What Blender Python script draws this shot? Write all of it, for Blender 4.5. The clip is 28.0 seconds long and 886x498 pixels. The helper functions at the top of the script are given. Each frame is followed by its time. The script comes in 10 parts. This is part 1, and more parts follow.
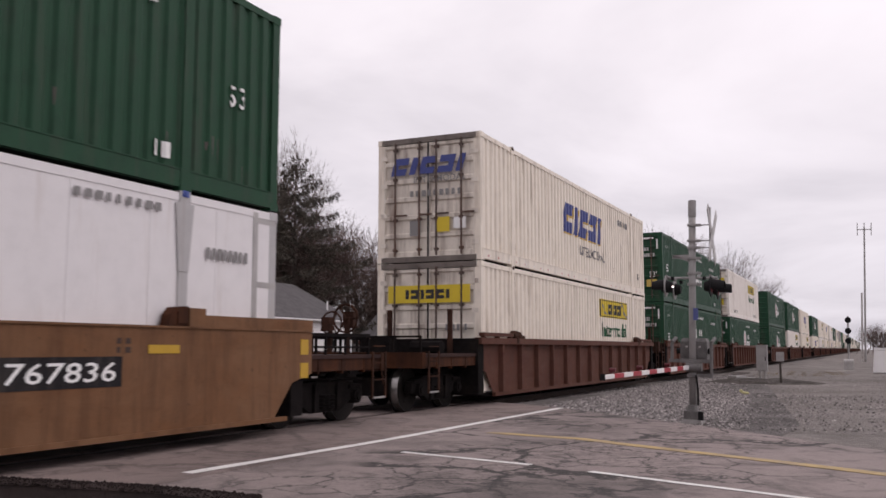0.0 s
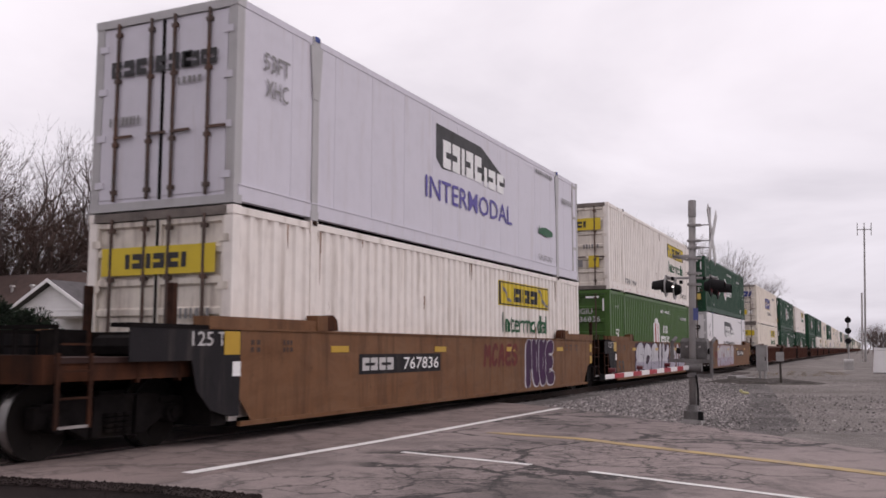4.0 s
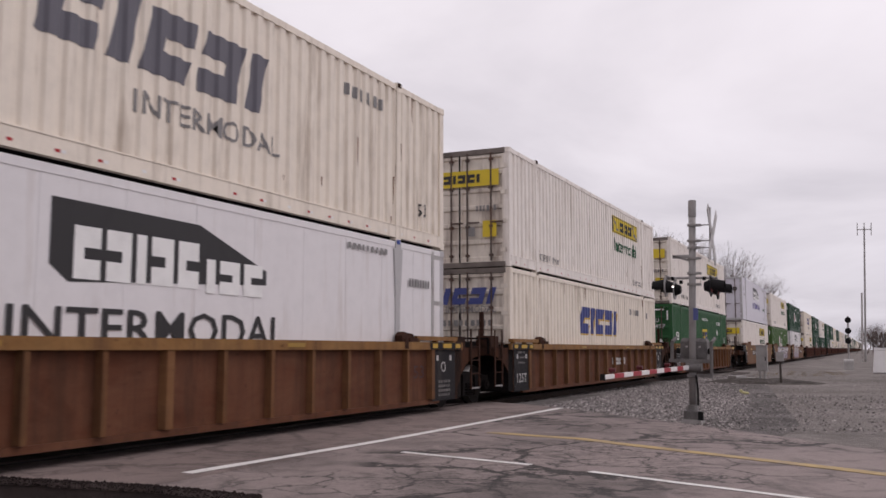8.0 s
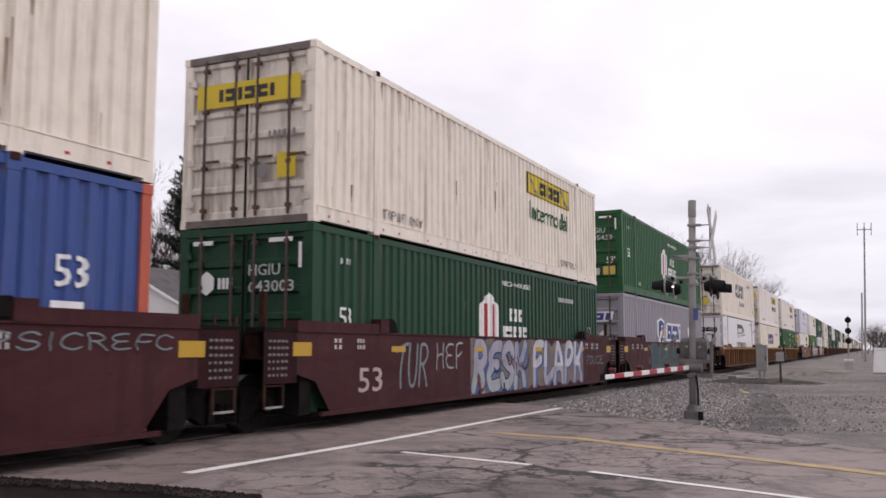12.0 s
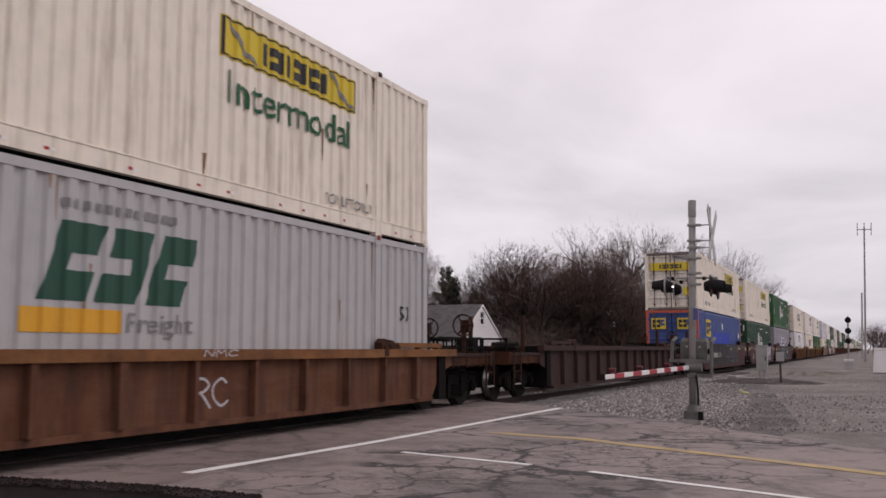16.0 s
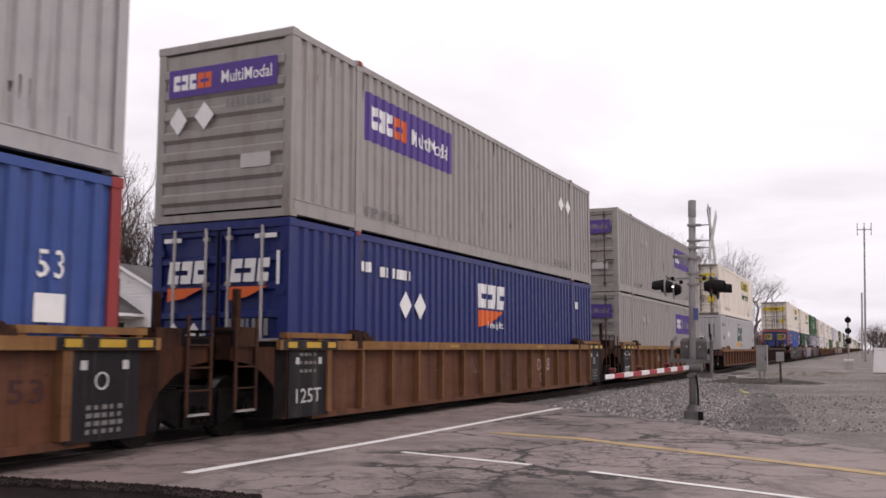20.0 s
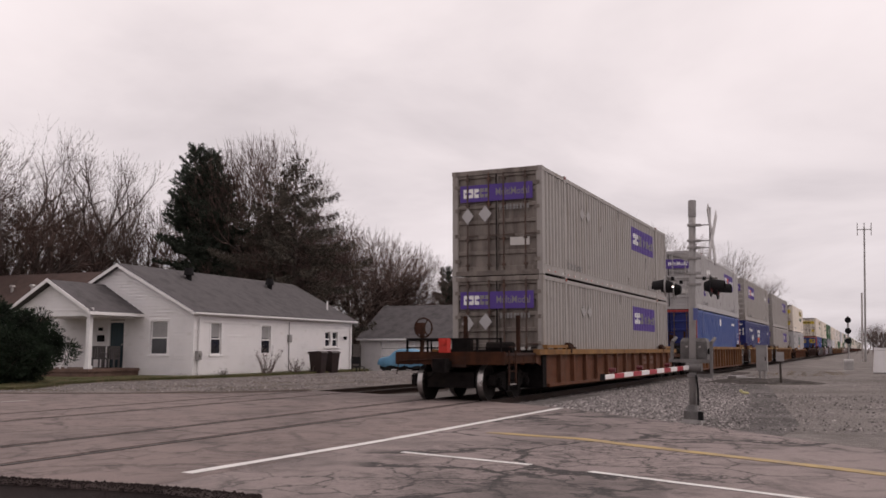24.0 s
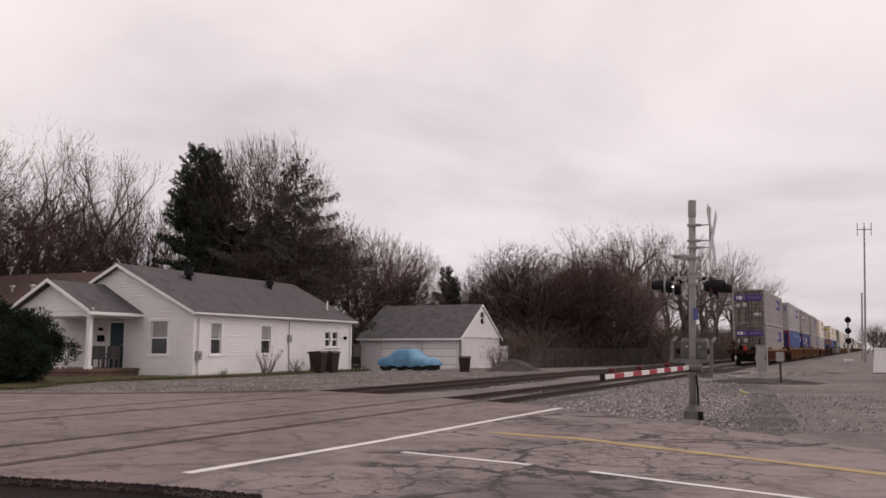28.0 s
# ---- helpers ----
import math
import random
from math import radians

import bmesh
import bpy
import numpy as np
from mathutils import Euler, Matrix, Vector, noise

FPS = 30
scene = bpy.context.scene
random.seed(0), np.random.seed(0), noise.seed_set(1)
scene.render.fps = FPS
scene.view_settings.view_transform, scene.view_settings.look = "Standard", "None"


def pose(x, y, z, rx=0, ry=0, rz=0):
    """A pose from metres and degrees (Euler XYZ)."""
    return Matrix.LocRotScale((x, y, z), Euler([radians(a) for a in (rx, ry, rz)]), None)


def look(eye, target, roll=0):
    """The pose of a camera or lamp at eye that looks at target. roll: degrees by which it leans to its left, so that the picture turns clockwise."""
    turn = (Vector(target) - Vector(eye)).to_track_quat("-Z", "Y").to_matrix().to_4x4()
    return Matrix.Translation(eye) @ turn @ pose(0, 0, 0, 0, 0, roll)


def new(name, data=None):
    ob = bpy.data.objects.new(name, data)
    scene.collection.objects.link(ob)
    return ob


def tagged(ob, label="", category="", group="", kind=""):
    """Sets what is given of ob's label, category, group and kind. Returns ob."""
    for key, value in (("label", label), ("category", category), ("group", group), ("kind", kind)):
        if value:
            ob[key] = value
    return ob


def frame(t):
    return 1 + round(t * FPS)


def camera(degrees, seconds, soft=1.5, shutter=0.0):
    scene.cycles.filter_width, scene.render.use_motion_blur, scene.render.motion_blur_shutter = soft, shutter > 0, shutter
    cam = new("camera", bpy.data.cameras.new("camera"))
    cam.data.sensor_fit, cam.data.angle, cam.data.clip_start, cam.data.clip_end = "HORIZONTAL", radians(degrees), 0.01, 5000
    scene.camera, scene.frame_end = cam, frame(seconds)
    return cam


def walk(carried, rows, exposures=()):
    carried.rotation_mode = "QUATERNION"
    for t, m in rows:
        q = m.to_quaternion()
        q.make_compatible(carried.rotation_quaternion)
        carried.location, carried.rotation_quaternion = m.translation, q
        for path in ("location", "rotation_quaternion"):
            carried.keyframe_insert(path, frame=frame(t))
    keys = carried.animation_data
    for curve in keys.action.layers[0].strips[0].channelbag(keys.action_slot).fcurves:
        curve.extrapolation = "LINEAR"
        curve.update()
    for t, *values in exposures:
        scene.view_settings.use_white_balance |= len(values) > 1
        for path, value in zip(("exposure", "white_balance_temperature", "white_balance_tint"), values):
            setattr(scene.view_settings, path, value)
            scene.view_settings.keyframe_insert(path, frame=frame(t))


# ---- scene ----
# World: x across the track, y along it (the train runs towards +y), z up from the rail tops.
SECONDS = 28.0
SPEED = 13.61
cam = camera(51.62, SECONDS, soft=1.6, shutter=0.1)
EYE = pose(7.73, 0.0, 1.2, 96.238, 0, 24.94)
walk(cam, [(0, EYE), (SECONDS, EYE)], exposures=[(0, -0.05, 6500, 17), (3, -0.05, 6450, 18), (8, -0.2, 6450, 17), (9.2, -0.17, 6420, 16), (10, 0.0, 6400, 15), (11, 0.17, 6350, 15), (13, 0.04, 6350, 15), (16, -0.2, 6550, 17), (17, -0.08, 6500, 16), (18, -0.06, 6500, 16), (20, 0.2, 6550, 16), (21.5, 0.2, 6600, 16), (22.2, 0.08, 6700, 17), (25, -0.22, 6900, 18), (SECONDS, -0.2, 6900, 18)])


# ---- light: an overcast sky and a very soft sun behind it ----
def node(nt, kind, **values):
    n = nt.nodes.new(kind)
    for key, value in values.items():
        if key in n.inputs:
            n.inputs[key].default_value = value
    return n


def ramp(nt, stops):
    n = nt.nodes.new("ShaderNodeValToRGB")
    e = n.color_ramp.elements
    while len(e) < len(stops):
        e.new(0.5)
    for k, (at, c) in zip(e, stops):
        k.position, k.color = at, (*c, 1) if len(c) == 3 else c
    return n


def mix(nt, fac, a, b, blend="MIX"):
    n = nt.nodes.new("ShaderNodeMix")
    n.data_type, n.blend_type = "RGBA", blend
    for socket, value in ((n.inputs[0], fac), (n.inputs[6], a), (n.inputs[7], b)):
        if hasattr(value, "is_output"):
            nt.links.new(value, socket)
        elif isinstance(value, (int, float)):
            socket.default_value = value
        else:
            socket.default_value = (*value, 1)
    return n.outputs[2]


def build_world():
    world = bpy.data.worlds.new("overcast")
    scene.world = world
    world.use_nodes = True
    nt = world.node_tree
    nt.nodes.clear()
    sky = nt.nodes.new("ShaderNodeTexSky")
    sky.sky_type, sky.sun_disc = "NISHITA", False
    sky.sun_elevation, sky.sun_rotation = radians(47), radians(54)
    dim = nt.nodes.new("ShaderNodeMix")
    dim.data_type, dim.blend_type = "RGBA", "MULTIPLY"
    dim.inputs[0].default_value = 1.0
    dim.inputs[7].default_value = (0.1, 0.1, 0.1, 1)
    nt.links.new(sky.outputs[0], dim.inputs[6])
    tc = nt.nodes.new("ShaderNodeTexCoord")
    sep = nt.nodes.new("ShaderNodeSeparateXYZ")
    nt.links.new(tc.outputs["Generated"], sep.inputs[0])
    lift = nt.nodes.new("ShaderNodeMath")
    lift.operation = "MAXIMUM"
    lift.inputs[1].default_value = 0.0
    nt.links.new(sep.outputs[2], lift.inputs[0])
    lift2 = nt.nodes.new("ShaderNodeMath")
    lift2.operation = "ADD"
    lift2.inputs[1].default_value = 0.16
    nt.links.new(lift.outputs[0], lift2.inputs[0])
    comb = nt.nodes.new("ShaderNodeCombineXYZ")
    for k in (0, 1):
        div = nt.nodes.new("ShaderNodeMath")
        div.operation = "DIVIDE"
        nt.links.new(sep.outputs[k], div.inputs[0])
        nt.links.new(lift2.outputs[0], div.inputs[1])
        nt.links.new(div.outputs[0], comb.inputs[k])
    n1 = node(nt, "ShaderNodeTexNoise", Scale=0.75, Detail=6.0, Roughness=0.52, Distortion=0.35)
    nt.links.new(comb.outputs[0], n1.inputs["Vector"])
    clouds = ramp(nt, [(0.28, (0.72, 0.695, 0.715)), (0.42, (0.88, 0.85, 0.87)), (0.52, (1.0, 0.965, 0.98)), (0.66, (1.12, 1.085, 1.10))])
    nt.links.new(n1.outputs[0], clouds.inputs[0])
    low = ramp(nt, [(0.0, (0.745, 0.755, 0.785)), (0.12, (0.865, 0.870, 0.888)), (0.28, (0.975, 0.975, 0.98)), (0.5, (1.0, 1.0, 1.0))])
    nt.links.new(lift.outputs[0], low.inputs[0])
    dull = mix(nt, 1.0, clouds.outputs[0], low.outputs[0], "MULTIPLY")
    both = mix(nt, 0.965, dim.outputs[2], dull)
    bg = nt.nodes.new("ShaderNodeBackground")
    bg.inputs[1].default_value = 1.0
    nt.links.new(both, bg.inputs[0])
    out = nt.nodes.new("ShaderNodeOutputWorld")
    nt.links.new(bg.outputs[0], out.inputs[0])
    lamp = bpy.data.lights.new("sun", "SUN")
    lamp.energy, lamp.angle, lamp.color = 1.0, radians(40), (1.0, 0.97, 0.94)
    sun = new("sun", lamp)
    sun.matrix_world = look((30, 42, 42), (0, 20, 0))


build_world()

# ---- materials ----
MATS = {}


def material(name, colour, rough=0.6, metal=0.0, vary=0.12, scale=3.0, fine=40.0, dirt=None, dirt_amount=0.0, streak=False,
             bump=0.02, spots=None, random_tint=0.0, spec=0.3, worn=None):
    """A painted, stained or rough surface: base colour, two scales of variation, dirt that may run down as streaks, fine relief."""
    if name in MATS:
        return MATS[name]
    m = bpy.data.materials.new(name)
    m.use_nodes = True
    nt = m.node_tree
    b = nt.nodes["Principled BSDF"]
    b.inputs["Metallic"].default_value = metal
    b.inputs["Specular IOR Level"].default_value = spec
    tc = nt.nodes.new("ShaderNodeTexCoord")
    big = node(nt, "ShaderNodeTexNoise", Scale=scale, Detail=5.0, Roughness=0.6)
    small = node(nt, "ShaderNodeTexNoise", Scale=fine, Detail=3.0, Roughness=0.6)
    nt.links.new(tc.outputs["Object"], big.inputs["Vector"])
    nt.links.new(tc.outputs["Object"], small.inputs["Vector"])
    dark = [c * (1 - vary * 1.6) for c in colour]
    lite = [min(1.0, c * (1 + vary)) for c in colour]
    r1 = ramp(nt, [(0.32, dark), (0.5, colour), (0.7, lite)])
    nt.links.new(big.outputs[0], r1.inputs[0])
    r2 = ramp(nt, [(0.3, (1 - vary, 1 - vary, 1 - vary)), (0.65, (1.0, 1.0, 1.0))])
    nt.links.new(small.outputs[0], r2.inputs[0])
    col = mix(nt, 0.7, r1.outputs[0], r2.outputs[0], "MULTIPLY")
    if worn is not None:
        w = node(nt, "ShaderNodeTexNoise", Scale=1.0, Detail=9.0, Roughness=0.72, Distortion=0.6)
        wp = nt.nodes.new("ShaderNodeMapping")
        wp.inputs["Scale"].default_value = (1.0, 0.55, 1.7)
        nt.links.new(tc.outputs["Object"], wp.inputs["Vector"])
        who = nt.nodes.new("ShaderNodeObjectInfo")
        far = nt.nodes.new("ShaderNodeMath")
        far.operation = "MULTIPLY"
        far.inputs[1].default_value = 53.0
        nt.links.new(who.outputs["Random"], far.inputs[0])
        nt.links.new(far.outputs[0], wp.inputs["Location"])
        nt.links.new(wp.outputs[0], w.inputs["Vector"])
        rw = ramp(nt, [(0.36, (0, 0, 0)), (0.52, (0.5, 0.5, 0.5)), (0.66, (0.95, 0.95, 0.95))])
        nt.links.new(w.outputs[0], rw.inputs[0])
        col = mix(nt, rw.outputs[0], col, worn)
    if dirt is not None:
        d = node(nt, "ShaderNodeTexNoise", Scale=1.0, Detail=6.0, Roughness=0.65)
        mp = nt.nodes.new("ShaderNodeMapping")
        mp.inputs["Scale"].default_value = (4.0, 4.0, 0.45) if streak else (1.3, 1.3, 1.3)
        nt.links.new(tc.outputs["Object"], mp.inputs["Vector"])
        info = nt.nodes.new("ShaderNodeObjectInfo")
        shift = nt.nodes.new("ShaderNodeMath")
        shift.operation = "MULTIPLY"
        shift.inputs[1].default_value = 37.0
        nt.links.new(info.outputs["Random"], shift.inputs[0])
        nt.links.new(shift.outputs[0], mp.inputs["Location"])
        nt.links.new(mp.outputs[0], d.inputs["Vector"])
        r3 = ramp(nt, [(0.62 - 0.28 * dirt_amount, (0, 0, 0)), (0.80 - 0.1 * dirt_amount, (0.85, 0.85, 0.85))])
        nt.links.new(d.outputs[0], r3.inputs[0])
        col = mix(nt, r3.outputs[0], col, dirt)
    if spots is not None:
        v = node(nt, "ShaderNodeTexNoise", Scale=9.0, Detail=8.0, Roughness=0.75)
        nt.links.new(tc.outputs["Object"], v.inputs["Vector"])
        r4 = ramp(nt, [(0.60, (0, 0, 0)), (0.70, (1, 1, 1))])
        nt.links.new(v.outputs[0], r4.inputs[0])
        col = mix(nt, r4.outputs[0], col, spots)
    if random_tint:
        info = nt.nodes.new("ShaderNodeObjectInfo")
        r5 = ramp(nt, [(0.0, (1 - random_tint,) * 3), (1.0, (1.0, 1.0, 1.0))])
        nt.links.new(info.outputs["Random"], r5.inputs[0])
        col = mix(nt, 1.0, col, r5.outputs[0], "MULTIPLY")
    nt.links.new(col, b.inputs["Base Color"])
    r6 = ramp(nt, [(0.3, (max(0.0, rough - 0.1),) * 3), (0.7, (min(1.0, rough + 0.1),) * 3)])
    nt.links.new(big.outputs[0], r6.inputs[0])
    nt.links.new(r6.outputs[0], b.inputs["Roughness"])
    if bump:
        bp = nt.nodes.new("ShaderNodeBump")
        bp.inputs["Strength"].default_value = 0.35
        bp.inputs["Distance"].default_value = bump
        nt.links.new(small.outputs[0], bp.inputs["Height"])
        nt.links.new(bp.outputs[0], b.inputs["Normal"])
    MATS[name] = m
    return m


RUST, GRIME = (0.13, 0.055, 0.03), (0.16, 0.13, 0.11)
cream = material("cream_paint", (0.79, 0.71, 0.615), 0.5, dirt=(0.36, 0.285, 0.22), dirt_amount=0.36, streak=True, vary=0.05, bump=0.004)
off_white = material("off_white_paint", (0.80, 0.74, 0.69), 0.5, dirt=(0.42, 0.35, 0.295), dirt_amount=0.34, streak=True, vary=0.05, bump=0.004)
door_white = material("rusty_white_paint", (0.72, 0.655, 0.58), 0.55, dirt=(0.125, 0.062, 0.04), dirt_amount=0.5, streak=True, vary=0.08, bump=0.004)
fresh_white = material("smooth_white_paint", (0.713, 0.687, 0.696), 0.4, dirt=(0.55, 0.50, 0.48), dirt_amount=0.2, streak=True, vary=0.03, bump=0.002)
lilac_white = material("cool_white_paint", (0.595, 0.570, 0.629), 0.4, dirt=(0.5, 0.46, 0.48), dirt_amount=0.25, streak=True, vary=0.03, bump=0.002)
dark_green = material("dark_green_paint", (0.018, 0.060, 0.033), 0.5, dirt=(0.05, 0.06, 0.045), dirt_amount=0.3, streak=True, vary=0.1, bump=0.004, spec=0.15)
mid_green = material("green_paint", (0.026, 0.095, 0.037), 0.5, dirt=(0.06, 0.09, 0.05), dirt_amount=0.3, streak=True, vary=0.1, bump=0.004, spec=0.15)
leaf_green = material("bright_green_paint", (0.052, 0.115, 0.024), 0.5, dirt=(0.08, 0.12, 0.05), dirt_amount=0.3, streak=True, vary=0.1, bump=0.004)
silver_grey = material("grey_paint", (0.378, 0.361, 0.361), 0.5, dirt=(0.24, 0.20, 0.18), dirt_amount=0.25, streak=True, vary=0.06, bump=0.004)
warm_grey = material("worn_grey_paint", (0.315, 0.290, 0.274), 0.55, dirt=(0.20, 0.16, 0.13), dirt_amount=0.4, streak=True, vary=0.07, bump=0.004)
blue_grey = material("blue_grey_paint", (0.285, 0.264, 0.298), 0.5, dirt=(0.2, 0.18, 0.19), dirt_amount=0.25, streak=True, vary=0.06, bump=0.004)
pale_grey = material("pale_grey_paint", (0.422, 0.409, 0.414), 0.5, dirt=(0.33, 0.30, 0.29), dirt_amount=0.25, streak=True, vary=0.05, bump=0.004)
navy_blue = material("deep_blue_paint", (0.012, 0.020, 0.125), 0.45, dirt=(0.04, 0.05, 0.14), dirt_amount=0.3, streak=True, vary=0.1, bump=0.004)
mid_blue = material("blue_paint", (0.038, 0.075, 0.25), 0.5, dirt=(0.08, 0.10, 0.22), dirt_amount=0.35, streak=True, vary=0.1, bump=0.004)
grimy_door = material("soot_streaked_grey_doors", (0.215, 0.185, 0.165), 0.65, dirt=(0.055, 0.04, 0.034), dirt_amount=0.7, streak=True, vary=0.14, bump=0.004)
dark_bar = material("rusty_dark_bars", (0.085, 0.058, 0.048), 0.6, vary=0.2, dirt=RUST, dirt_amount=0.5)
grimy_header = material("grimy_header", (0.16, 0.135, 0.12), 0.7, vary=0.25, dirt=(0.3, 0.26, 0.23), dirt_amount=0.2)
roof_grey = material("container_roof", (0.45, 0.44, 0.43), 0.6, dirt=RUST, dirt_amount=0.3)
bar_steel = material("galvanised_bars", (0.42, 0.40, 0.39), 0.45, metal=0.5, dirt=RUST, dirt_amount=0.35)
# grime, with the shade beneath the wagons lowered into both base colours
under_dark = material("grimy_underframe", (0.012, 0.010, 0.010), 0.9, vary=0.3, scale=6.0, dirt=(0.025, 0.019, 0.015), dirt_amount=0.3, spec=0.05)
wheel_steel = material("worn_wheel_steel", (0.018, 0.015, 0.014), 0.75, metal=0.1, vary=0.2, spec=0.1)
tread_steel = material("polished_wheel_tread", (0.42, 0.40, 0.39), 0.32, metal=0.9, vary=0.1)
tan_car = material("tan_wagon_paint", (0.156, 0.074, 0.036), 0.62, dirt=(0.075, 0.036, 0.02), dirt_amount=0.55, streak=True, vary=0.14, bump=0.006, spots=(0.06, 0.028, 0.016), spec=0.1, worn=(0.185, 0.100, 0.056))
rib_car = material("orange_brown_wagon_paint", (0.104, 0.037, 0.020), 0.65, dirt=(0.055, 0.027, 0.017), dirt_amount=0.62, streak=True, vary=0.16, bump=0.006, spots=(0.035, 0.017, 0.011), spec=0.1, worn=(0.142, 0.062, 0.036))
gold_car = material("faded_yellow_wagon_paint", (0.205, 0.098, 0.036), 0.62, dirt=(0.11, 0.055, 0.03), dirt_amount=0.6, streak=True, vary=0.14, bump=0.006, spots=(0.07, 0.032, 0.015), spec=0.1, worn=(0.27, 0.15, 0.06))
rib_paint = material("worn_rib_paint", (0.150, 0.066, 0.030), 0.65, dirt=(0.06, 0.03, 0.018), dirt_amount=0.6, streak=True, vary=0.2, bump=0.006, spots=(0.05, 0.022, 0.014), spec=0.1, worn=(0.195, 0.098, 0.046))
orange_chord = material("rusty_orange_chord_paint", (0.185, 0.076, 0.030), 0.65, dirt=(0.06, 0.028, 0.018), dirt_amount=0.6, vary=0.2, bump=0.006, spots=(0.05, 0.022, 0.014), spec=0.1, worn=(0.24, 0.115, 0.05))
red_car = material("oxide_red_wagon_paint", (0.050, 0.015, 0.018), 0.65, dirt=(0.034, 0.013, 0.013), dirt_amount=0.5, streak=True, vary=0.16, bump=0.006, spots=(0.02, 0.012, 0.011), spec=0.1, worn=(0.070, 0.026, 0.027))
sheet_brown = material("brown_sheet_paint", (0.112, 0.043, 0.022), 0.66, dirt=(0.048, 0.024, 0.018), dirt_amount=0.72, streak=True, vary=0.16, bump=0.006, spots=(0.035, 0.017, 0.011), spec=0.1, worn=(0.148, 0.072, 0.045))
rust_car = material("brown_wagon_paint", (0.085, 0.033, 0.024), 0.68, dirt=(0.08, 0.04, 0.03), dirt_amount=0.45, streak=True, vary=0.16, bump=0.006, spots=(0.03, 0.015, 0.012), spec=0.1, worn=(0.12, 0.055, 0.04))
plum_car = material("dark_plum_wagon_paint", (0.045, 0.025, 0.022), 0.7, dirt=(0.05, 0.03, 0.025), dirt_amount=0.4, streak=True, vary=0.16, bump=0.006, spec=0.1)
end_grime = material("soot_stained_end_paint", (0.070, 0.027, 0.014), 0.75, dirt=(0.014, 0.009, 0.008), dirt_amount=0.85, streak=True, vary=0.3, scale=2.0, bump=0.008, spots=(0.012, 0.008, 0.007), spec=0.08)
red_grime = material("soot_stained_red_paint", (0.034, 0.011, 0.013), 0.75, dirt=(0.012, 0.007, 0.008), dirt_amount=0.7, streak=True, vary=0.25, bump=0.008, spots=(0.010, 0.006, 0.006), spec=0.08)
rusty_iron = material("rusty_iron", (0.055, 0.026, 0.018), 0.85, dirt=(0.014, 0.010, 0.009), dirt_amount=0.6, vary=0.3, scale=6.0, bump=0.01, spec=0.08)
black_plate = material("black_panel_paint", (0.018, 0.016, 0.018), 0.6, dirt=(0.07, 0.06, 0.055), dirt_amount=0.4, streak=True, vary=0.2, spec=0.1)


def plain(name, colour, rough=0.55, vary=0.05):
    return material(name, colour, rough, vary=vary, bump=0.0)


ink_black, ink_white = plain("black_lettering", (0.03, 0.028, 0.03)), plain("white_lettering", (0.78, 0.77, 0.76))
ink_blue, ink_green = plain("blue_lettering", (0.055, 0.07, 0.23)), plain("green_lettering", (0.02, 0.10, 0.045))
ink_purple, ink_yellow = plain("purple_panel", (0.085, 0.045, 0.24)), plain("yellow_panel", (0.62, 0.46, 0.035))
ink_orange, ink_red = plain("orange_mark", (0.70, 0.13, 0.03)), plain("red_mark", (0.42, 0.03, 0.035))
ink_grey, ink_gold = plain("grey_lettering", (0.22, 0.21, 0.21)), plain("gold_mark", (0.55, 0.36, 0.10))
ink_pale = plain("dulled_white_lettering", (0.50, 0.50, 0.49))
ink_violet = plain("violet_lettering", (0.10, 0.08, 0.30))
rust_run, dark_run = plain("rust_runs", (0.26, 0.155, 0.10), 0.8, 0.2), plain("dark_runs", (0.10, 0.085, 0.078), 0.8, 0.2)
reflector = plain("yellow_reflector", (0.46, 0.28, 0.03), 0.4)
dull_reflector = plain("dirty_yellow_reflector", (0.30, 0.18, 0.035), 0.5)
spray = {n: material("sprayed_" + n, c, 0.65, vary=0.14, bump=0.0, dirt=tuple(0.35 * q + 0.02 for q in c), dirt_amount=0.45, streak=True, spec=0.1) for n, c in (
    ("white", (0.46, 0.44, 0.46)), ("pink", (0.42, 0.32, 0.32)), ("crimson", (0.26, 0.035, 0.05)), ("black", (0.028, 0.024, 0.028)),
    ("purple", (0.062, 0.027, 0.066)), ("blue", (0.07, 0.15, 0.36)), ("teal", (0.055, 0.098, 0.104)), ("pale", (0.34, 0.36, 0.38)),
    ("lilac", (0.36, 0.335, 0.39)), ("bright", (0.52, 0.50, 0.53)), ("plum", (0.055, 0.025, 0.05)), ("rust", (0.12, 0.045, 0.028)),
    ("worn_crimson", (0.155, 0.04, 0.034)), ("putty", (0.20, 0.155, 0.13)), ("navy", (0.03, 0.045, 0.12)), ("slate", (0.20, 0.235, 0.25)), ("dim", (0.085, 0.085, 0.09)), ("faint", (0.25, 0.16, 0.125)))}


# ---- mesh helpers ----
def bx(bm, x0, x1, y0, y1, z0, z1):
    v = [bm.verts.new((x, y, z)) for z in (z0, z1) for x, y in ((x0, y0), (x1, y0), (x1, y1), (x0, y1))]
    for q in ((3, 2, 1, 0), (4, 5, 6, 7), (0, 1, 5, 4), (1, 2, 6, 5), (2, 3, 7, 6), (3, 0, 4, 7)):
        bm.faces.new([v[k] for k in q])


def prism(bm, pts, shift):
    """A solid from a flat outline (3D points) pushed along a vector."""
    s = Vector(shift)
    a = [bm.verts.new(p) for p in pts]
    b = [bm.verts.new(Vector(p) + s) for p in pts]
    n = len(a)
    bm.faces.new(a[::-1])
    bm.faces.new(b)
    for k in range(n):
        bm.faces.new((a[k], a[(k + 1) % n], b[(k + 1) % n], b[k]))


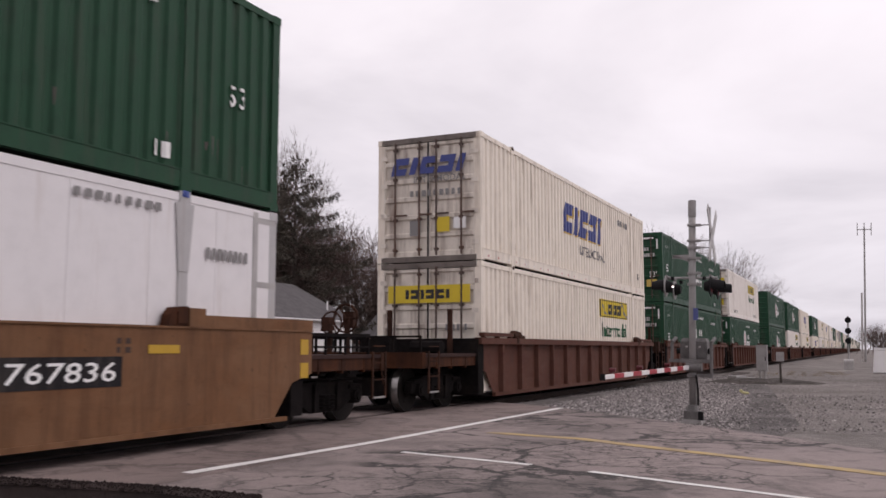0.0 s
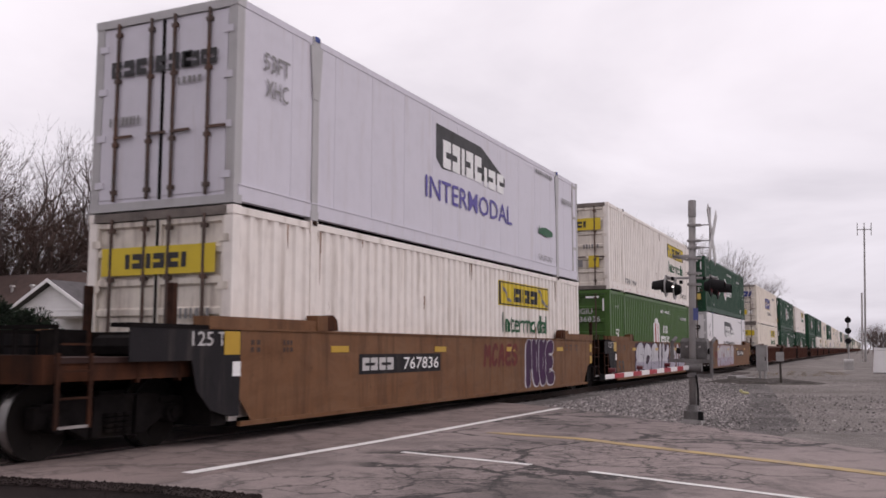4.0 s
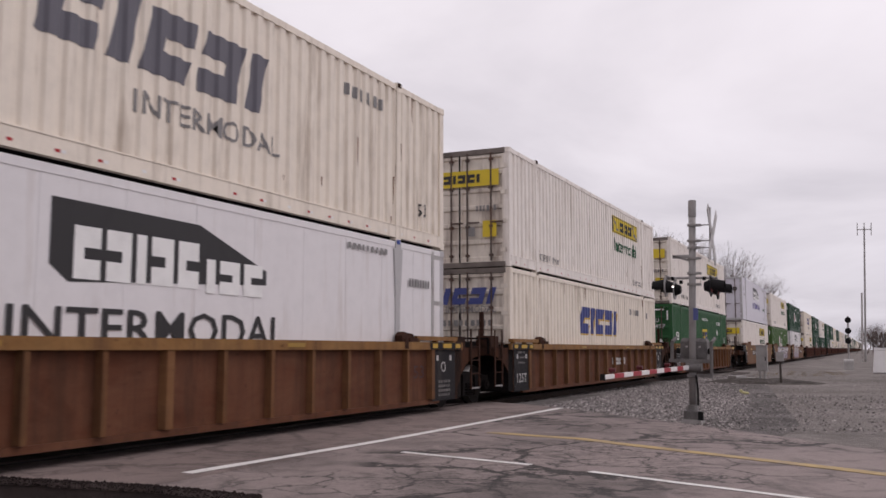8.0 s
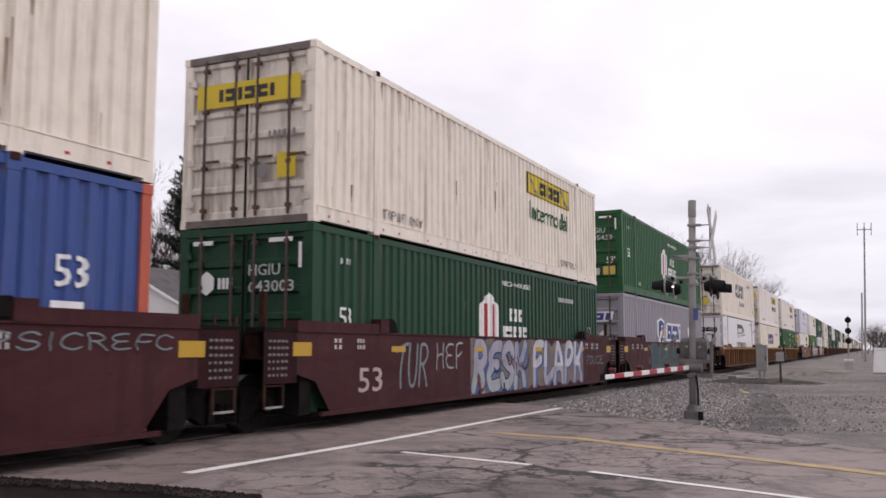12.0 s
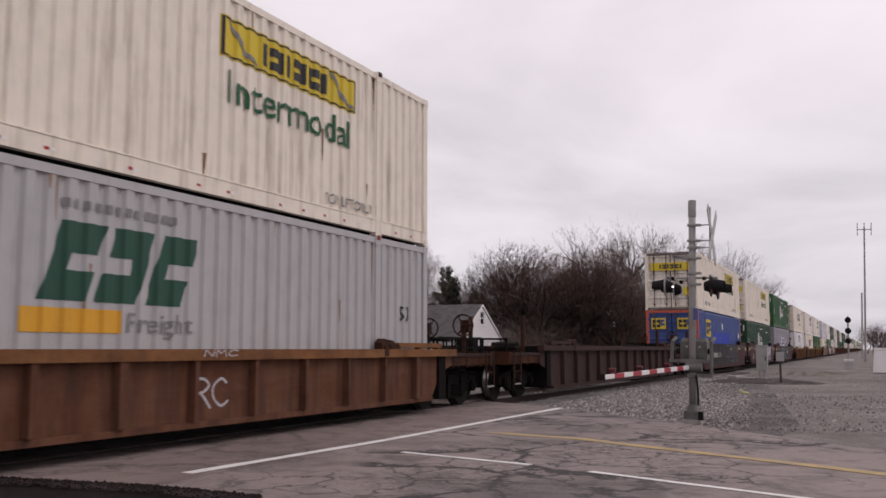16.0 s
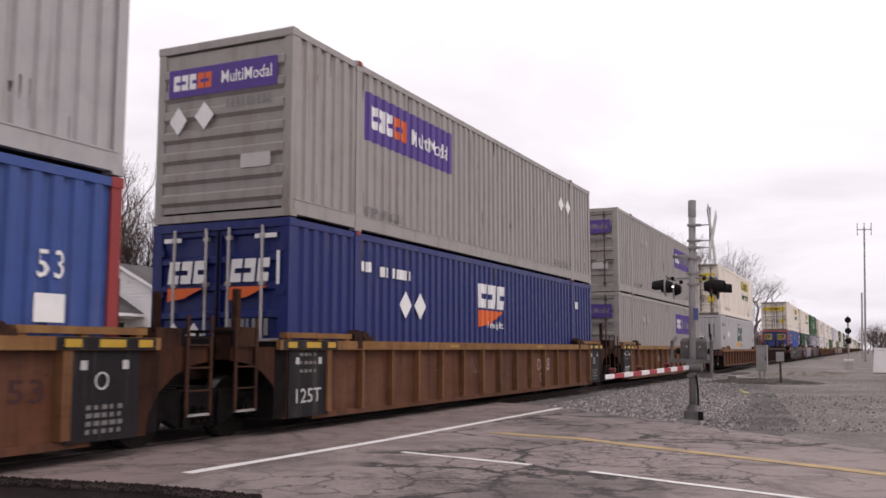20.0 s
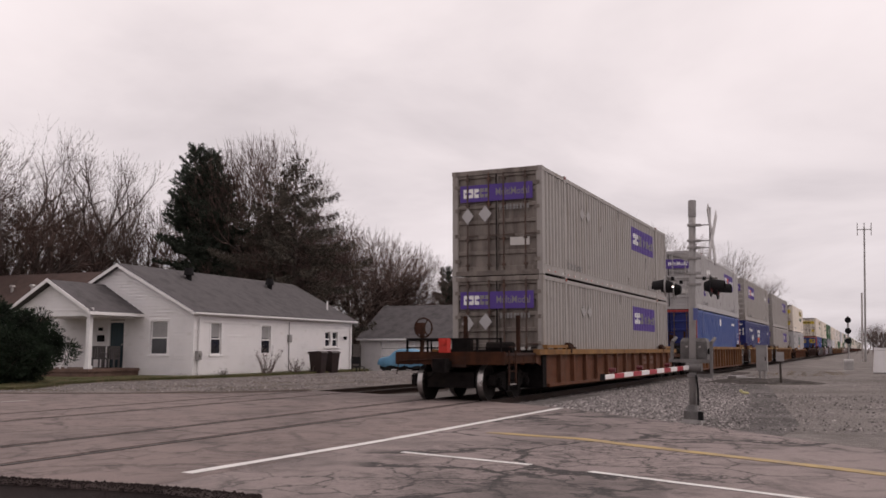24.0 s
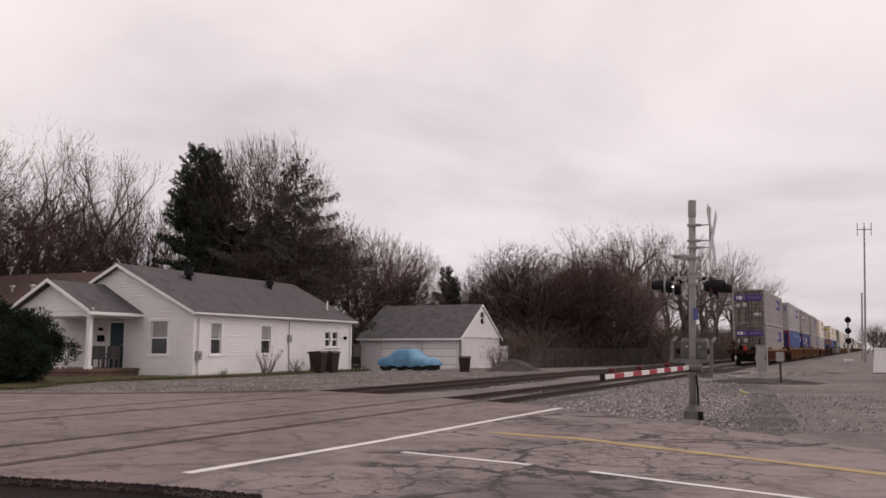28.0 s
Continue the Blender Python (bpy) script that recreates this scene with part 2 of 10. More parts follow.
def tube(bm, a, b, r0, r1=None, sides=8, caps=True):
    a, b = Vector(a), Vector(b)
    r1 = r0 if r1 is None else r1
    d = (b - a).normalized()
    u = d.orthogonal().normalized()
    w = d.cross(u)
    rings = []
    for p, r in ((a, r0), (b, r1)):
        rings.append([bm.verts.new(p + (u * math.cos(2 * math.pi * k / sides) + w * math.sin(2 * math.pi * k / sides)) * r) for k in range(sides)])
    for k in range(sides):
        bm.faces.new((rings[0][k], rings[0][(k + 1) % sides], rings[1][(k + 1) % sides], rings[1][k]))
    if caps:
        bm.faces.new(rings[0][::-1])
        bm.faces.new(rings[1])


def made(name, bm, mat, smooth=False, fix=True):
    if fix:
        bmesh.ops.recalc_face_normals(bm, faces=bm.faces)
    me = bpy.data.meshes.new(name)
    bm.to_mesh(me)
    bm.free()
    me.materials.append(mat)
    if smooth:
        me.shade_smooth()
    return me


def part(name, bm, mat, parent, label="", at=None, smooth=False):
    """Links a bmesh or a ready mesh as one mesh object under a thing or a part."""
    me = bm if isinstance(bm, bpy.types.Mesh) else made(name, bm, mat, smooth)
    ob = new(name, me)
    ob.parent = parent
    if at is not None:
        ob.matrix_basis = at
    if label:
        ob["label"] = label
    return ob


def thing(name, m, label, category, group="", kind=""):
    return_ob = new(name)
    return_ob.empty_display_size = 0.2
    return_ob.matrix_basis = m
    return tagged(return_ob, label, category, group, kind)


def solid(name, bm, mat, label, category="", kind="", m=None, smooth=False, group=""):
    ob = new(name, made(name, bm, mat, smooth))
    if m is not None:
        ob.matrix_basis = m
    return tagged(ob, label, category, group, kind)


STORE = {}


def stored(key, build, mat, smooth=False):
    """A mesh that is built once for its key and shared by the parts that look alike."""
    k = (key, mat.name)
    if k not in STORE:
        bm = bmesh.new()
        build(bm)
        STORE[k] = made(key if isinstance(key, str) else key[0], bm, mat, smooth)
    return STORE[k]
# ---- surfaces of the place ----
def ground_material(name, base, lite, dark, scale=0.25, pebble=22.0, bump=0.05, patch=None):
    m = bpy.data.materials.new(name)
    m.use_nodes = True
    nt = m.node_tree
    b = nt.nodes["Principled BSDF"]
    b.inputs["Roughness"].default_value = 0.95
    b.inputs["Specular IOR Level"].default_value = 0.15
    geo = nt.nodes.new("ShaderNodeNewGeometry")
    big = node(nt, "ShaderNodeTexNoise", Scale=scale, Detail=7.0, Roughness=0.65)
    cell = node(nt, "ShaderNodeTexVoronoi", Scale=pebble)
    grit = node(nt, "ShaderNodeTexNoise", Scale=pebble * 2.2, Detail=4.0, Roughness=0.7)
    for n in (big, cell, grit):
        nt.links.new(geo.outputs["Position"], n.inputs["Vector"])
    r = ramp(nt, [(0.3, dark), (0.5, base), (0.7, lite)])
    nt.links.new(big.outputs[0], r.inputs[0])
    r2 = ramp(nt, [(0.0, (0.62, 0.62, 0.62)), (1.0, (1.25, 1.22, 1.2))])
    nt.links.new(cell.outputs["Color"], r2.inputs[0])
    col = mix(nt, 0.75, r.outputs[0], r2.outputs[0], "MULTIPLY")
    if patch is not None:
        p = node(nt, "ShaderNodeTexNoise", Scale=0.5, Detail=6.0, Roughness=0.7)
        nt.links.new(geo.outputs["Position"], p.inputs["Vector"])
        rp = ramp(nt, [(0.5, (0, 0, 0)), (0.62, (1, 1, 1))])
        nt.links.new(p.outputs[0], rp.inputs[0])
        col = mix(nt, rp.outputs[0], col, patch)
    nt.links.new(col, b.inputs["Base Color"])
    bp = nt.nodes.new("ShaderNodeBump")
    bp.inputs["Strength"].default_value, bp.inputs["Distance"].default_value = 0.8, bump
    nt.links.new(grit.outputs[0], bp.inputs["Height"])
    nt.links.new(bp.outputs[0], b.inputs["Normal"])
    return m


def asphalt_material(name, base, cracks=1.0, mottle=0.5):
    """Old worn asphalt: grey-brown wear, dark sealed cracks at two sizes, oily patches, fine chippings."""
    m = bpy.data.materials.new(name)
    m.use_nodes = True
    nt = m.node_tree
    b = nt.nodes["Principled BSDF"]
    b.inputs["Specular IOR Level"].default_value = 0.25
    geo = nt.nodes.new("ShaderNodeNewGeometry")
    warp = node(nt, "ShaderNodeTexNoise", Scale=0.9, Detail=5.0, Roughness=0.7)
    nt.links.new(geo.outputs["Position"], warp.inputs["Vector"])
    add = nt.nodes.new("ShaderNodeMix")
    add.data_type, add.blend_type = "RGBA", "ADD"
    add.inputs[0].default_value = 1.3
    nt.links.new(geo.outputs["Position"], add.inputs[6])
    nt.links.new(warp.outputs["Color"], add.inputs[7])
    wear = node(nt, "ShaderNodeTexNoise", Scale=0.22, Detail=8.0, Roughness=0.7)
    grain = node(nt, "ShaderNodeTexNoise", Scale=55.0, Detail=3.0, Roughness=0.8)
    for n in (wear, grain):
        nt.links.new(geo.outputs["Position"], n.inputs["Vector"])
    d, l = [c * (1 - mottle) for c in base], [c * 1.22 for c in base]
    r = ramp(nt, [(0.34, d), (0.48, base), (0.68, l)])
    nt.links.new(wear.outputs[0], r.inputs[0])
    rg = ramp(nt, [(0.3, (0.74, 0.74, 0.74)), (0.7, (1.15, 1.14, 1.13))])
    nt.links.new(grain.outputs[0], rg.inputs[0])
    col = mix(nt, 1.0, r.outputs[0], rg.outputs[0], "MULTIPLY")
    stain = node(nt, "ShaderNodeTexNoise", Scale=1.6, Detail=8.0, Roughness=0.72, Distortion=0.8)
    nt.links.new(geo.outputs["Position"], stain.inputs["Vector"])
    rs = ramp(nt, [(0.50, (0, 0, 0)), (0.63, (0.8, 0.8, 0.8))])
    nt.links.new(stain.outputs[0], rs.inputs[0])
    col = mix(nt, rs.outputs[0], col, [c * 0.42 for c in base])
    for scale, width, amount in ((0.42, 0.017, 1.0), (1.3, 0.022, 0.9), (4.5, 0.036, 0.7)):
        v = nt.nodes.new("ShaderNodeTexVoronoi")
        v.feature = "DISTANCE_TO_EDGE"
        v.inputs["Scale"].default_value = scale
        nt.links.new(add.outputs[2], v.inputs["Vector"])
        k = amount * cracks
        rc = ramp(nt, [(0.0, (k, k, k)), (width * 0.6, (k, k, k)), (width * 1.5, (0, 0, 0))])
        nt.links.new(v.outputs["Distance"], rc.inputs[0])
        fade = node(nt, "ShaderNodeTexNoise", Scale=0.35 if scale < 1 else 0.3, Detail=3.0)
        nt.links.new(geo.outputs["Position"], fade.inputs["Vector"])
        rf = ramp(nt, [(0.42, (0, 0, 0)), (0.52, (1, 1, 1))] if scale < 4 else [(0.5, (0, 0, 0)), (0.6, (1, 1, 1))])
        nt.links.new(fade.outputs[0], rf.inputs[0])
        k2 = mix(nt, 1.0, rc.outputs[0], rf.outputs[0], "MULTIPLY")
        col = mix(nt, k2, col, (0.035, 0.030, 0.029))
    nt.links.new(col, b.inputs["Base Color"])
    rr = ramp(nt, [(0.3, (0.7,) * 3), (0.7, (0.9,) * 3)])
    nt.links.new(wear.outputs[0], rr.inputs[0])
    nt.links.new(rr.outputs[0], b.inputs["Roughness"])
    bp = nt.nodes.new("ShaderNodeBump")
    bp.inputs["Strength"].default_value, bp.inputs["Distance"].default_value = 0.5, 0.012
    nt.links.new(grain.outputs[0], bp.inputs["Height"])
    nt.links.new(bp.outputs[0], b.inputs["Normal"])
    return m


gravel_mat = ground_material("trackside_gravel", (0.205, 0.184, 0.174), (0.285, 0.260, 0.248), (0.12, 0.105, 0.098), 0.16, 24.0, 0.04, (0.155, 0.138, 0.129))
ballast_mat = ground_material("crushed_ballast", (0.155, 0.142, 0.138), (0.23, 0.212, 0.208), (0.085, 0.077, 0.074), 0.5, 14.0, 0.1)
# track beds: darker and browner than the spread ballast
oily_ballast = ground_material("oily_ballast", (0.080, 0.066, 0.060), (0.14, 0.122, 0.113), (0.042, 0.033, 0.030), 0.7, 14.0, 0.1)
mound_mat = ground_material("dug_soil", (0.085, 0.074, 0.068), (0.14, 0.124, 0.116), (0.04, 0.034, 0.031), 1.4, 16.0, 0.1)
dark_soil = ground_material("dark_cinders", (0.034, 0.024, 0.023), (0.052, 0.038, 0.036), (0.019, 0.014, 0.014), 0.8, 20.0, 0.08)
drive_mat = ground_material("gravel_drive", (0.205, 0.178, 0.168), (0.27, 0.24, 0.23), (0.11, 0.092, 0.085), 0.45, 12.0, 0.08, (0.13, 0.105, 0.082))
lawn_mat = ground_material("winter_lawn", (0.10, 0.095, 0.045), (0.15, 0.125, 0.065), (0.055, 0.065, 0.025), 0.5, 30.0, 0.06)
asphalt = asphalt_material("worn_asphalt", (0.240, 0.195, 0.187), 1.0, 0.64)
crossing_asphalt = asphalt_material("crossing_asphalt", (0.203, 0.158, 0.148), 0.45, 0.5)
stone_mat = material("ballast_stone", (0.27, 0.25, 0.245), 0.95, vary=0.25, scale=4.0, bump=0.01)


def tint_stones():
    """Each stone its own grey, from nearly black to pale."""
    nt = stone_mat.node_tree
    geo = nt.nodes.new("ShaderNodeNewGeometry")
    r = ramp(nt, [(0.0, (0.30, 0.28, 0.28)), (0.45, (0.85, 0.83, 0.83)), (0.85, (1.25, 1.22, 1.20)), (1.0, (1.75, 1.7, 1.66))])
    nt.links.new(geo.outputs["Random Per Island"], r.inputs[0])
    b = nt.nodes["Principled BSDF"]
    nt.links.new(mix(nt, 1.0, b.inputs["Base Color"].links[0].from_socket, r.outputs[0], "MULTIPLY"), b.inputs["Base Color"])


tint_stones()
rail_side = material("rusty_rail", (0.055, 0.036, 0.030), 0.8, vary=0.25)
rail_top = material("worn_rail_head", (0.038, 0.030, 0.028), 0.5, metal=0.3, vary=0.15)
tie_mat = material("creosoted_tie", (0.045, 0.036, 0.031), 0.9, vary=0.3, scale=5.0, random_tint=0.35)
edge_dirt = ground_material("brown_edge_dirt", (0.085, 0.062, 0.053), (0.15, 0.115, 0.10), (0.05, 0.036, 0.031), 0.9, 18.0, 0.05)
faint_line = material("worn_away_road_paint", (0.34, 0.31, 0.295), 0.75, vary=0.2, spots=(0.21, 0.17, 0.16), bump=0.0)
white_line = material("worn_white_road_paint", (0.66, 0.64, 0.62), 0.7, vary=0.1, spots=(0.30, 0.27, 0.26), bump=0.0)
yellow_line = material("worn_yellow_road_paint", (0.40, 0.285, 0.125), 0.7, vary=0.2, dirt=(0.20, 0.165, 0.15), dirt_amount=0.5, spots=(0.19, 0.16, 0.15), bump=0.0)
siding = material("white_vinyl_siding", (0.76, 0.735, 0.735), 0.5, vary=0.03, scale=1.0, dirt=(0.60, 0.57, 0.55), dirt_amount=0.2, bump=0.0)
white_trim = material("white_trim", (0.80, 0.78, 0.78), 0.45, vary=0.03, bump=0.0)
shingle = material("grey_roof_shingle", (0.092, 0.083, 0.086), 0.9, vary=0.26, scale=2.0, fine=25.0, bump=0.02)
brown_shingle = material("brown_roof_shingle", (0.085, 0.055, 0.048), 0.9, vary=0.18, scale=2.0, fine=25.0, bump=0.02)
glass = material("dark_window_glass", (0.030, 0.030, 0.034), 0.12, vary=0.1, bump=0.0, spec=0.6)
blind = material("drawn_window_blind", (0.30, 0.29, 0.29), 0.7, vary=0.08, bump=0.0)
teal_door = material("dark_teal_door_paint", (0.010, 0.032, 0.042), 0.4, vary=0.05, bump=0.0)
porch_wood = material("porch_boards", (0.16, 0.10, 0.08), 0.8, vary=0.2)
fence_wood = material("weathered_fence_wood", (0.060, 0.048, 0.042), 0.9, vary=0.25, scale=2.0, random_tint=0.3)
bark = material("bare_bark", (0.105, 0.082, 0.074), 0.95, vary=0.3, scale=3.0)
twig_mat = material("bare_twigs", (0.150, 0.112, 0.102), 0.95, vary=0.3, scale=1.0, bump=0.0)
brush_twigs = material("dark_brush_stems", (0.165, 0.124, 0.105), 0.95, vary=0.35, scale=0.4, bump=0.0)
brown_twigs = material("reddish_brown_twigs", (0.145, 0.100, 0.088), 0.95, vary=0.3, scale=0.6, bump=0.0)
needle = material("dark_pine_needles", (0.046, 0.058, 0.043), 0.9, vary=0.4, scale=1.2, bump=0.0)
spruce_needle = material("drab_spruce_needles", (0.085, 0.072, 0.058), 0.95, vary=0.4, scale=1.2, bump=0.0)
shrub_needle = material("evergreen_shrub_leaves", (0.016, 0.028, 0.015), 0.9, vary=0.4, scale=2.0, bump=0.0)
grey_steel = material("galvanised_steel", (0.31, 0.295, 0.29), 0.55, metal=0.1, vary=0.12, scale=4.0, dirt=(0.22, 0.19, 0.17), dirt_amount=0.3)
signal_black = material("signal_black", (0.014, 0.013, 0.014), 0.75, vary=0.1, bump=0.0, spec=0.12)
machine_grey = material("weathered_machine_grey", (0.15, 0.14, 0.138), 0.65, vary=0.2, scale=5.0, dirt=(0.07, 0.06, 0.055), dirt_amount=0.5, streak=True)
concrete = material("old_concrete", (0.33, 0.31, 0.30), 0.9, vary=0.15, scale=3.0)
gate_white, gate_red = plain("gate_white", (0.72, 0.70, 0.69), 0.5), plain("gate_red", (0.34, 0.025, 0.04), 0.45)
tarp = material("blue_tarpaulin", (0.115, 0.27, 0.41), 0.45, vary=0.10, scale=2.0, fine=8.0, bump=0.03)
bin_plastic = plain("dark_brown_plastic", (0.030, 0.018, 0.017), 0.45, 0.12)
tyre_mat = plain("black_rubber", (0.02, 0.02, 0.02), 0.8)


# ---- ground, road and tracks ----
LONG, WIDE, TALL = 16.154, 2.591, 2.896
HALF = WIDE / 2
NEAR_X = -HALF
FAR_X = NEAR_X - 4.95
RAILS = (NEAR_X + 0.75, NEAR_X - 0.75, FAR_X + 0.75, FAR_X - 0.75)


def smoothstep(a, b, x):
    t = max(0.0, min(1.0, (x - a) / (b - a)))
    return t * t * (3 - 2 * t)


def ground_z(x, y):
    """Level by the crossing; falls a little towards the gardens behind the far track and towards the yard."""
    z = -0.16 - 0.28 * smoothstep(-12, -24, x) * smoothstep(30, 52, y)
    z -= 0.22 * smoothstep(1.0, 3.6, x) * smoothstep(24, 40, y)
    d = math.hypot(x, y)
    return z + (0.05 * noise.noise((x * 0.15, y * 0.15, 0)) if d < 120 else 0.0)


def build_ground():
    edges = [-3000, -1200, -500, -250, -160, -110] + list(range(-90, -30, 6)) + list(range(-30, 16, 2)) + [18, 24, 32, 45, 70, 120, 250, 600, 1500, 3000]
    deep = [-3000, -1000, -300, -100, -50, -25, -12, -4] + list(range(0, 70, 2)) + [75, 82, 90, 100, 115, 135, 160, 200, 260, 400, 700, 1400, 3000]
    bm = bmesh.new()
    grid = [[bm.verts.new((x, y, ground_z(x, y))) for x in edges] for y in deep]
    for j in range(len(deep) - 1):
        for i in range(len(edges) - 1):
            bm.faces.new((grid[j][i], grid[j][i + 1], grid[j + 1][i + 1], grid[j + 1][i]))
    solid("ground", bm, gravel_mat, "grey gravelly ground along the railway", "ground", "structure", smooth=True)


build_ground()


def strip_cut(bm, xs):
    for x in xs:
        bmesh.ops.bisect_plane(bm, geom=bm.verts[:] + bm.edges[:] + bm.faces[:], plane_co=(x, 0, 0), plane_no=(1, 0, 0))


def slab(name, outline, z, thick, mat, label, groove=False, category="", kind="structure"):
    bm = bmesh.new()
    bm.faces.new([bm.verts.new((x, y, z)) for x, y in outline])
    if groove:
        strip_cut(bm, [r + d for r in RAILS for d in (-0.13, 0.09)])
        gone = [f for f in bm.faces if any(r - 0.13 < f.calc_center_median().x < r + 0.09 for r in RAILS)]
        bmesh.ops.delete(bm, geom=gone, context="FACES")
    r = bmesh.ops.extrude_face_region(bm, geom=bm.faces[:])
    bmesh.ops.translate(bm, vec=(0, 0, -thick), verts=[g for g in r["geom"] if isinstance(g, bmesh.types.BMVert)])
    return solid(name, bm, mat, label, category, kind)


# the crossing between the stop lines, the road on the near side and what goes on beyond the far track
slab("road_crossing", [(1.9, 18.35), (0.0, 19.65), (-3.3, 21.5), (-6.9, 22.8), (-8.3, 20.6), (-11.0, 19.0), (-14.0, 17.7), (-26.0, 12.5), (-26.0, 1.0), (-9.0, 2.0), (-3.0, 5.9), (0.2, 6.25), (1.9, 6.45)], 0.0, 0.12,
     crossing_asphalt, "worn grey asphalt level crossing with rail grooves", True, "road")
slab("road", [(1.9, 6.45), (3.05, 6.4), (3.6, 5.6), (4.2, 3.5), (6.0, -6.0), (40.0, -22.0), (40.0, -4.0), (14.0, 8.0), (7.45, 12.6), (6.7, 13.5), (5.15, 15.1), (3.55, 16.75), (1.9, 18.35)], -0.002, 0.12,
     asphalt, "cracked grey asphalt road with worn lines", False, "road")


def line_strip(name, pts, width, mat, z, label):
    bm = bmesh.new()
    rng = random.Random(len(pts) * 7 + int(width * 100))
    sides = []
    full = []
    for (a, b) in zip(pts, pts[1:]):
        n = max(2, int(math.dist(a, b) / 0.35))
        full += [(a[0] + (b[0] - a[0]) * k / n, a[1] + (b[1] - a[1]) * k / n) for k in range(n)]
    full.append(pts[-1])
    for k, p in enumerate(full):
        q = full[min(k + 1, len(full) - 1)]
        o = full[max(k - 1, 0)]
        d = Vector((q[0] - o[0], q[1] - o[1], 0)).normalized()
        s = Vector((-d.y, d.x, 0)) * width / 2
        w1, w2 = rng.uniform(0.82, 1.05), rng.uniform(0.82, 1.05)
        sides.append([Vector((p[0], p[1], z)) + s * w1, Vector((p[0], p[1], z)) - s * w2])
    for k in range(len(sides) - 1):
        a, b = sides[k], sides[k + 1]
        prism(bm, [a[0], a[1], b[1], b[0]], (0, 0, 0.003))
    return solid(name, bm, mat, label, "road marking", "structure")


line_strip("road_line_stop", [(1.63, 7.2), (1.82, 10.6), (1.90, 18.3)], 0.15, white_line, 0.001, "worn white stop line along the track")
line_strip("road_line_centre", [(2.66, 12.5), (4.12, 12.12), (5.59, 11.25), (6.9, 10.5), (7.8, 9.96), (12.0, 7.6)], 0.22, yellow_line, 0.001, "faded yellow centre line")
line_strip("road_line_edge", [(2.69, 9.72), (4.45, 9.22)], 0.10, white_line, 0.001, "thin white lane line")
line_strip("road_line_edge_b", [(5.16, 8.96), (6.1, 8.55), (7.25, 8.08), (9.0, 7.3)], 0.10, white_line, 0.001, "thin white lane line, worn through")
line_strip("road_line_far", [(-10.35, 12.0), (-10.32, 14.0), (-10.3, 15.6)], 0.2, faint_line, 0.001, "nearly worn away white stop line beyond the far track")
slab("dirt_edge", [(-7.0, 22.75), (-8.35, 20.55), (-11.0, 18.95), (-14.0, 17.65), (-26.0, 12.45), (-26.0, 13.0), (-14.0, 18.2), (-11.1, 19.5), (-8.9, 21.2), (-7.6, 23.2)], 0.004, 0.1, edge_dirt, "brown dirt along the asphalt's edge", category="ground")
slab("cinder_verge", [(3.1, 6.38), (1.9, 6.43), (0.2, 6.22), (-3.0, 5.85), (-9.0, 1.95), (-12.0, -4.0), (5.0, -4.0), (4.1, 3.5), (3.5, 5.6)], -0.065, 0.03, dark_soil, "dark cinders beside the crossing", category="ground")
slab("gravel_drive", [(-7.0, 22.9), (-8.4, 20.7), (-11.0, 19.1), (-14.0, 17.8), (-26.0, 12.6), (-60.0, 2.0), (-60.0, 4.9), (-24.0, 16.9), (-16.3, 20.3), (-16.9, 22.0), (-18.5, 24.2), (-19.4, 27.5), (-18.55, 31.3), (-18.2, 34.5), (-18.5, 40.0), (-18.8, 46.9), (-17.0, 54.8), (-16.0, 58.0), (-8.2, 57.0), (-8.3, 40.0)], -0.06, 0.3, drive_mat,
     "pale gravel drive before the white house", category="ground")
slab("lawn", [(-60.0, 5.0), (-24.0, 17.0), (-16.4, 20.4), (-17.0, 22.0), (-18.6, 24.2), (-19.5, 27.5), (-18.65, 31.3), (-18.3, 34.5), (-18.6, 40.0), (-18.9, 47.0), (-22.0, 50.0), (-60.0, 75.0)], 0.03, 0.4, lawn_mat, "strip of thin winter grass before the house", category="grass")


def build_ballast(name, cx, y0, y1, top=-0.17, right=1.9, left=1.7, foot=-0.55):
    bm = bmesh.new()
    rng = random.Random(5)
    ys = [y0 + k * 0.6 for k in range(int((min(y1, y0 + 45) - y0) / 0.6))] + [y0 + 46 + k * 12 for k in range(int(max(0, (y1 - y0 - 46)) / 12) + 1)]
    rows = []
    for y in ys:
        offs = [(-left - 1.4, foot), (-left, top - 0.03), (-1.0, top), (0, top - 0.01), (1.0, top), (right, top - 0.03), (right + 1.6, foot + 0.05)]
        rows.append([bm.verts.new((cx + x + rng.uniform(-0.05, 0.05), y, z + rng.uniform(-0.02, 0.02))) for x, z in offs])
    for a, b in zip(rows, rows[1:]):
        for k in range(len(a) - 1):
            bm.faces.new((a[k], a[k + 1], b[k + 1], b[k]))
    return solid(name, bm, oily_ballast, "bed of dark crushed ballast", "ballast", "structure", smooth=True)


def crossing_end(x):
    """Where the asphalt ends along the line, for a rail at x."""
    return 19.6 + (0.0 - x) * 0.5 if x > -3.3 else 21.5 + (-3.3 - x) * 0.36


build_ballast("track_bed_near", NEAR_X, 20.6, 900.0, right=2.3)
build_ballast("track_bed_far", FAR_X, 23.0, 900.0)
build_ballast("track_bed_near_behind", NEAR_X, -90.0, 5.4)
build_ballast("track_bed_far_behind", FAR_X, -90.0, 2.0)
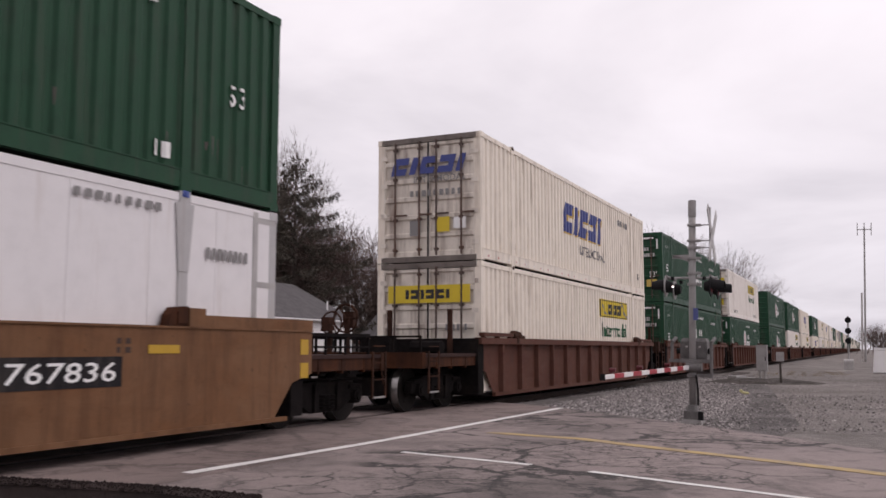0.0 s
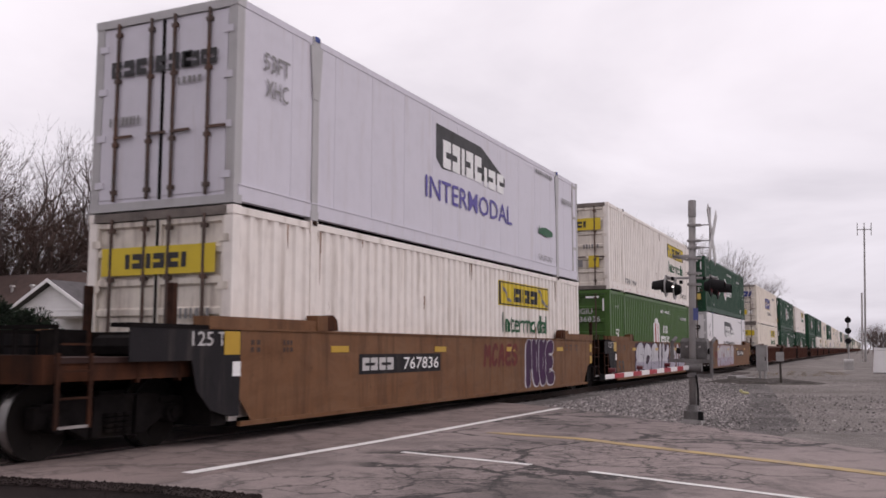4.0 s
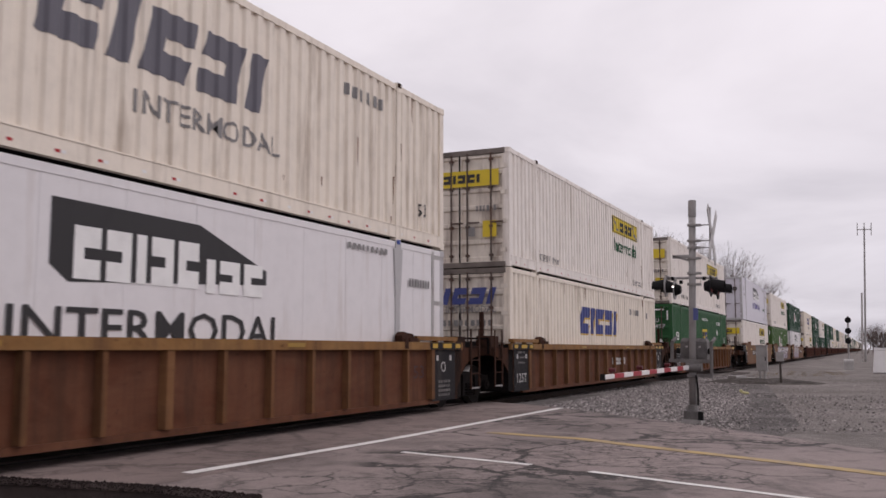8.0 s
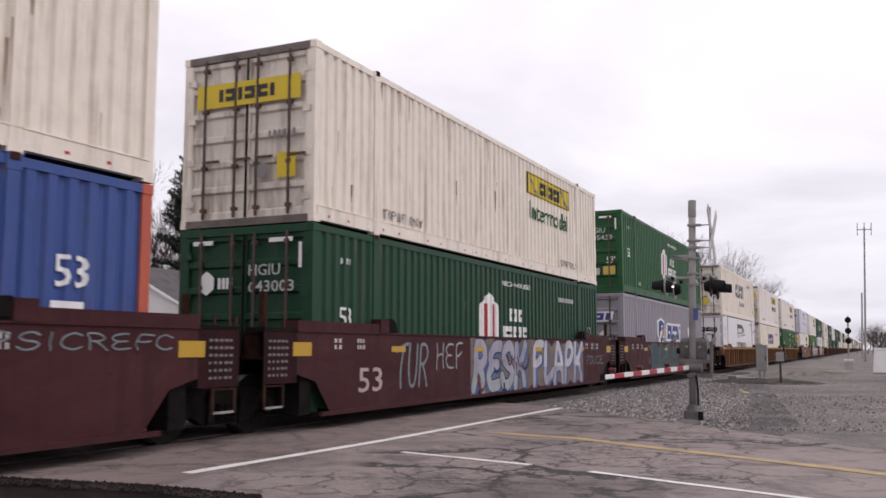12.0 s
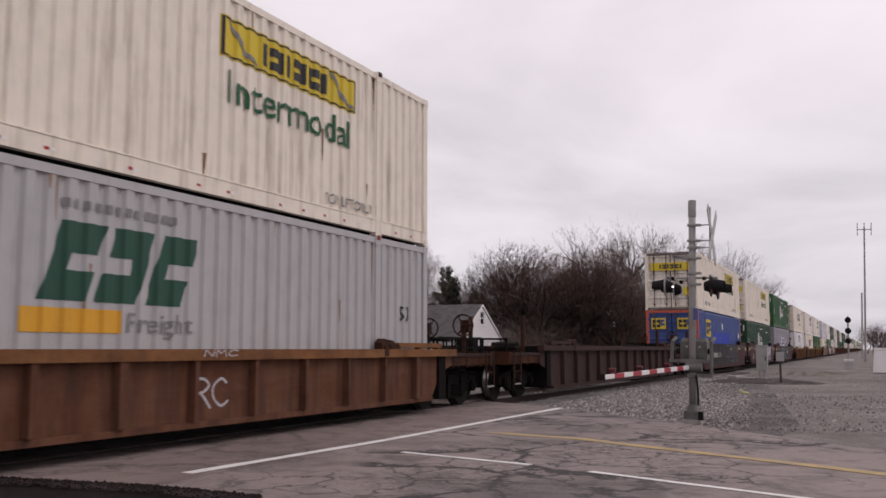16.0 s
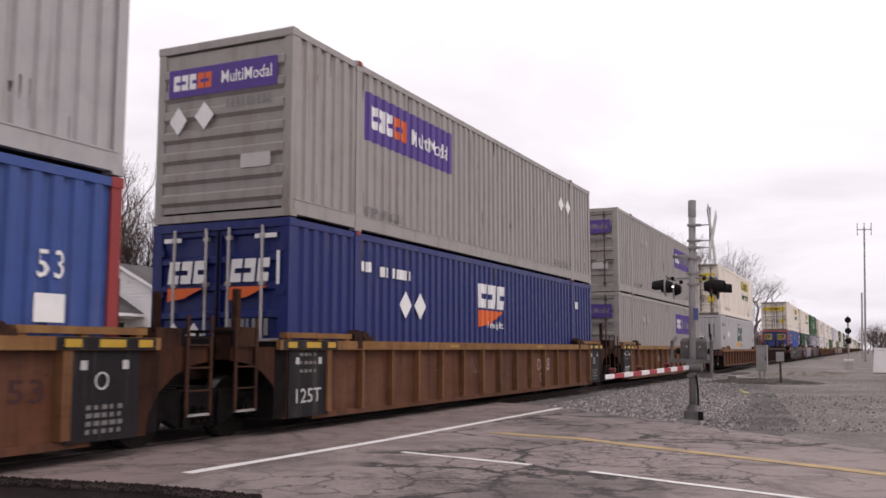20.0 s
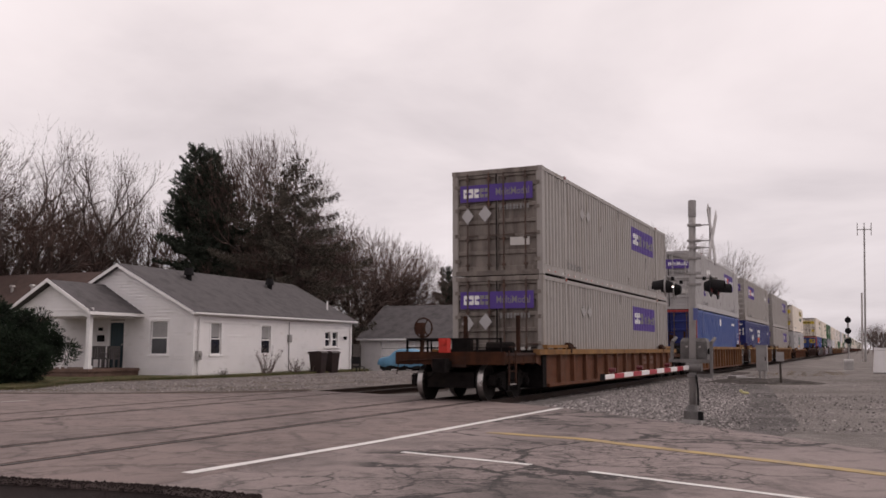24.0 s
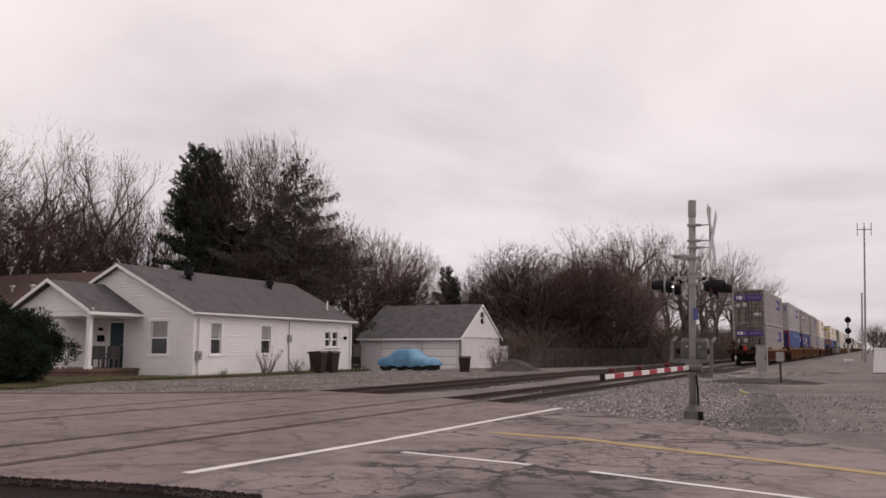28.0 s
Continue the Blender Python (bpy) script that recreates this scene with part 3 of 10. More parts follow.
# level gravel between the mast, the road's edge and the track
slab("ballast_apron", [(1.3, 18.8), (0.2, 19.8), (0.6, 26.0), (2.2, 40.0), (3.6, 40.0), (4.9, 30.0), (5.9, 22.0), (6.6, 16.5), (6.5, 13.95), (5.3, 15.1), (3.6, 16.9)], -0.045, 0.25, ballast_mat, "spread ballast beside the road", category="ballast")
slab("yard", [(6.3, 13.9), (6.1, 16.5), (5.4, 22.0), (4.4, 30.0), (3.1, 40.0), (2.8, 46.0), (30.0, 46.0), (40.0, -3.8), (14.0, 8.1), (7.5, 12.7), (6.75, 13.6)], -0.049, 0.45, gravel_mat, "worn grey-brown gravel yard beside the road", category="ground")


def build_tracks():
    for k, cx in enumerate((NEAR_X, FAR_X)):
        tr = thing("railway_track_%d" % (k + 1), pose(cx, 0, 0), "railway track with rusty rails on dark ties", "railway track", kind="structure")
        for s in (-0.75, 0.75):
            bm = bmesh.new()
            prism(bm, [(s - 0.07, -90, -0.17), (s + 0.07, -90, -0.17), (s + 0.07, -90, -0.15), (s + 0.012, -90, -0.13), (s + 0.012, -90, -0.045), (s + 0.036, -90, -0.035), (s + 0.036, -90, -0.004),
                       (s - 0.036, -90, -0.004), (s - 0.036, -90, -0.035), (s - 0.012, -90, -0.045), (s - 0.012, -90, -0.13), (s - 0.07, -90, -0.15)], (0, 990, 0))
            part("rail", bm, rail_side, tr)
            bm = bmesh.new()
            bx(bm, s - 0.033, s + 0.033, -90, 900, -0.006, 0.0)
            part("rail_head", bm, rail_top, tr, "worn rail head")
        tie = stored("tie", lambda bm: bx(bm, -1.3, 1.3, -0.115, 0.115, -0.32, -0.155), tie_mat)
        y = crossing_end(cx) + 0.9
        for n in range(110):
            part("tie", tie, tie_mat, tr, at=pose(0, y + n * 0.53, 0, 0, 0, random.uniform(-0.6, 0.6)))


build_tracks()


def build_stones():
    """Loose stones: many small angular lumps in one mesh."""
    rng = random.Random(17)
    verts, faces = [], []
    shape = [(1, 0, 0), (-1, 0, 0), (0, 1, 0), (0, -1, 0), (0, 0, 1), (0, 0, -0.6)]
    tris = [(0, 2, 4), (2, 1, 4), (1, 3, 4), (3, 0, 4), (2, 0, 5), (1, 2, 5), (3, 1, 5), (0, 3, 5)]

    def lump(x, y, z, r):
        k = len(verts)
        a = rng.uniform(0, 6.28)
        c, s = math.cos(a), math.sin(a)
        f = [rng.uniform(0.6, 1.15) for _ in range(3)]
        for px, py, pz in shape:
            px, py, pz = px * f[0] * r * rng.uniform(0.7, 1.2), py * f[1] * r * rng.uniform(0.7, 1.2), pz * f[2] * r * 0.75
            verts.append((x + c * px - s * py, y + s * px + c * py, z + pz))
        faces.extend(tuple(k + q for q in t) for t in tris)
    n = 0
    while n < 30000:
        y = rng.uniform(15.0, 46.0) if rng.random() < 0.6 else rng.uniform(15.0, 30.0)
        x = rng.uniform(-0.4, 8.4)
        edge = 18.35 - (x - 1.9) * 1.0 if x > 1.9 else 18.35 + (1.9 - x) * 0.69
        if y < edge + 0.12 + abs(rng.gauss(0, 0.12)) or (x > 4.9 + (24 - y) * 0.12 and rng.random() < 0.86) or (x > 3.2 and y > 27 and rng.random() < 0.8):
            continue
        z = -0.045 if x > 1.3 else -0.045 - 0.12 * smoothstep(1.3, 0.4, x)
        lump(x, y, z + rng.uniform(-0.012, 0.012), rng.uniform(0.018, 0.052) * (0.7 if x > 5 else 1.0))
        n += 1
    for _ in range(3000):
        y = rng.uniform(20.8, 50.0)
        x = rng.uniform(FAR_X - 1.6, NEAR_X + 1.4)
        if y < crossing_end(x) + 0.4:
            continue
        lump(x, y, -0.165 if abs(x - NEAR_X) < 1.9 or abs(x - FAR_X) < 1.7 else -0.2, rng.uniform(0.02, 0.05))
    drive = 0
    while drive < 9000:
        x, y = rng.uniform(-18.0, -8.4), rng.uniform(19.5, 50.0)
        if y < 22.9 + (-7.0 - x) * -0.25 and x > -14.5 and rng.random() < 0.7:
            continue
        lump(x, y, -0.055, rng.uniform(0.012, 0.04))
        drive += 1
    me = bpy.data.meshes.new("loose_ballast_stones")
    me.from_pydata(verts, [], faces)
    me.materials.append(stone_mat)
    tagged(new("loose_ballast_stones", me), "loose angular grey ballast stones", "stones", kind="stuff")


build_stones()


def build_cinders():
    """Loose dark lumps spilt over the road's edge."""
    rng = random.Random(29)
    edge = [(3.9, 4.2), (3.5, 5.6), (3.1, 6.38), (1.9, 6.43), (0.2, 6.22), (-3.0, 5.85), (-6.0, 3.9)]
    V, F = [], []
    for a, b in zip(edge, edge[1:]):
        for _ in range(int(math.dist(a, b) * 1500)):
            t, o = rng.random(), rng.gauss(-0.06, 0.12) if rng.random() < 0.85 else rng.gauss(0.05, 0.35)
            n = Vector((b[1] - a[1], a[0] - b[0])).normalized()
            x, y = a[0] + (b[0] - a[0]) * t - n.x * o, a[1] + (b[1] - a[1]) * t - n.y * o
            r, k, q = rng.uniform(0.006, 0.02) * (1.0 if o < 0 else 0.7), len(V), rng.uniform(0, 6.28)
            for j in range(5):
                V.append((x + r * math.cos(q + j * 1.257) * rng.uniform(0.7, 1.2), y + r * math.sin(q + j * 1.257) * rng.uniform(0.7, 1.2), (-0.06 if o < -0.02 else 0.0)))
            V.append((x, y, (-0.06 if o < -0.02 else 0.0) + r * rng.uniform(0.5, 1.3)))
            F += [(k + j, k + (j + 1) % 5, k + 5) for j in range(5)]
    me = bpy.data.meshes.new("loose_cinders")
    me.from_pydata(V, [], F)
    me.materials.append(dark_soil)
    tagged(new("loose_cinders", me), "loose dark cinders along the road's edge", "cinders", kind="stuff")


build_cinders()


# ---- the white house ----
def lap_wall(bm, length, z0, z1, holes, top=None, lap=0.15, proud=0.05, wall=None, mat=None):
    """A lapped-board wall along +x in the plane y=0, facing -y. holes: (x0, x1, z0, z1). top: outline height at x, for gables."""
    z, boards = z0, []
    bx(bm, 0.02, length - 0.02, 0.012, 0.03, z0 - 0.02, z0 + 0.1)
    while z < z1 - 1e-3:
        zt = min(z + lap, z1)
        spans = [(0.0, length)]
        for a, b, c, d in holes:
            if zt > c + 0.02 and z < d - 0.02:
                spans = [s for p, q in spans for s in ((p, min(q, a)), (max(p, b), q)) if s[1] - s[0] > 0.01]
        for p, q in spans:
            p1, q1 = p, q
            if top is not None:
                lim = [x for x in np.linspace(p, q, 400) if top(x) >= z]
                if len(lim) < 8:
                    continue
                up = [x for x in lim if top(x) >= zt] or [(lim[0] + lim[-1]) / 2]
                p, q, p1, q1 = lim[0], lim[-1], up[0], up[-1]
            b = bmesh.new()
            v = [b.verts.new(c) for c in ((p, -proud, z), (q, -proud, z), (q1, -0.004, zt), (p1, -0.004, zt), (p, 0.012, z), (q, 0.012, z), (q1, 0.012, zt), (p1, 0.012, zt))]
            for f in ((0, 1, 2, 3), (5, 4, 7, 6), (4, 5, 1, 0), (3, 2, 6, 7), (4, 0, 3, 7), (1, 5, 6, 2)):
                b.faces.new([v[k] for k in f])
            boards.append(made("board", b, siding))
        z = zt
    return boards


def sash_window(parent, m, w, h, blind_down=0.45):
    """A double-hung window: outer casing, two sashes with panes, sill, half-drawn blind."""
    def casing(bm):
        for x0, x1, z0, z1 in ((-0.1, 0.0, -0.08, h + 0.1), (w, w + 0.1, -0.08, h + 0.1), (0, w, h, h + 0.1)):
            bx(bm, x0, x1, -0.045, 0.02, z0, z1)
    win = part("window", stored(("window", w, h), casing, white_trim), white_trim, parent, at=m)
    part("sill", stored(("sill", w), lambda bm: bx(bm, -0.13, w + 0.13, -0.08, 0.02, -0.09, -0.0), white_trim), white_trim, win)

    def sash(bm):
        for z0, z1, y in ((0, h / 2 + 0.02, 0.0), (h / 2 - 0.02, h, 0.03)):
            for a, b, c, d in ((0.0, 0.05, z0, z1), (w - 0.05, w, z0, z1), (0.05, w - 0.05, z0, z0 + 0.05), (0.05, w - 0.05, z1 - 0.05, z1)):
                bx(bm, a, b, y, y + 0.03, c, d)
    part("sash", stored(("sash", w, h), sash, white_trim), white_trim, win)
    for z0, z1, y in ((0.05, h / 2 - 0.03, 0.02), (h / 2 + 0.03, h - 0.05, 0.05)):
        part("pane", stored(("pane", w, h, z0), lambda bm: bx(bm, 0.05, w - 0.05, y, y + 0.008, z0, z1), glass), glass, win)
    if blind_down:
        part("blind", stored(("blind", w, h), lambda bm: bx(bm, 0.055, w - 0.055, 0.043, 0.048, h * (1 - blind_down), h - 0.05), blind), blind, win, "half-drawn pale blind")


def roof_slope(bm, a, b, c, d, thick=0.12):
    """A slab over four corners, given going round."""
    n = (Vector(b) - Vector(a)).cross(Vector(d) - Vector(a)).normalized()
    if n.z < 0:
        n = -n
    prism(bm, [Vector(p) - n * thick for p in (a, b, c, d)], n * thick)


def shingle_rows(roof, mat, a, b, c, d, rows):
    """Thin overlapping courses on a slope; a-b is the eave, d-c the ridge."""
    a, b, c, d = (Vector(p) for p in (a, b, c, d))
    n = (b - a).cross(d - a).normalized()
    if n.z < 0:
        n = -n
    for k in range(rows):
        bm = bmesh.new()
        t0, t1 = k / rows, min(1.0, (k + 1.05) / rows)
        p, q, r, s = a.lerp(d, t0), b.lerp(c, t0), b.lerp(c, t1), a.lerp(d, t1)
        prism(bm, [p + n * 0.004, q + n * 0.004, r + n * 0.002, s + n * 0.002], n * 0.014)
        part("shingle_course", bm, mat, roof)


def build_house():
    H = thing("house", pose(-19.65, 32.48, 0.0, 0, 0, 2.7), "white clapboard bungalow with grey shingle roof and gabled porch", "house")
    L, W, E, R = 14.9, 8.4, 2.98, 5.16
    side_holes = [(1.25, 2.03, 0.95, 2.40), (5.36, 6.2, 0.97, 2.35), (11.75, 12.35, 1.33, 2.18), (12.6, 13.2, 1.33, 2.18)]
    bm = bmesh.new()
    boards = lap_wall(bm, L, -0.3, E, side_holes)
    wall = part("side_wall", bm, siding, H, at=pose(0, 0, 0, 0, 0, 90))
    for board in boards:
        part("board", board, siding, wall)
    slope = (R - E) / (W / 2)
    bm = bmesh.new()
    boards = lap_wall(bm, W, -0.3, R - 0.02, [(W - 2.34, W - 1.39, 0.95, 2.47), (W - 4.7, W - 3.86, 0.36, 2.43)], lambda x: E - 0.1 + slope * min(x, W - x))
    wall = part("front_wall", bm, siding, H, at=pose(-W, 0, 0))
    for board in boards:
        part("board", board, siding, wall)
    bm = bmesh.new()
    boards = lap_wall(bm, W, -0.3, R - 0.02, [], lambda x: E - 0.1 + slope * min(x, W - x))
    wall = part("rear_wall", bm, siding, H, at=pose(0, L, 0, 0, 0, 180))
    for board in boards:
        part("board", board, siding, wall)
    bm = bmesh.new()
    boards = lap_wall(bm, L, -0.3, E, [])
    wall = part("far_wall", bm, siding, H, at=pose(-W, L, 0, 0, 0, -90))
    for board in boards:
        part("board", board, siding, wall)
    bm = bmesh.new()
    bx(bm, -W + 0.04, -0.04, 0.04, L - 0.04, -0.5, -0.02)
    part("foundation", bm, concrete, H)
    # added dark solid: the unlit rooms as colour, closing the view through
    bm = bmesh.new()
    prism(bm, [(-W + 0.1, 0.08, 0.0), (-0.1, 0.08, 0.0), (-0.1, 0.08, E - 0.1), (-W / 2, 0.08, R - 0.2), (-W + 0.1, 0.08, E - 0.1)], (0, L - 0.16, 0))
    part("inner_lining", bm, plain("dark_room", (0.03, 0.028, 0.028), 0.9), H)
    o, f = 0.22, 0.3
    zo = E - slope * o
    for name, x_eave, x_mid in (("roof", o, -W / 2), ("roof", -W - o, -W / 2)):
        a, b, c, d = (x_eave, -f, zo), (x_eave, L + f, zo), (x_mid, L + f, R), (x_mid, -f, R)
        bm = bmesh.new()
        roof_slope(bm, a, b, c, d)
        roof = part(name, bm, shingle, H, "grey asphalt shingles")
        shingle_rows(roof, shingle, a, b, c, d, 26)
        bm = bmesh.new()
        sgn = 1 if x_eave > 0 else -1
        bx(bm, x_eave - 0.02, x_eave + 0.02, -f, L + f, zo - 0.14, zo - 0.02)
        bx(bm, min(x_eave, x_eave + 0.12 * sgn), max(x_eave, x_eave + 0.12 * sgn), -f, L + f, zo - 0.10, zo - 0.03)
        part("gutter", bm, white_trim, H)
        bm = bmesh.new()
        bx(bm, min(x_eave, 0 if sgn > 0 else -W), max(x_eave, 0 if sgn > 0 else -W), -f, L + f, zo - 0.14, zo - 0.11)
        part("soffit", bm, white_trim, H)
        for y in (-f - 0.02, L + f):
            bm = bmesh.new()
            prism(bm, [(x_eave, y, zo - 0.14), (x_eave, y, zo + 0.0), (x_mid, y, R + 0.0), (x_mid, y, R - 0.15)], (0, 0.03, 0))
            part("bargeboard", bm, white_trim, H)
    for (x0, x1, z0, z1) in side_holes:
        sash_window(H, pose(0, x0, z0, 0, 0, 90), x1 - x0, z1 - z0, 0.45 if z1 - z0 > 1 else 0)
    sash_window(H, pose(-2.34, 0, 0.95), 0.95, 1.52, 0.5)
    # entrance door
    bm = bmesh.new()
    bx(bm, -4.68, -3.88, 0.02, 0.07, 0.38, 2.41)
    for z in (0.6, 1.5):
        for x in (-4.56, -4.22):
            bx(bm, x, x + 0.24, 0.008, 0.02, z, z + 0.7)
    door = part("door", bm, teal_door, H, "dark teal panelled front door")
    bm = bmesh.new()
    tube(bm, (-3.97, -0.05, 1.4), (-3.97, 0.02, 1.4), 0.03)
    part("door_knob", bm, bar_steel, door)
    bm = bmesh.new()
    for x0, x1, z0, z1 in ((-4.8, -4.69, 0.36, 2.52), (-3.87, -3.76, 0.36, 2.52), (-4.69, -3.87, 2.42, 2.52)):
        bx(bm, x0, x1, -0.04, 0.03, z0, z1)
    part("door_frame", bm, white_trim, H)
    # corner boards, downpipes, meter
    for x, y in ((0.0, 0.0), (0.0, L), (-W, 0.0)):
        bm = bmesh.new()
        bx(bm, x - 0.05, x + 0.035, y - 0.035, y + 0.06, -0.3, E - 0.05)
        part("corner_board", bm, white_trim, H)
    for y in (0.3, L - 0.2):
        bm = bmesh.new()
        tube(bm, (0.09, y, -0.2), (0.09, y, E - 0.5), 0.04, sides=6)
        tube(bm, (0.09, y, E - 0.5), (0.2, y, zo - 0.1), 0.04, sides=6)
        part("downpipe", bm, white_trim, H)
    bm = bmesh.new()
    bx(bm, 0.03, 0.2, 0.12, 0.38, 0.72, 1.12)
    tube(bm, (0.2, 0.25, 0.95), (0.27, 0.25, 0.95), 0.1)
    part("meter_box", bm, grey_steel, H)
    bm = bmesh.new()
    bx(bm, 0.03, 0.16, 7.8, 8.05, 1.55, 1.95)
    tube(bm, (0.06, 7.92, -0.2), (0.06, 7.92, 2.6), 0.025, sides=6)
    part("cable_box", bm, grey_steel, H)
    bm = bmesh.new()
    tube(bm, (0.0, 13.95, 1.86), (0.16, 13.95, 1.86), 0.05)
    tube(bm, (0.16, 13.95, 1.92), (0.16, 13.95, 1.74), 0.1, 0.06)
    part("wall_lamp", bm, signal_black, H)
    # roof vents and pipe
    for y, h in ((3.7, 0.45), (11.0, 0.4)):
        bm = bmesh.new()
        tube(bm, (-3.2, y, 4.35), (-3.2, y, 4.82 + h * 0.3), 0.15)
        tube(bm, (-3.2, y, 4.74 + h * 0.3), (-3.2, y, 4.98 + h * 0.55), 0.26, 0.2, sides=14)
        part("roof_vent", bm, signal_black, H, "black turbine roof vent")
    bm = bmesh.new()
    tube(bm, (-1.0, 13.8, 3.2), (-1.0, 13.8, 4.0), 0.05)
    part("vent_pipe", bm, white_trim, H)
    # porch
    P = part("porch_floor", (lambda b: (bx(b, -7.3, -2.9, -3.2, 0.0, 0.22, 0.36), b)[1])(bmesh.new()), porch_wood, H, "brown porch floor")
    bm = bmesh.new()
    bx(bm, -7.25, -2.95, -3.15, -0.02, -0.4, 0.22)
    part("porch_base", bm, porch_wood, P)
    for x in (-3.08, -7.1):
        bm = bmesh.new()
        bx(bm, x - 0.09, x + 0.09, -3.13, -2.95, 0.36, 2.66)
        bx(bm, x - 0.13, x + 0.13, -3.17, -2.91, 0.36, 0.5)
        bx(bm, x - 0.13, x + 0.13, -3.17, -2.91, 2.56, 2.68)
        part("porch_post", bm, white_trim, P)
    bm = bmesh.new()
    bx(bm, -7.2, -2.95, -3.14, -2.92, 2.62, 2.86)
    bx(bm, -3.15, -2.95, -3.0, 0.0, 2.62, 2.86)
    part("porch_beam", bm, white_trim, P)
    bm = bmesh.new()
    bx(bm, -7.2, -2.95, -2.9, 0.0, 2.6, 2.63)
    part("porch_ceiling", bm, white_trim, P)
    bm = bmesh.new()
    boards = lap_wall(bm, 4.6, 2.86, 4.15, [], lambda x: 2.78 + 0.56 * min(x, 4.6 - x))
    wall = part("porch_gable", bm, siding, P, at=pose(-7.4, -3.12, 0))
    for board in boards:
        part("board", board, siding, wall)
    for xe in (-2.75, -7.55):
        a, b, c, d = (xe, -3.45, 2.82), (xe, 0.9, 2.82), (-5.15, 3.4, 4.22), (-5.15, -3.45, 4.22)
        bm = bmesh.new()
        roof_slope(bm, a, b, c, d, 0.1)
        part("porch_roof", bm, shingle, P, "grey asphalt shingles")
        bm = bmesh.new()
        prism(bm, [(xe, -3.5, 2.70), (xe, -3.5, 2.86), (-5.15, -3.5, 4.26), (-5.15, -3.5, 4.10)], (0, 0.04, 0))
        part("porch_bargeboard", bm, white_trim, P)
        bm = bmesh.new()
        bx(bm, xe - 0.05, xe + 0.05, -3.45, 0.3, 2.66, 2.8)
        part("porch_gutter", bm, white_trim, P)
    bm = bmesh.new()
    bx(bm, -5.35, -5.0, -0.14, -0.02, 1.55, 1.85)
    part("letter_box", bm, signal_black, H)
    bm = bmesh.new()
    bx(bm, -5.25, -5.1, -0.18, -0.02, 2.05, 2.2)
    part("porch_lamp", bm, signal_black, H)
    return H


build_house()


def build_porch_seat(x, y, label, mat):
    ob = thing("porch_chair", pose(x, y, 0.36, 0, 0, 20), label, "chair", "chairs on the porch")
    bm = bmesh.new()
    bx(bm, -0.3, 0.3, -0.28, 0.28, 0.38, 0.44)
    part("seat", bm, mat, ob)
    bm = bmesh.new()
    for k in range(5):
        bx(bm, -0.3 + k * 0.125, -0.2 + k * 0.125, 0.26, 0.3, 0.44, 0.95)
    bx(bm, -0.3, 0.3, 0.25, 0.31, 0.9, 0.98)
    part("backrest", bm, mat, ob)
    for lx in (-0.27, 0.27):
        for ly in (-0.25, 0.25):
            part("leg", stored("chair_leg", lambda b: bx(b, -0.03, 0.03, -0.03, 0.03, 0, 0.4), mat), mat, ob, at=pose(lx, ly, 0))
        part("armrest", stored("chair_arm", lambda b: (bx(b, -0.04, 0.04, -0.3, 0.3, 0.6, 0.64), bx(b, -0.03, 0.03, -0.28, -0.22, 0.4, 0.6)), mat), mat, ob, at=pose(lx, 0, 0))


build_porch_seat(-24.6, 29.5, "white slatted porch chair", white_trim)
build_porch_seat(-24.2, 31.3, "grey cushioned porch chair", plain("grey_cushion", (0.12, 0.11, 0.11), 0.9))
build_porch_seat(-23.5, 31.5, "grey cushioned porch chair", plain("grey_cushion", (0.12, 0.11, 0.11), 0.9))


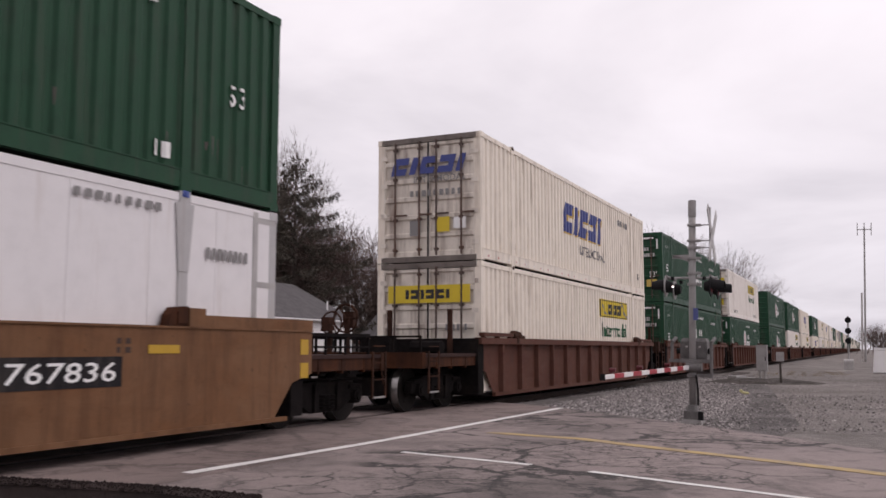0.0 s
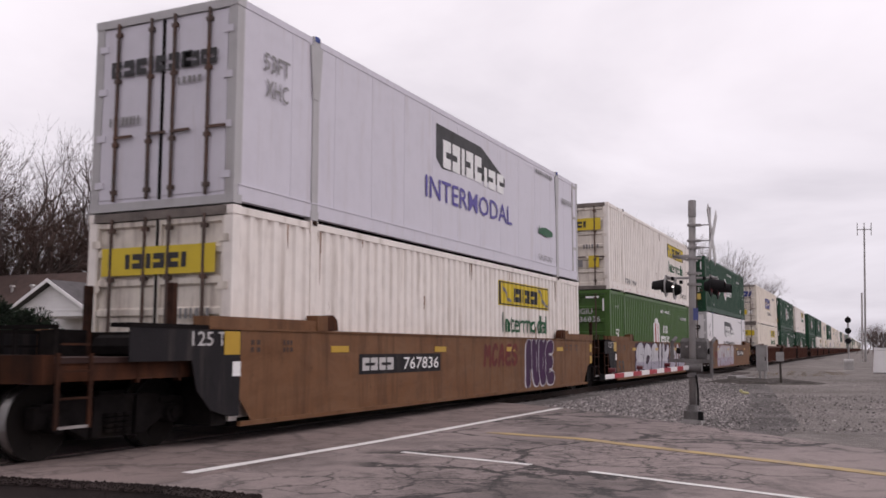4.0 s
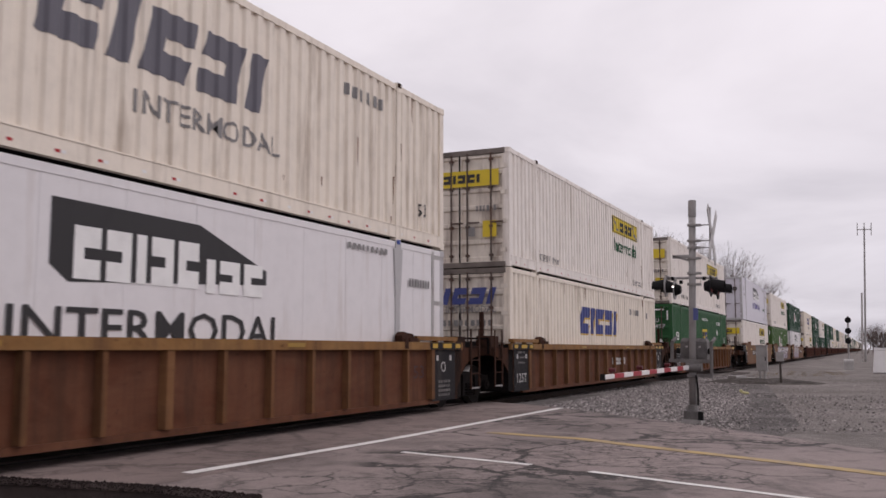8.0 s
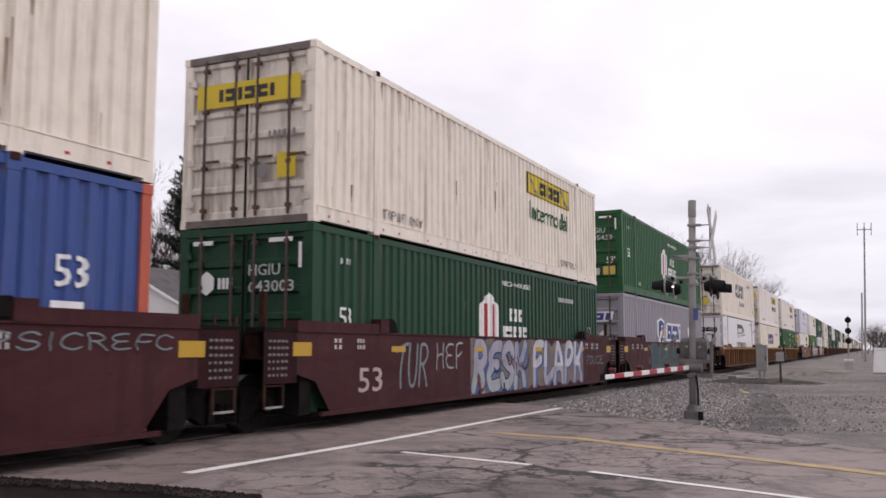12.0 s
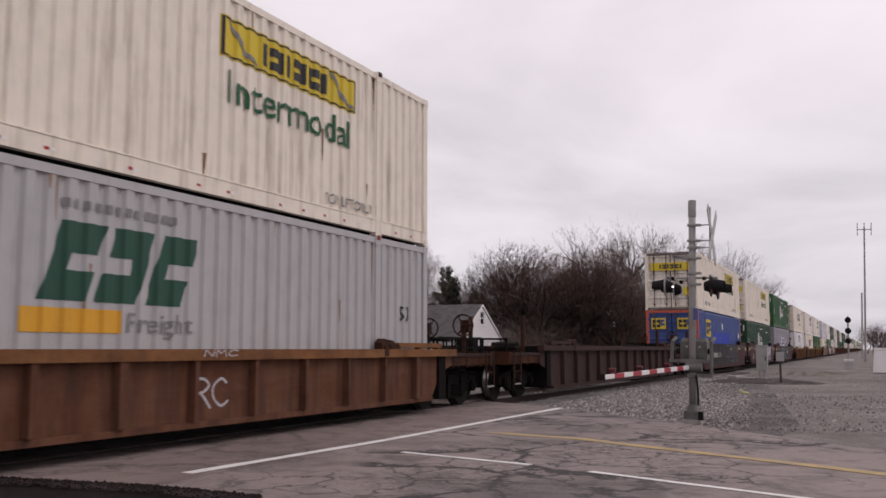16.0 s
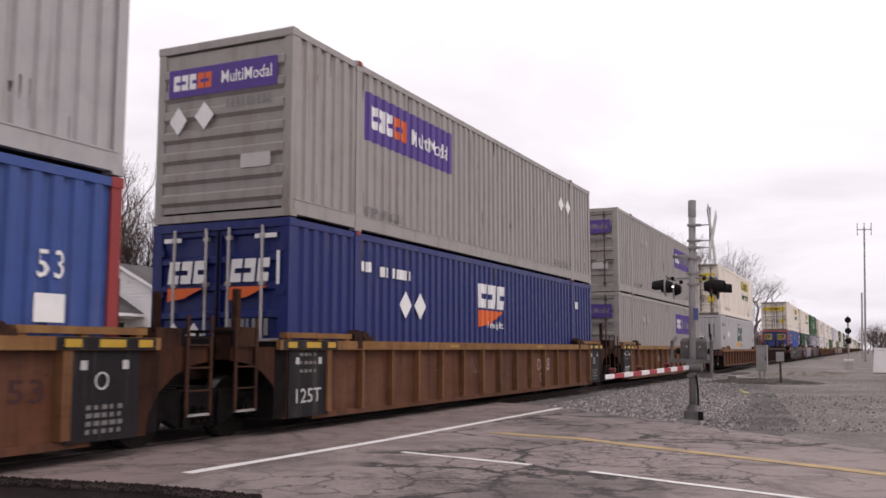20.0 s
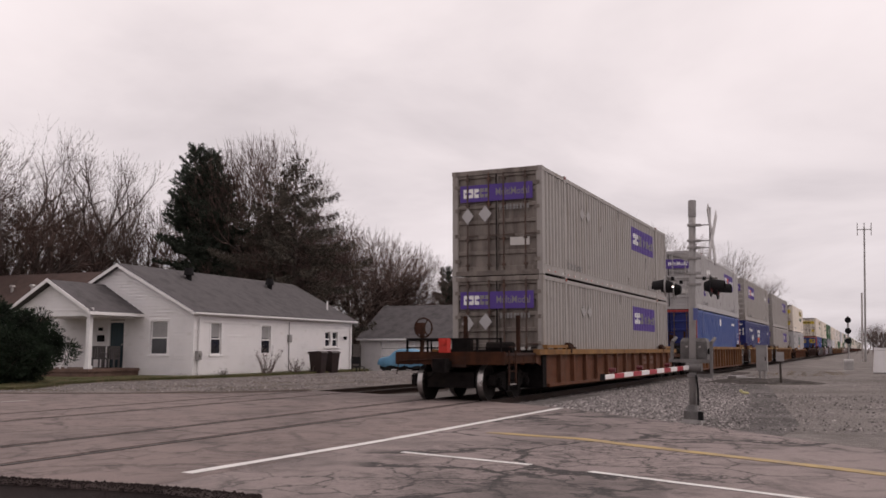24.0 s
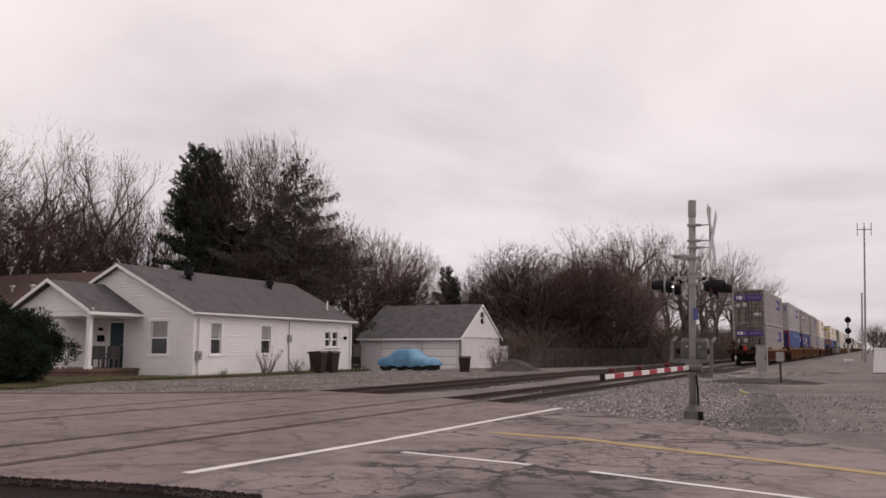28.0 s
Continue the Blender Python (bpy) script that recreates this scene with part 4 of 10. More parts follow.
# ---- the garage ----
def build_garage():
    G = thing("garage", pose(-16.5, 54.9, -0.32, 0, 0, 2.7), "white two-door garage with a grey shingle roof", "garage")
    W, D, E, R = 7.4, 7.8, 2.42, 4.6
    bm = bmesh.new()
    doors = [(W - 2.81, W - 0.39, 0.0, 2.08), (W - 5.81, W - 3.26, 0.0, 2.08)]
    line = [(0, 0), (0, E), (W, E), (W, 0)]
    for a, b, c, d in doors:
        line += [(b, 0), (b, d), (a, d), (a, 0)]
    prism(bm, [(x, 0, z) for x, z in line], (0, 0.15, 0))
    part("front_wall", bm, material("white_block_wall", (0.66, 0.63, 0.63), 0.8, vary=0.06, scale=1.5), G, at=pose(-W, 0, 0))
    for a, b, c, d in doors:
        bm = bmesh.new()
        for k in range(4):
            bx(bm, a - W + 0.02, b - W - 0.02, 0.07, 0.11, k * 0.52 + 0.01, k * 0.52 + 0.51)
            for q in range(4):
                wq = (b - a) / 4
                bx(bm, a - W + q * wq + 0.1, a - W + (q + 1) * wq - 0.08, 0.055, 0.07, k * 0.52 + 0.09, k * 0.52 + 0.43)
        part("garage_door", bm, material("grey_white_door", (0.84, 0.81, 0.81), 0.6, vary=0.05), G, "closed off-white sectional door")
    bm = bmesh.new()
    bx(bm, -0.15, 0, 0, D, 0, E - 0.1)
    part("side_wall", bm, material("white_block_wall", (0.66, 0.63, 0.63)), G)
    sl = (R - E) / (D / 2)
    bm = bmesh.new()
    boards = lap_wall(bm, D, E - 0.1, R - 0.02, [(3.6, 4.35, 3.2, 4.1)], lambda x: E - 0.12 + sl * min(x, D - x))
    wall = part("gable_wall", bm, siding, G, at=pose(0.02, 0, 0, 0, 0, 90))
    for board in boards:
        part("board", board, siding, wall)
    sash_window(G, pose(0.02, 3.6, 3.2, 0, 0, 90), 0.75, 0.9, 0)
    bm = bmesh.new()
    bx(bm, -W, -W + 0.15, 0, D, 0, E)
    prism(bm, [(-W, 0, E), (-W, D, E), (-W, D / 2, R - 0.05)], (0.15, 0, 0))
    bx(bm, -W, 0, D - 0.15, D, 0, E)
    part("rear_wall", bm, siding, G)
    # added dark solid in place of the garage's unlit inside
    bm = bmesh.new()
    bx(bm, -W + 0.2, -0.2, 0.3, D - 0.3, 0.0, E)
    prism(bm, [(-W + 0.2, 0.4, E), (-W + 0.2, D - 0.4, E), (-W + 0.2, D / 2, R - 0.3)], (W - 0.4, 0, 0))
    part("inner_lining", bm, plain("dark_room", (0.03, 0.028, 0.028), 0.9), G)
    for ye in (-0.35, D + 0.35):
        a, b, c, d = (-W - 0.1, ye, E - sl * 0.35), (0.1, ye, E - sl * 0.35), (0.1, D / 2, R), (-W - 0.1, D / 2, R)
        bm = bmesh.new()
        roof_slope(bm, a, b, c, d)
        roof = part("roof", bm, shingle, G, "grey asphalt shingles")
        shingle_rows(roof, shingle, a, b, c, d, 24)
        bm = bmesh.new()
        bx(bm, -W - 0.1, 0.1, ye - 0.03, ye + 0.03, E - sl * 0.35 - 0.12, E - sl * 0.35 + 0.0)
        part("fascia", bm, white_trim, G)
        bm = bmesh.new()
        prism(bm, [(0.1, ye, E - sl * 0.35 - 0.12), (0.1, ye, E - sl * 0.35), (0.1, D / 2, R), (0.1, D / 2, R - 0.12)], (0.03, 0, 0))
        part("bargeboard", bm, white_trim, G)
    bm = bmesh.new()
    bx(bm, -0.05, 0.35, D, D + 0.9, 0.0, 1.75)
    part("lean_to", bm, siding, G)


build_garage()


def build_neighbour():
    N = thing("house", pose(-33.5, 36.5, -0.1, 0, 0, 2.7), "neighbouring house with a brown shingle roof", "house")
    W, D, E, R = 12.0, 9.0, 3.0, 5.9
    bm = bmesh.new()
    for x0, x1, y0, y1 in ((-W, 0, 0, 0.15), (-W, 0, D - 0.15, D), (-W, -W + 0.15, 0.15, D - 0.15), (-0.15, 0, 0.15, D - 0.15)):
        bx(bm, x0, x1, y0, y1, 0, E)
    part("wall", bm, siding, N)
    for xe in (0, 1):
        bm = bmesh.new()
        x = -xe * W + (0.02 if not xe else 0.13)
        prism(bm, [(x, 0, E), (x, D, E), (x, D / 2, R - 0.05)], (-0.15, 0, 0))
        part("gable", bm, siding, N)
    for ye in (-0.5, D + 0.5):
        a, b, c, d = (-W - 0.4, ye, E - 0.25), (0.4, ye, E - 0.25), (0.4, D / 2, R), (-W - 0.4, D / 2, R)
        bm = bmesh.new()
        roof_slope(bm, a, b, c, d)
        roof = part("roof", bm, brown_shingle, N, "brown asphalt shingles")
        shingle_rows(roof, brown_shingle, a, b, c, d, 24)
        bm = bmesh.new()
        bx(bm, -W - 0.4, 0.4, ye - 0.03, ye + 0.03, E - 0.45, E - 0.25)
        part("fascia", bm, white_trim, N)
    for x in (-1.6, -3.6, -5.2):
        bm = bmesh.new()
        tube(bm, (x, 2.6, 4.2), (x, 2.6, 5.05), 0.09)
        tube(bm, (x, 2.6, 5.0), (x, 2.6, 5.12), 0.2, 0.14)
        part("roof_vent", bm, bar_steel, N)


build_neighbour()


# ---- yard things ----
def build_covered_car():
    C = thing("covered_car", pose(-17.45, 49.4, -0.24, 0, 0, -12), "parked car under a light blue cover", "car")
    secs = [(-1.92, 0.52, 0.80, 0.66), (-1.84, 0.46, 0.95, 0.78), (-1.25, 0.42, 1.02, 0.84), (-1.0, 0.42, 1.10, 0.84), (-0.72, 0.42, 1.38, 0.72), (-0.55, 0.42, 1.45, 0.66), (0.25, 0.42, 1.46, 0.66), (0.45, 0.42, 1.38, 0.70), (0.82, 0.42, 1.08, 0.82), (1.0, 0.42, 1.01, 0.84), (1.7, 0.46, 0.92, 0.80), (1.86, 0.52, 0.76, 0.68)]
    # the cover hangs from roof and wings in folds down to the sills
    rng = random.Random(4)
    bm = bmesh.new()
    rings = []
    stations = []
    for (a, b) in zip(secs, secs[1:]):
        n = max(1, round((b[0] - a[0]) / 0.09))
        stations += [[p + (q - p) * k / n for p, q in zip(a, b)] for k in range(n)]
    stations.append(list(secs[-1]))
    for x, z0, z1, w in stations:
        low = min(w + 0.06, 0.9)
        fold = 0.028 * math.sin(x * 21.0 + 1.5 * math.sin(x * 5.0)) + rng.uniform(-0.01, 0.01)
        hem = z0 + 0.05 * math.sin(x * 6.3) + rng.uniform(-0.02, 0.02)
        prof = [(-low - fold, hem), (-low - 0.02 - fold * 1.1, 0.62), (-w - fold * 0.8, z1 * 0.70 + 0.12), (-w * 0.86 - fold * 0.3, z1 - 0.07), (-w * 0.45, z1 + fold * 0.3), (0, z1 + 0.012), (w * 0.45, z1 - fold * 0.3), (w * 0.86 + fold * 0.3, z1 - 0.07), (w + fold * 0.8, z1 * 0.70 + 0.12), (low + 0.02 + fold * 1.1, 0.62), (low + fold, hem)]
        rings.append([bm.verts.new((x, y, z)) for y, z in prof])
    for a, b in zip(rings, rings[1:]):
        for k in range(len(a) - 1):
            bm.faces.new((a[k], a[k + 1], b[k + 1], b[k]))
    bm.faces.new(rings[0])
    bm.faces.new(rings[-1][::-1])
    part("cover", bm, tarp, C, "wrinkled light blue car cover", smooth=True)
    for x in (-1.2, 1.2):
        for y in (-0.72, 0.72):
            part("wheel", stored("car_wheel", lambda b: tube(b, (0, -0.1, 0.31), (0, 0.1, 0.31), 0.31, sides=20), tyre_mat), tyre_mat, C, at=pose(x, y, 0))
    bm = bmesh.new()
    bx(bm, -1.75, 1.75, -0.7, 0.7, 0.25, 0.6)
    part("underbody", bm, signal_black, C)


build_covered_car()


def build_bin(x, y, z, turn, scale=1.0):
    B = thing("wheelie_bin", pose(x, y, z, 0, 0, turn), "dark brown wheeled refuse bin with its lid shut", "bin", "refuse bins")
    s = scale
    bm = bmesh.new()
    prism(bm, [(-0.24 * s, -0.28 * s, 0.06), (0.24 * s, -0.28 * s, 0.06), (0.24 * s, 0.24 * s, 0.06), (-0.24 * s, 0.24 * s, 0.06)], (0, 0, 0.01))
    lo = [(-0.24, -0.28), (0.24, -0.28), (0.24, 0.24), (-0.24, 0.24)]
    hi = [(-0.31, -0.36), (0.31, -0.36), (0.31, 0.32), (-0.31, 0.32)]
    a = [bm.verts.new((p * s, q * s, 0.07)) for p, q in lo]
    b = [bm.verts.new((p * s, q * s, 1.0 * s)) for p, q in hi]
    for k in range(4):
        bm.faces.new((a[k], a[(k + 1) % 4], b[(k + 1) % 4], b[k]))
    bm.faces.new(b)
    part("body", bm, bin_plastic, B)
    bm = bmesh.new()
    prism(bm, [(-0.34 * s, -0.4 * s, 1.0 * s), (-0.34 * s, 0.38 * s, 1.0 * s), (-0.34 * s, 0.36 * s, 1.08 * s), (-0.34 * s, -0.2 * s, 1.12 * s), (-0.34 * s, -0.38 * s, 1.05 * s)], (0.68 * s, 0, 0))
    part("lid", bm, bin_plastic, B)
    for xx in (-0.27, 0.27):
        part("wheel", stored("bin_wheel", lambda q: tube(q, (-0.03, 0, 0.12), (0.03, 0, 0.12), 0.12, sides=14), tyre_mat), tyre_mat, B, at=pose(xx * s, 0.22 * s, 0))
    bm = bmesh.new()
    tube(bm, (-0.28 * s, 0.4 * s, 0.98 * s), (0.28 * s, 0.4 * s, 0.98 * s), 0.02)
    part("handle", bm, bin_plastic, B)


build_bin(-18.75, 41.3, -0.12, 95, 1.1)
build_bin(-18.8, 42.6, -0.12, 85, 1.1)
build_bin(-12.75, 46.9, -0.3, 20)
bm = bmesh.new()
for k in range(4):
    bx(bm, -0.28, 0.28, -0.3 + k * 0.16, -0.18 + k * 0.16, 0.3 + 0.01 * k, 0.34 + 0.01 * k)
for p in ((-0.27, -0.28), (0.25, -0.28), (-0.27, 0.25), (0.25, 0.25)):
    bx(bm, p[0], p[0] + 0.04, p[1], p[1] + 0.04, 0, 0.9 if p[1] > 0 else 0.34)
bx(bm, -0.27, 0.29, 0.26, 0.3, 0.5, 0.9)
solid("garden_chair", bm, signal_black, "black folded garden chair by the house corner", "chair", m=pose(-18.7, 45.4, -0.13, 0, 0, 60))


def build_fence(name, x0, y0, x1, y1, tall, z, label):
    F = thing(name, pose(0, 0, 0), label, "fence")
    n = int(math.hypot(x1 - x0, y1 - y0) / 0.17)
    a = math.degrees(math.atan2(y1 - y0, x1 - x0))
    rng = random.Random(n)
    board = stored(("fence_board", tall), lambda b: prism(b, [(-0.075, 0, 0), (0.075, 0, 0), (0.075, 0, tall - 0.05), (0.03, 0, tall), (-0.03, 0, tall), (-0.075, 0, tall - 0.05)], (0, 0.02, 0)), fence_wood)
    for k in range(n):
        t = k / n
        part("board", board, fence_wood, F, at=pose(x0 + (x1 - x0) * t, y0 + (y1 - y0) * t, z + rng.uniform(-0.04, 0.03), 0, rng.uniform(-0.8, 0.8), a))
    for k in range(0, n, 14):
        t = k / n
        part("post", stored(("fence_post", tall), lambda b: bx(b, -0.05, 0.05, 0.02, 0.12, -0.1, tall + 0.05), fence_wood), fence_wood, F, at=pose(x0 + (x1 - x0) * t, y0 + (y1 - y0) * t, z, 0, 0, a))


build_fence("fence", -14.4, 62.5, -9.6, 82.0, 1.75, -0.45, "weathered grey board fence along the gardens")
build_fence("fence", -20.5, 47.9, -23.7, 54.4, 1.8, -0.3, "grey board fence between house and garage")

heap_mat = ground_material("heaped_dark_gravel", (0.10, 0.088, 0.083), (0.17, 0.15, 0.145), (0.05, 0.043, 0.04), 0.9, 8.0, 0.2)
# spoil heap by the tracks
bm = bmesh.new()
rng = random.Random(9)
cent = bm.verts.new((0, 0, 0.98))
rings = []
for r, z in ((0.7, 0.82), (1.6, 0.42), (2.8, -0.05)):
    rings.append([bm.verts.new((r * 1.3 * math.cos(k * 0.349) * rng.uniform(0.9, 1.1), r * math.sin(k * 0.349) * rng.uniform(0.9, 1.1), z + rng.uniform(-0.05, 0.05))) for k in range(18)])
for k in range(18):
    bm.faces.new((cent, rings[0][k], rings[0][(k + 1) % 18]))
    for a, b in zip(rings, rings[1:]):
        bm.faces.new((a[k], b[k], b[(k + 1) % 18], a[(k + 1) % 18]))
solid("gravel_heap", bm, heap_mat, "low heap of grey gravel by the track", "gravel heap", m=pose(-11.1, 50.2, -0.24) @ Matrix.Diagonal((0.62, 0.8, 0.9, 1)), smooth=True)


# ---- crossing equipment ----
pilot_glow = bpy.data.materials.new("pilot_light")
pilot_glow.use_nodes = True
pilot_glow.node_tree.nodes["Principled BSDF"].inputs["Emission Color"].default_value = (1.0, 0.85, 0.8, 1)
pilot_glow.node_tree.nodes["Principled BSDF"].inputs["Emission Strength"].default_value = 4.0
blade_white = material("weathered_blade_white", (0.50, 0.48, 0.48), 0.6, vary=0.2, scale=9.0, dirt=(0.2, 0.18, 0.18), dirt_amount=0.6, bump=0.0)


def build_gate():
    G = thing("crossing_gate", pose(4.95, 15.95, -0.03, -0.6, 1.3, 0), "level crossing mast with flashing lights, crossbuck and lowered striped gate", "crossing gate")
    bm = bmesh.new()
    bx(bm, -0.17, 0.17, -0.17, 0.17, -0.1, 0.03)
    bx(bm, -0.15, 0.15, -0.15, 0.15, 0.03, 0.06)
    part("foundation", bm, concrete, G)
    bm = bmesh.new()
    bx(bm, -0.13, 0.13, -0.13, 0.13, 0.06, 0.2)
    tube(bm, (0, 0, 0.2), (0, 0, 0.3), 0.11, 0.075, sides=14)
    part("base_casting", bm, machine_grey, G)
    bm = bmesh.new()
    tube(bm, (0.0, 0.0, 0.28), (0.0, 0.0, 3.55), 0.060, sides=16)
    part("mast", bm, grey_steel, G, smooth=True)
    bm = bmesh.new()
    tube(bm, (0, 0, 3.5), (0, 0, 3.78), 0.068, sides=16)
    part("mast_cap", bm, grey_steel, G)
    for z in (3.35, 3.08, 2.96, 2.78, 2.52, 2.33):
        part("clamp", stored("mast_clamp", lambda b: (tube(b, (0, 0, -0.02), (0, 0, 0.02), 0.085, sides=12), bx(b, 0.07, 0.15, -0.03, 0.03, -0.02, 0.02)), grey_steel), grey_steel, G, at=pose(0, 0, z))
    bm = bmesh.new()
    bx(bm, -0.33, -0.05, -0.02, 0.02, 2.78, 2.84)
    prism(bm, [(-0.33, -0.02, 2.84), (-0.05, -0.02, 2.76), (-0.05, -0.02, 2.72), (-0.33, -0.02, 2.81)], (0, 0.04, 0))
    part("bell_bracket", bm, grey_steel, G)
    # lights: two facing each way, on a short cross frame
    bm = bmesh.new()
    tube(bm, (-0.42, 0, 2.44), (0.42, 0, 2.44), 0.022)
    for x in (-0.36, 0.36):
        tube(bm, (x, -0.42, 2.44), (x, 0.42, 2.44), 0.022)
    part("crossarm", bm, grey_steel, G)
    for s in (-1, 1):
        for y in (-0.38, 0.38):
            m = pose(s * 0.36, y, 2.27, 0, 0, 0 if s > 0 else 180)
            lamp = part("flasher", stored("flasher", lambda b: (tube(b, (-0.10, 0, 0), (0.02, 0, 0), 0.07, 0.12, sides=16), tube(b, (-0.1, 0, 0.1), (-0.1, 0, 0.16), 0.03)), signal_black), signal_black, G, at=m)
            part("background_disc", stored(("background_disc", s), lambda b: tube(b, (0.0, 0, 0), (0.015, 0, 0), 0.175, sides=24), grey_steel if s < 0 else signal_black), signal_black, lamp)

            def hood(b):
                n = 12
                for k in range(n):
                    a0, a1 = math.pi * (-0.12 + 1.24 * k / n), math.pi * (-0.12 + 1.24 * (k + 1) / n)
                    p = [(0.015, 0.125 * math.cos(a0), 0.125 * math.sin(a0)), (0.015, 0.125 * math.cos(a1), 0.125 * math.sin(a1)),
                         (0.23, 0.105 * math.cos(a1), 0.105 * math.sin(a1) - 0.015), (0.23, 0.105 * math.cos(a0), 0.105 * math.sin(a0) - 0.015)]
                    prism(b, p, (0, -0.006 * math.cos((a0 + a1) / 2), -0.006 * math.sin((a0 + a1) / 2)))
                bmesh.ops.remove_doubles(b, verts=b.verts[:], dist=0.004)
            part("hood", stored("hood", hood, signal_black), signal_black, lamp)
            part("lens", stored("lens", lambda b: tube(b, (0.015, 0, 0), (0.03, 0, 0), 0.115, 0.1, sides=20), plain("red_lens", (0.12, 0.01, 0.012), 0.2)), ink_red, lamp, "dark red lens")
    bm = bmesh.new()
    tube(bm, (-0.255, -0.435, 2.26), (-0.25, -0.42, 2.26), 0.016, sides=10)
    part("pilot_light", bm, pilot_glow, G, "small lit pilot light")
    # crossbuck on the near side of the mast
    X = part("crossbuck", (lambda b: (bx(b, 0.29, 0.31, -0.04, 0.04, 2.75, 3.65), b)[1])(bmesh.new()), grey_steel, G)
    for a in (45, -45):
        part("blade", stored("crossbuck_blade", lambda b: bx(b, 0.0, 0.012, -0.61, 0.61, -0.085, 0.085), blade_white), blade_white, X, "weathered white crossbuck blade", pose(0.32 + (0.016 if a > 0 else 0), 0, 3.17, a))
    for z in (3.35, 3.08, 2.96):
        part("stay", stored("crossbuck_stay", lambda b: tube(b, (0.07, 0, 0), (0.3, 0, 0), 0.01, sides=6), grey_steel), grey_steel, X, at=pose(0, 0, z))
    bm = bmesh.new()
    bx(bm, 0.03, 0.11, -0.1, -0.085, 1.72, 1.92)
    part("notice", bm, plain("blue_notice", (0.09, 0.11, 0.28)), G, "small blue notice")
    # gate machine
    M = part("gate_machine", (lambda b: (bx(b, -0.22, 0.22, 0.08, 0.42, 1.06, 1.36), prism(b, [(-0.22, 0.08, 1.36), (0.22, 0.08, 1.36), (0.19, 0.12, 1.42), (-0.19, 0.12, 1.42)], (0, 0.3, 0)), b)[2])(bmesh.new()), machine_grey, G, "grey gate machine housing")
    for x0, x1, z0, z1 in ((-0.205, -0.01, 1.09, 1.33), (0.01, 0.205, 1.09, 1.33)):
        bm = bmesh.new()
        bx(bm, x0, x1, 0.062, 0.08, z0, z1)
        bx(bm, x0 + 0.03, x1 - 0.03, 0.054, 0.062, z0 + 0.04, z1 - 0.04)
        cover = part("cover", bm, machine_grey, M)
        bm = bmesh.new()
        tube(bm, ((x0 + x1) / 2, 0.04, z1 - 0.06), ((x0 + x1) / 2, 0.062, z1 - 0.06), 0.02)
        part("latch", bm, bar_steel, cover)
    bm = bmesh.new()
    tube(bm, (-0.3, 0.2, 1.2), (0.3, 0.2, 1.2), 0.05)
    part("drive_shaft", bm, signal_black, M)
    bm = bmesh.new()
    bx(bm, -0.38, 0.3, -0.1, -0.04, 1.0, 1.06)
    bx(bm, -0.08, 0.33, -0.1, -0.04, 0.76, 0.82)
    part("counterweight_frame", bm, machine_grey, M)
    for x, z0 in ((-0.33, 1.03), (0.32, 0.78)):
        bm = bmesh.new()
        tube(bm, (x, -0.07, z0), (x, -0.07, 1.34), 0.03)
        tube(bm, (x, -0.07, 1.34), (x + 0.03, 0.12, 1.42), 0.03)
        part("counterweight_arm", bm, machine_grey, M)
    bm = bmesh.new()
    tube(bm, (-0.1, -0.04, 0.93), (0.16, -0.04, 0.93), 0.085, sides=14)
    part("pivot", bm, machine_grey, M)
    bm = bmesh.new()
    tube(bm, (0.1, -0.08, 0.3), (0.1, -0.08, 0.55), 0.018)
    tube(bm, (0.1, -0.08, 0.55), (0.07, -0.09, 0.8), 0.018)
    part("cable", bm, signal_black, G)
    bm = bmesh.new()
    bx(bm, 0.12, 0.2, -0.22, -0.16, 0.06, 0.2)
    part("conduit_box", bm, signal_black, G)
    # lowered arm, parallel to the track, drooping a little to its tip
    a, b = Vector((-0.06, -0.12, 0.92)), Vector((-0.24, -4.86, 0.83))
    n = 11
    d = (b - a) / n
    arm = None
    for k in range(n):
        p, q = a + d * k, a + d * (k + 1)
        h = 0.034 - 0.008 * k / n
        bm = bmesh.new()
        prism(bm, [(p.x - 0.02, p.y, p.z - h), (p.x + 0.02, p.y, p.z - h), (p.x + 0.02, p.y, p.z + h), (p.x - 0.02, p.y, p.z + h)], q - p)
        mat = gate_white if k % 2 == 0 else gate_red
        seg = part("gate_arm" if arm is None else "arm_stripe", bm, mat, G if arm is None else arm, "white and red striped arm" if arm is None else "")
        arm = arm or seg
    bm = bmesh.new()
    bx(bm, -0.27, -0.21, -4.89, -4.86, 0.79, 0.87)
    part("tip_cap", bm, signal_black, arm)
    for k, y in enumerate((-1.6, -3.2, -4.5)):
        t = (y - a.y) / (b.y - a.y)
        c = a + (b - a) * t
        part("arm_light", stored("arm_light", lambda q: (tube(q, (-0.03, 0, 0.078), (0.05, 0, 0.078), 0.028, sides=12), bx(q, -0.01, 0.01, -0.015, 0.015, 0.03, 0.06)), plain("red_arm_light", (0.09, 0.010, 0.014), 0.35)), ink_red, arm, "red gate light", pose(c.x, c.y, c.z))


build_gate()


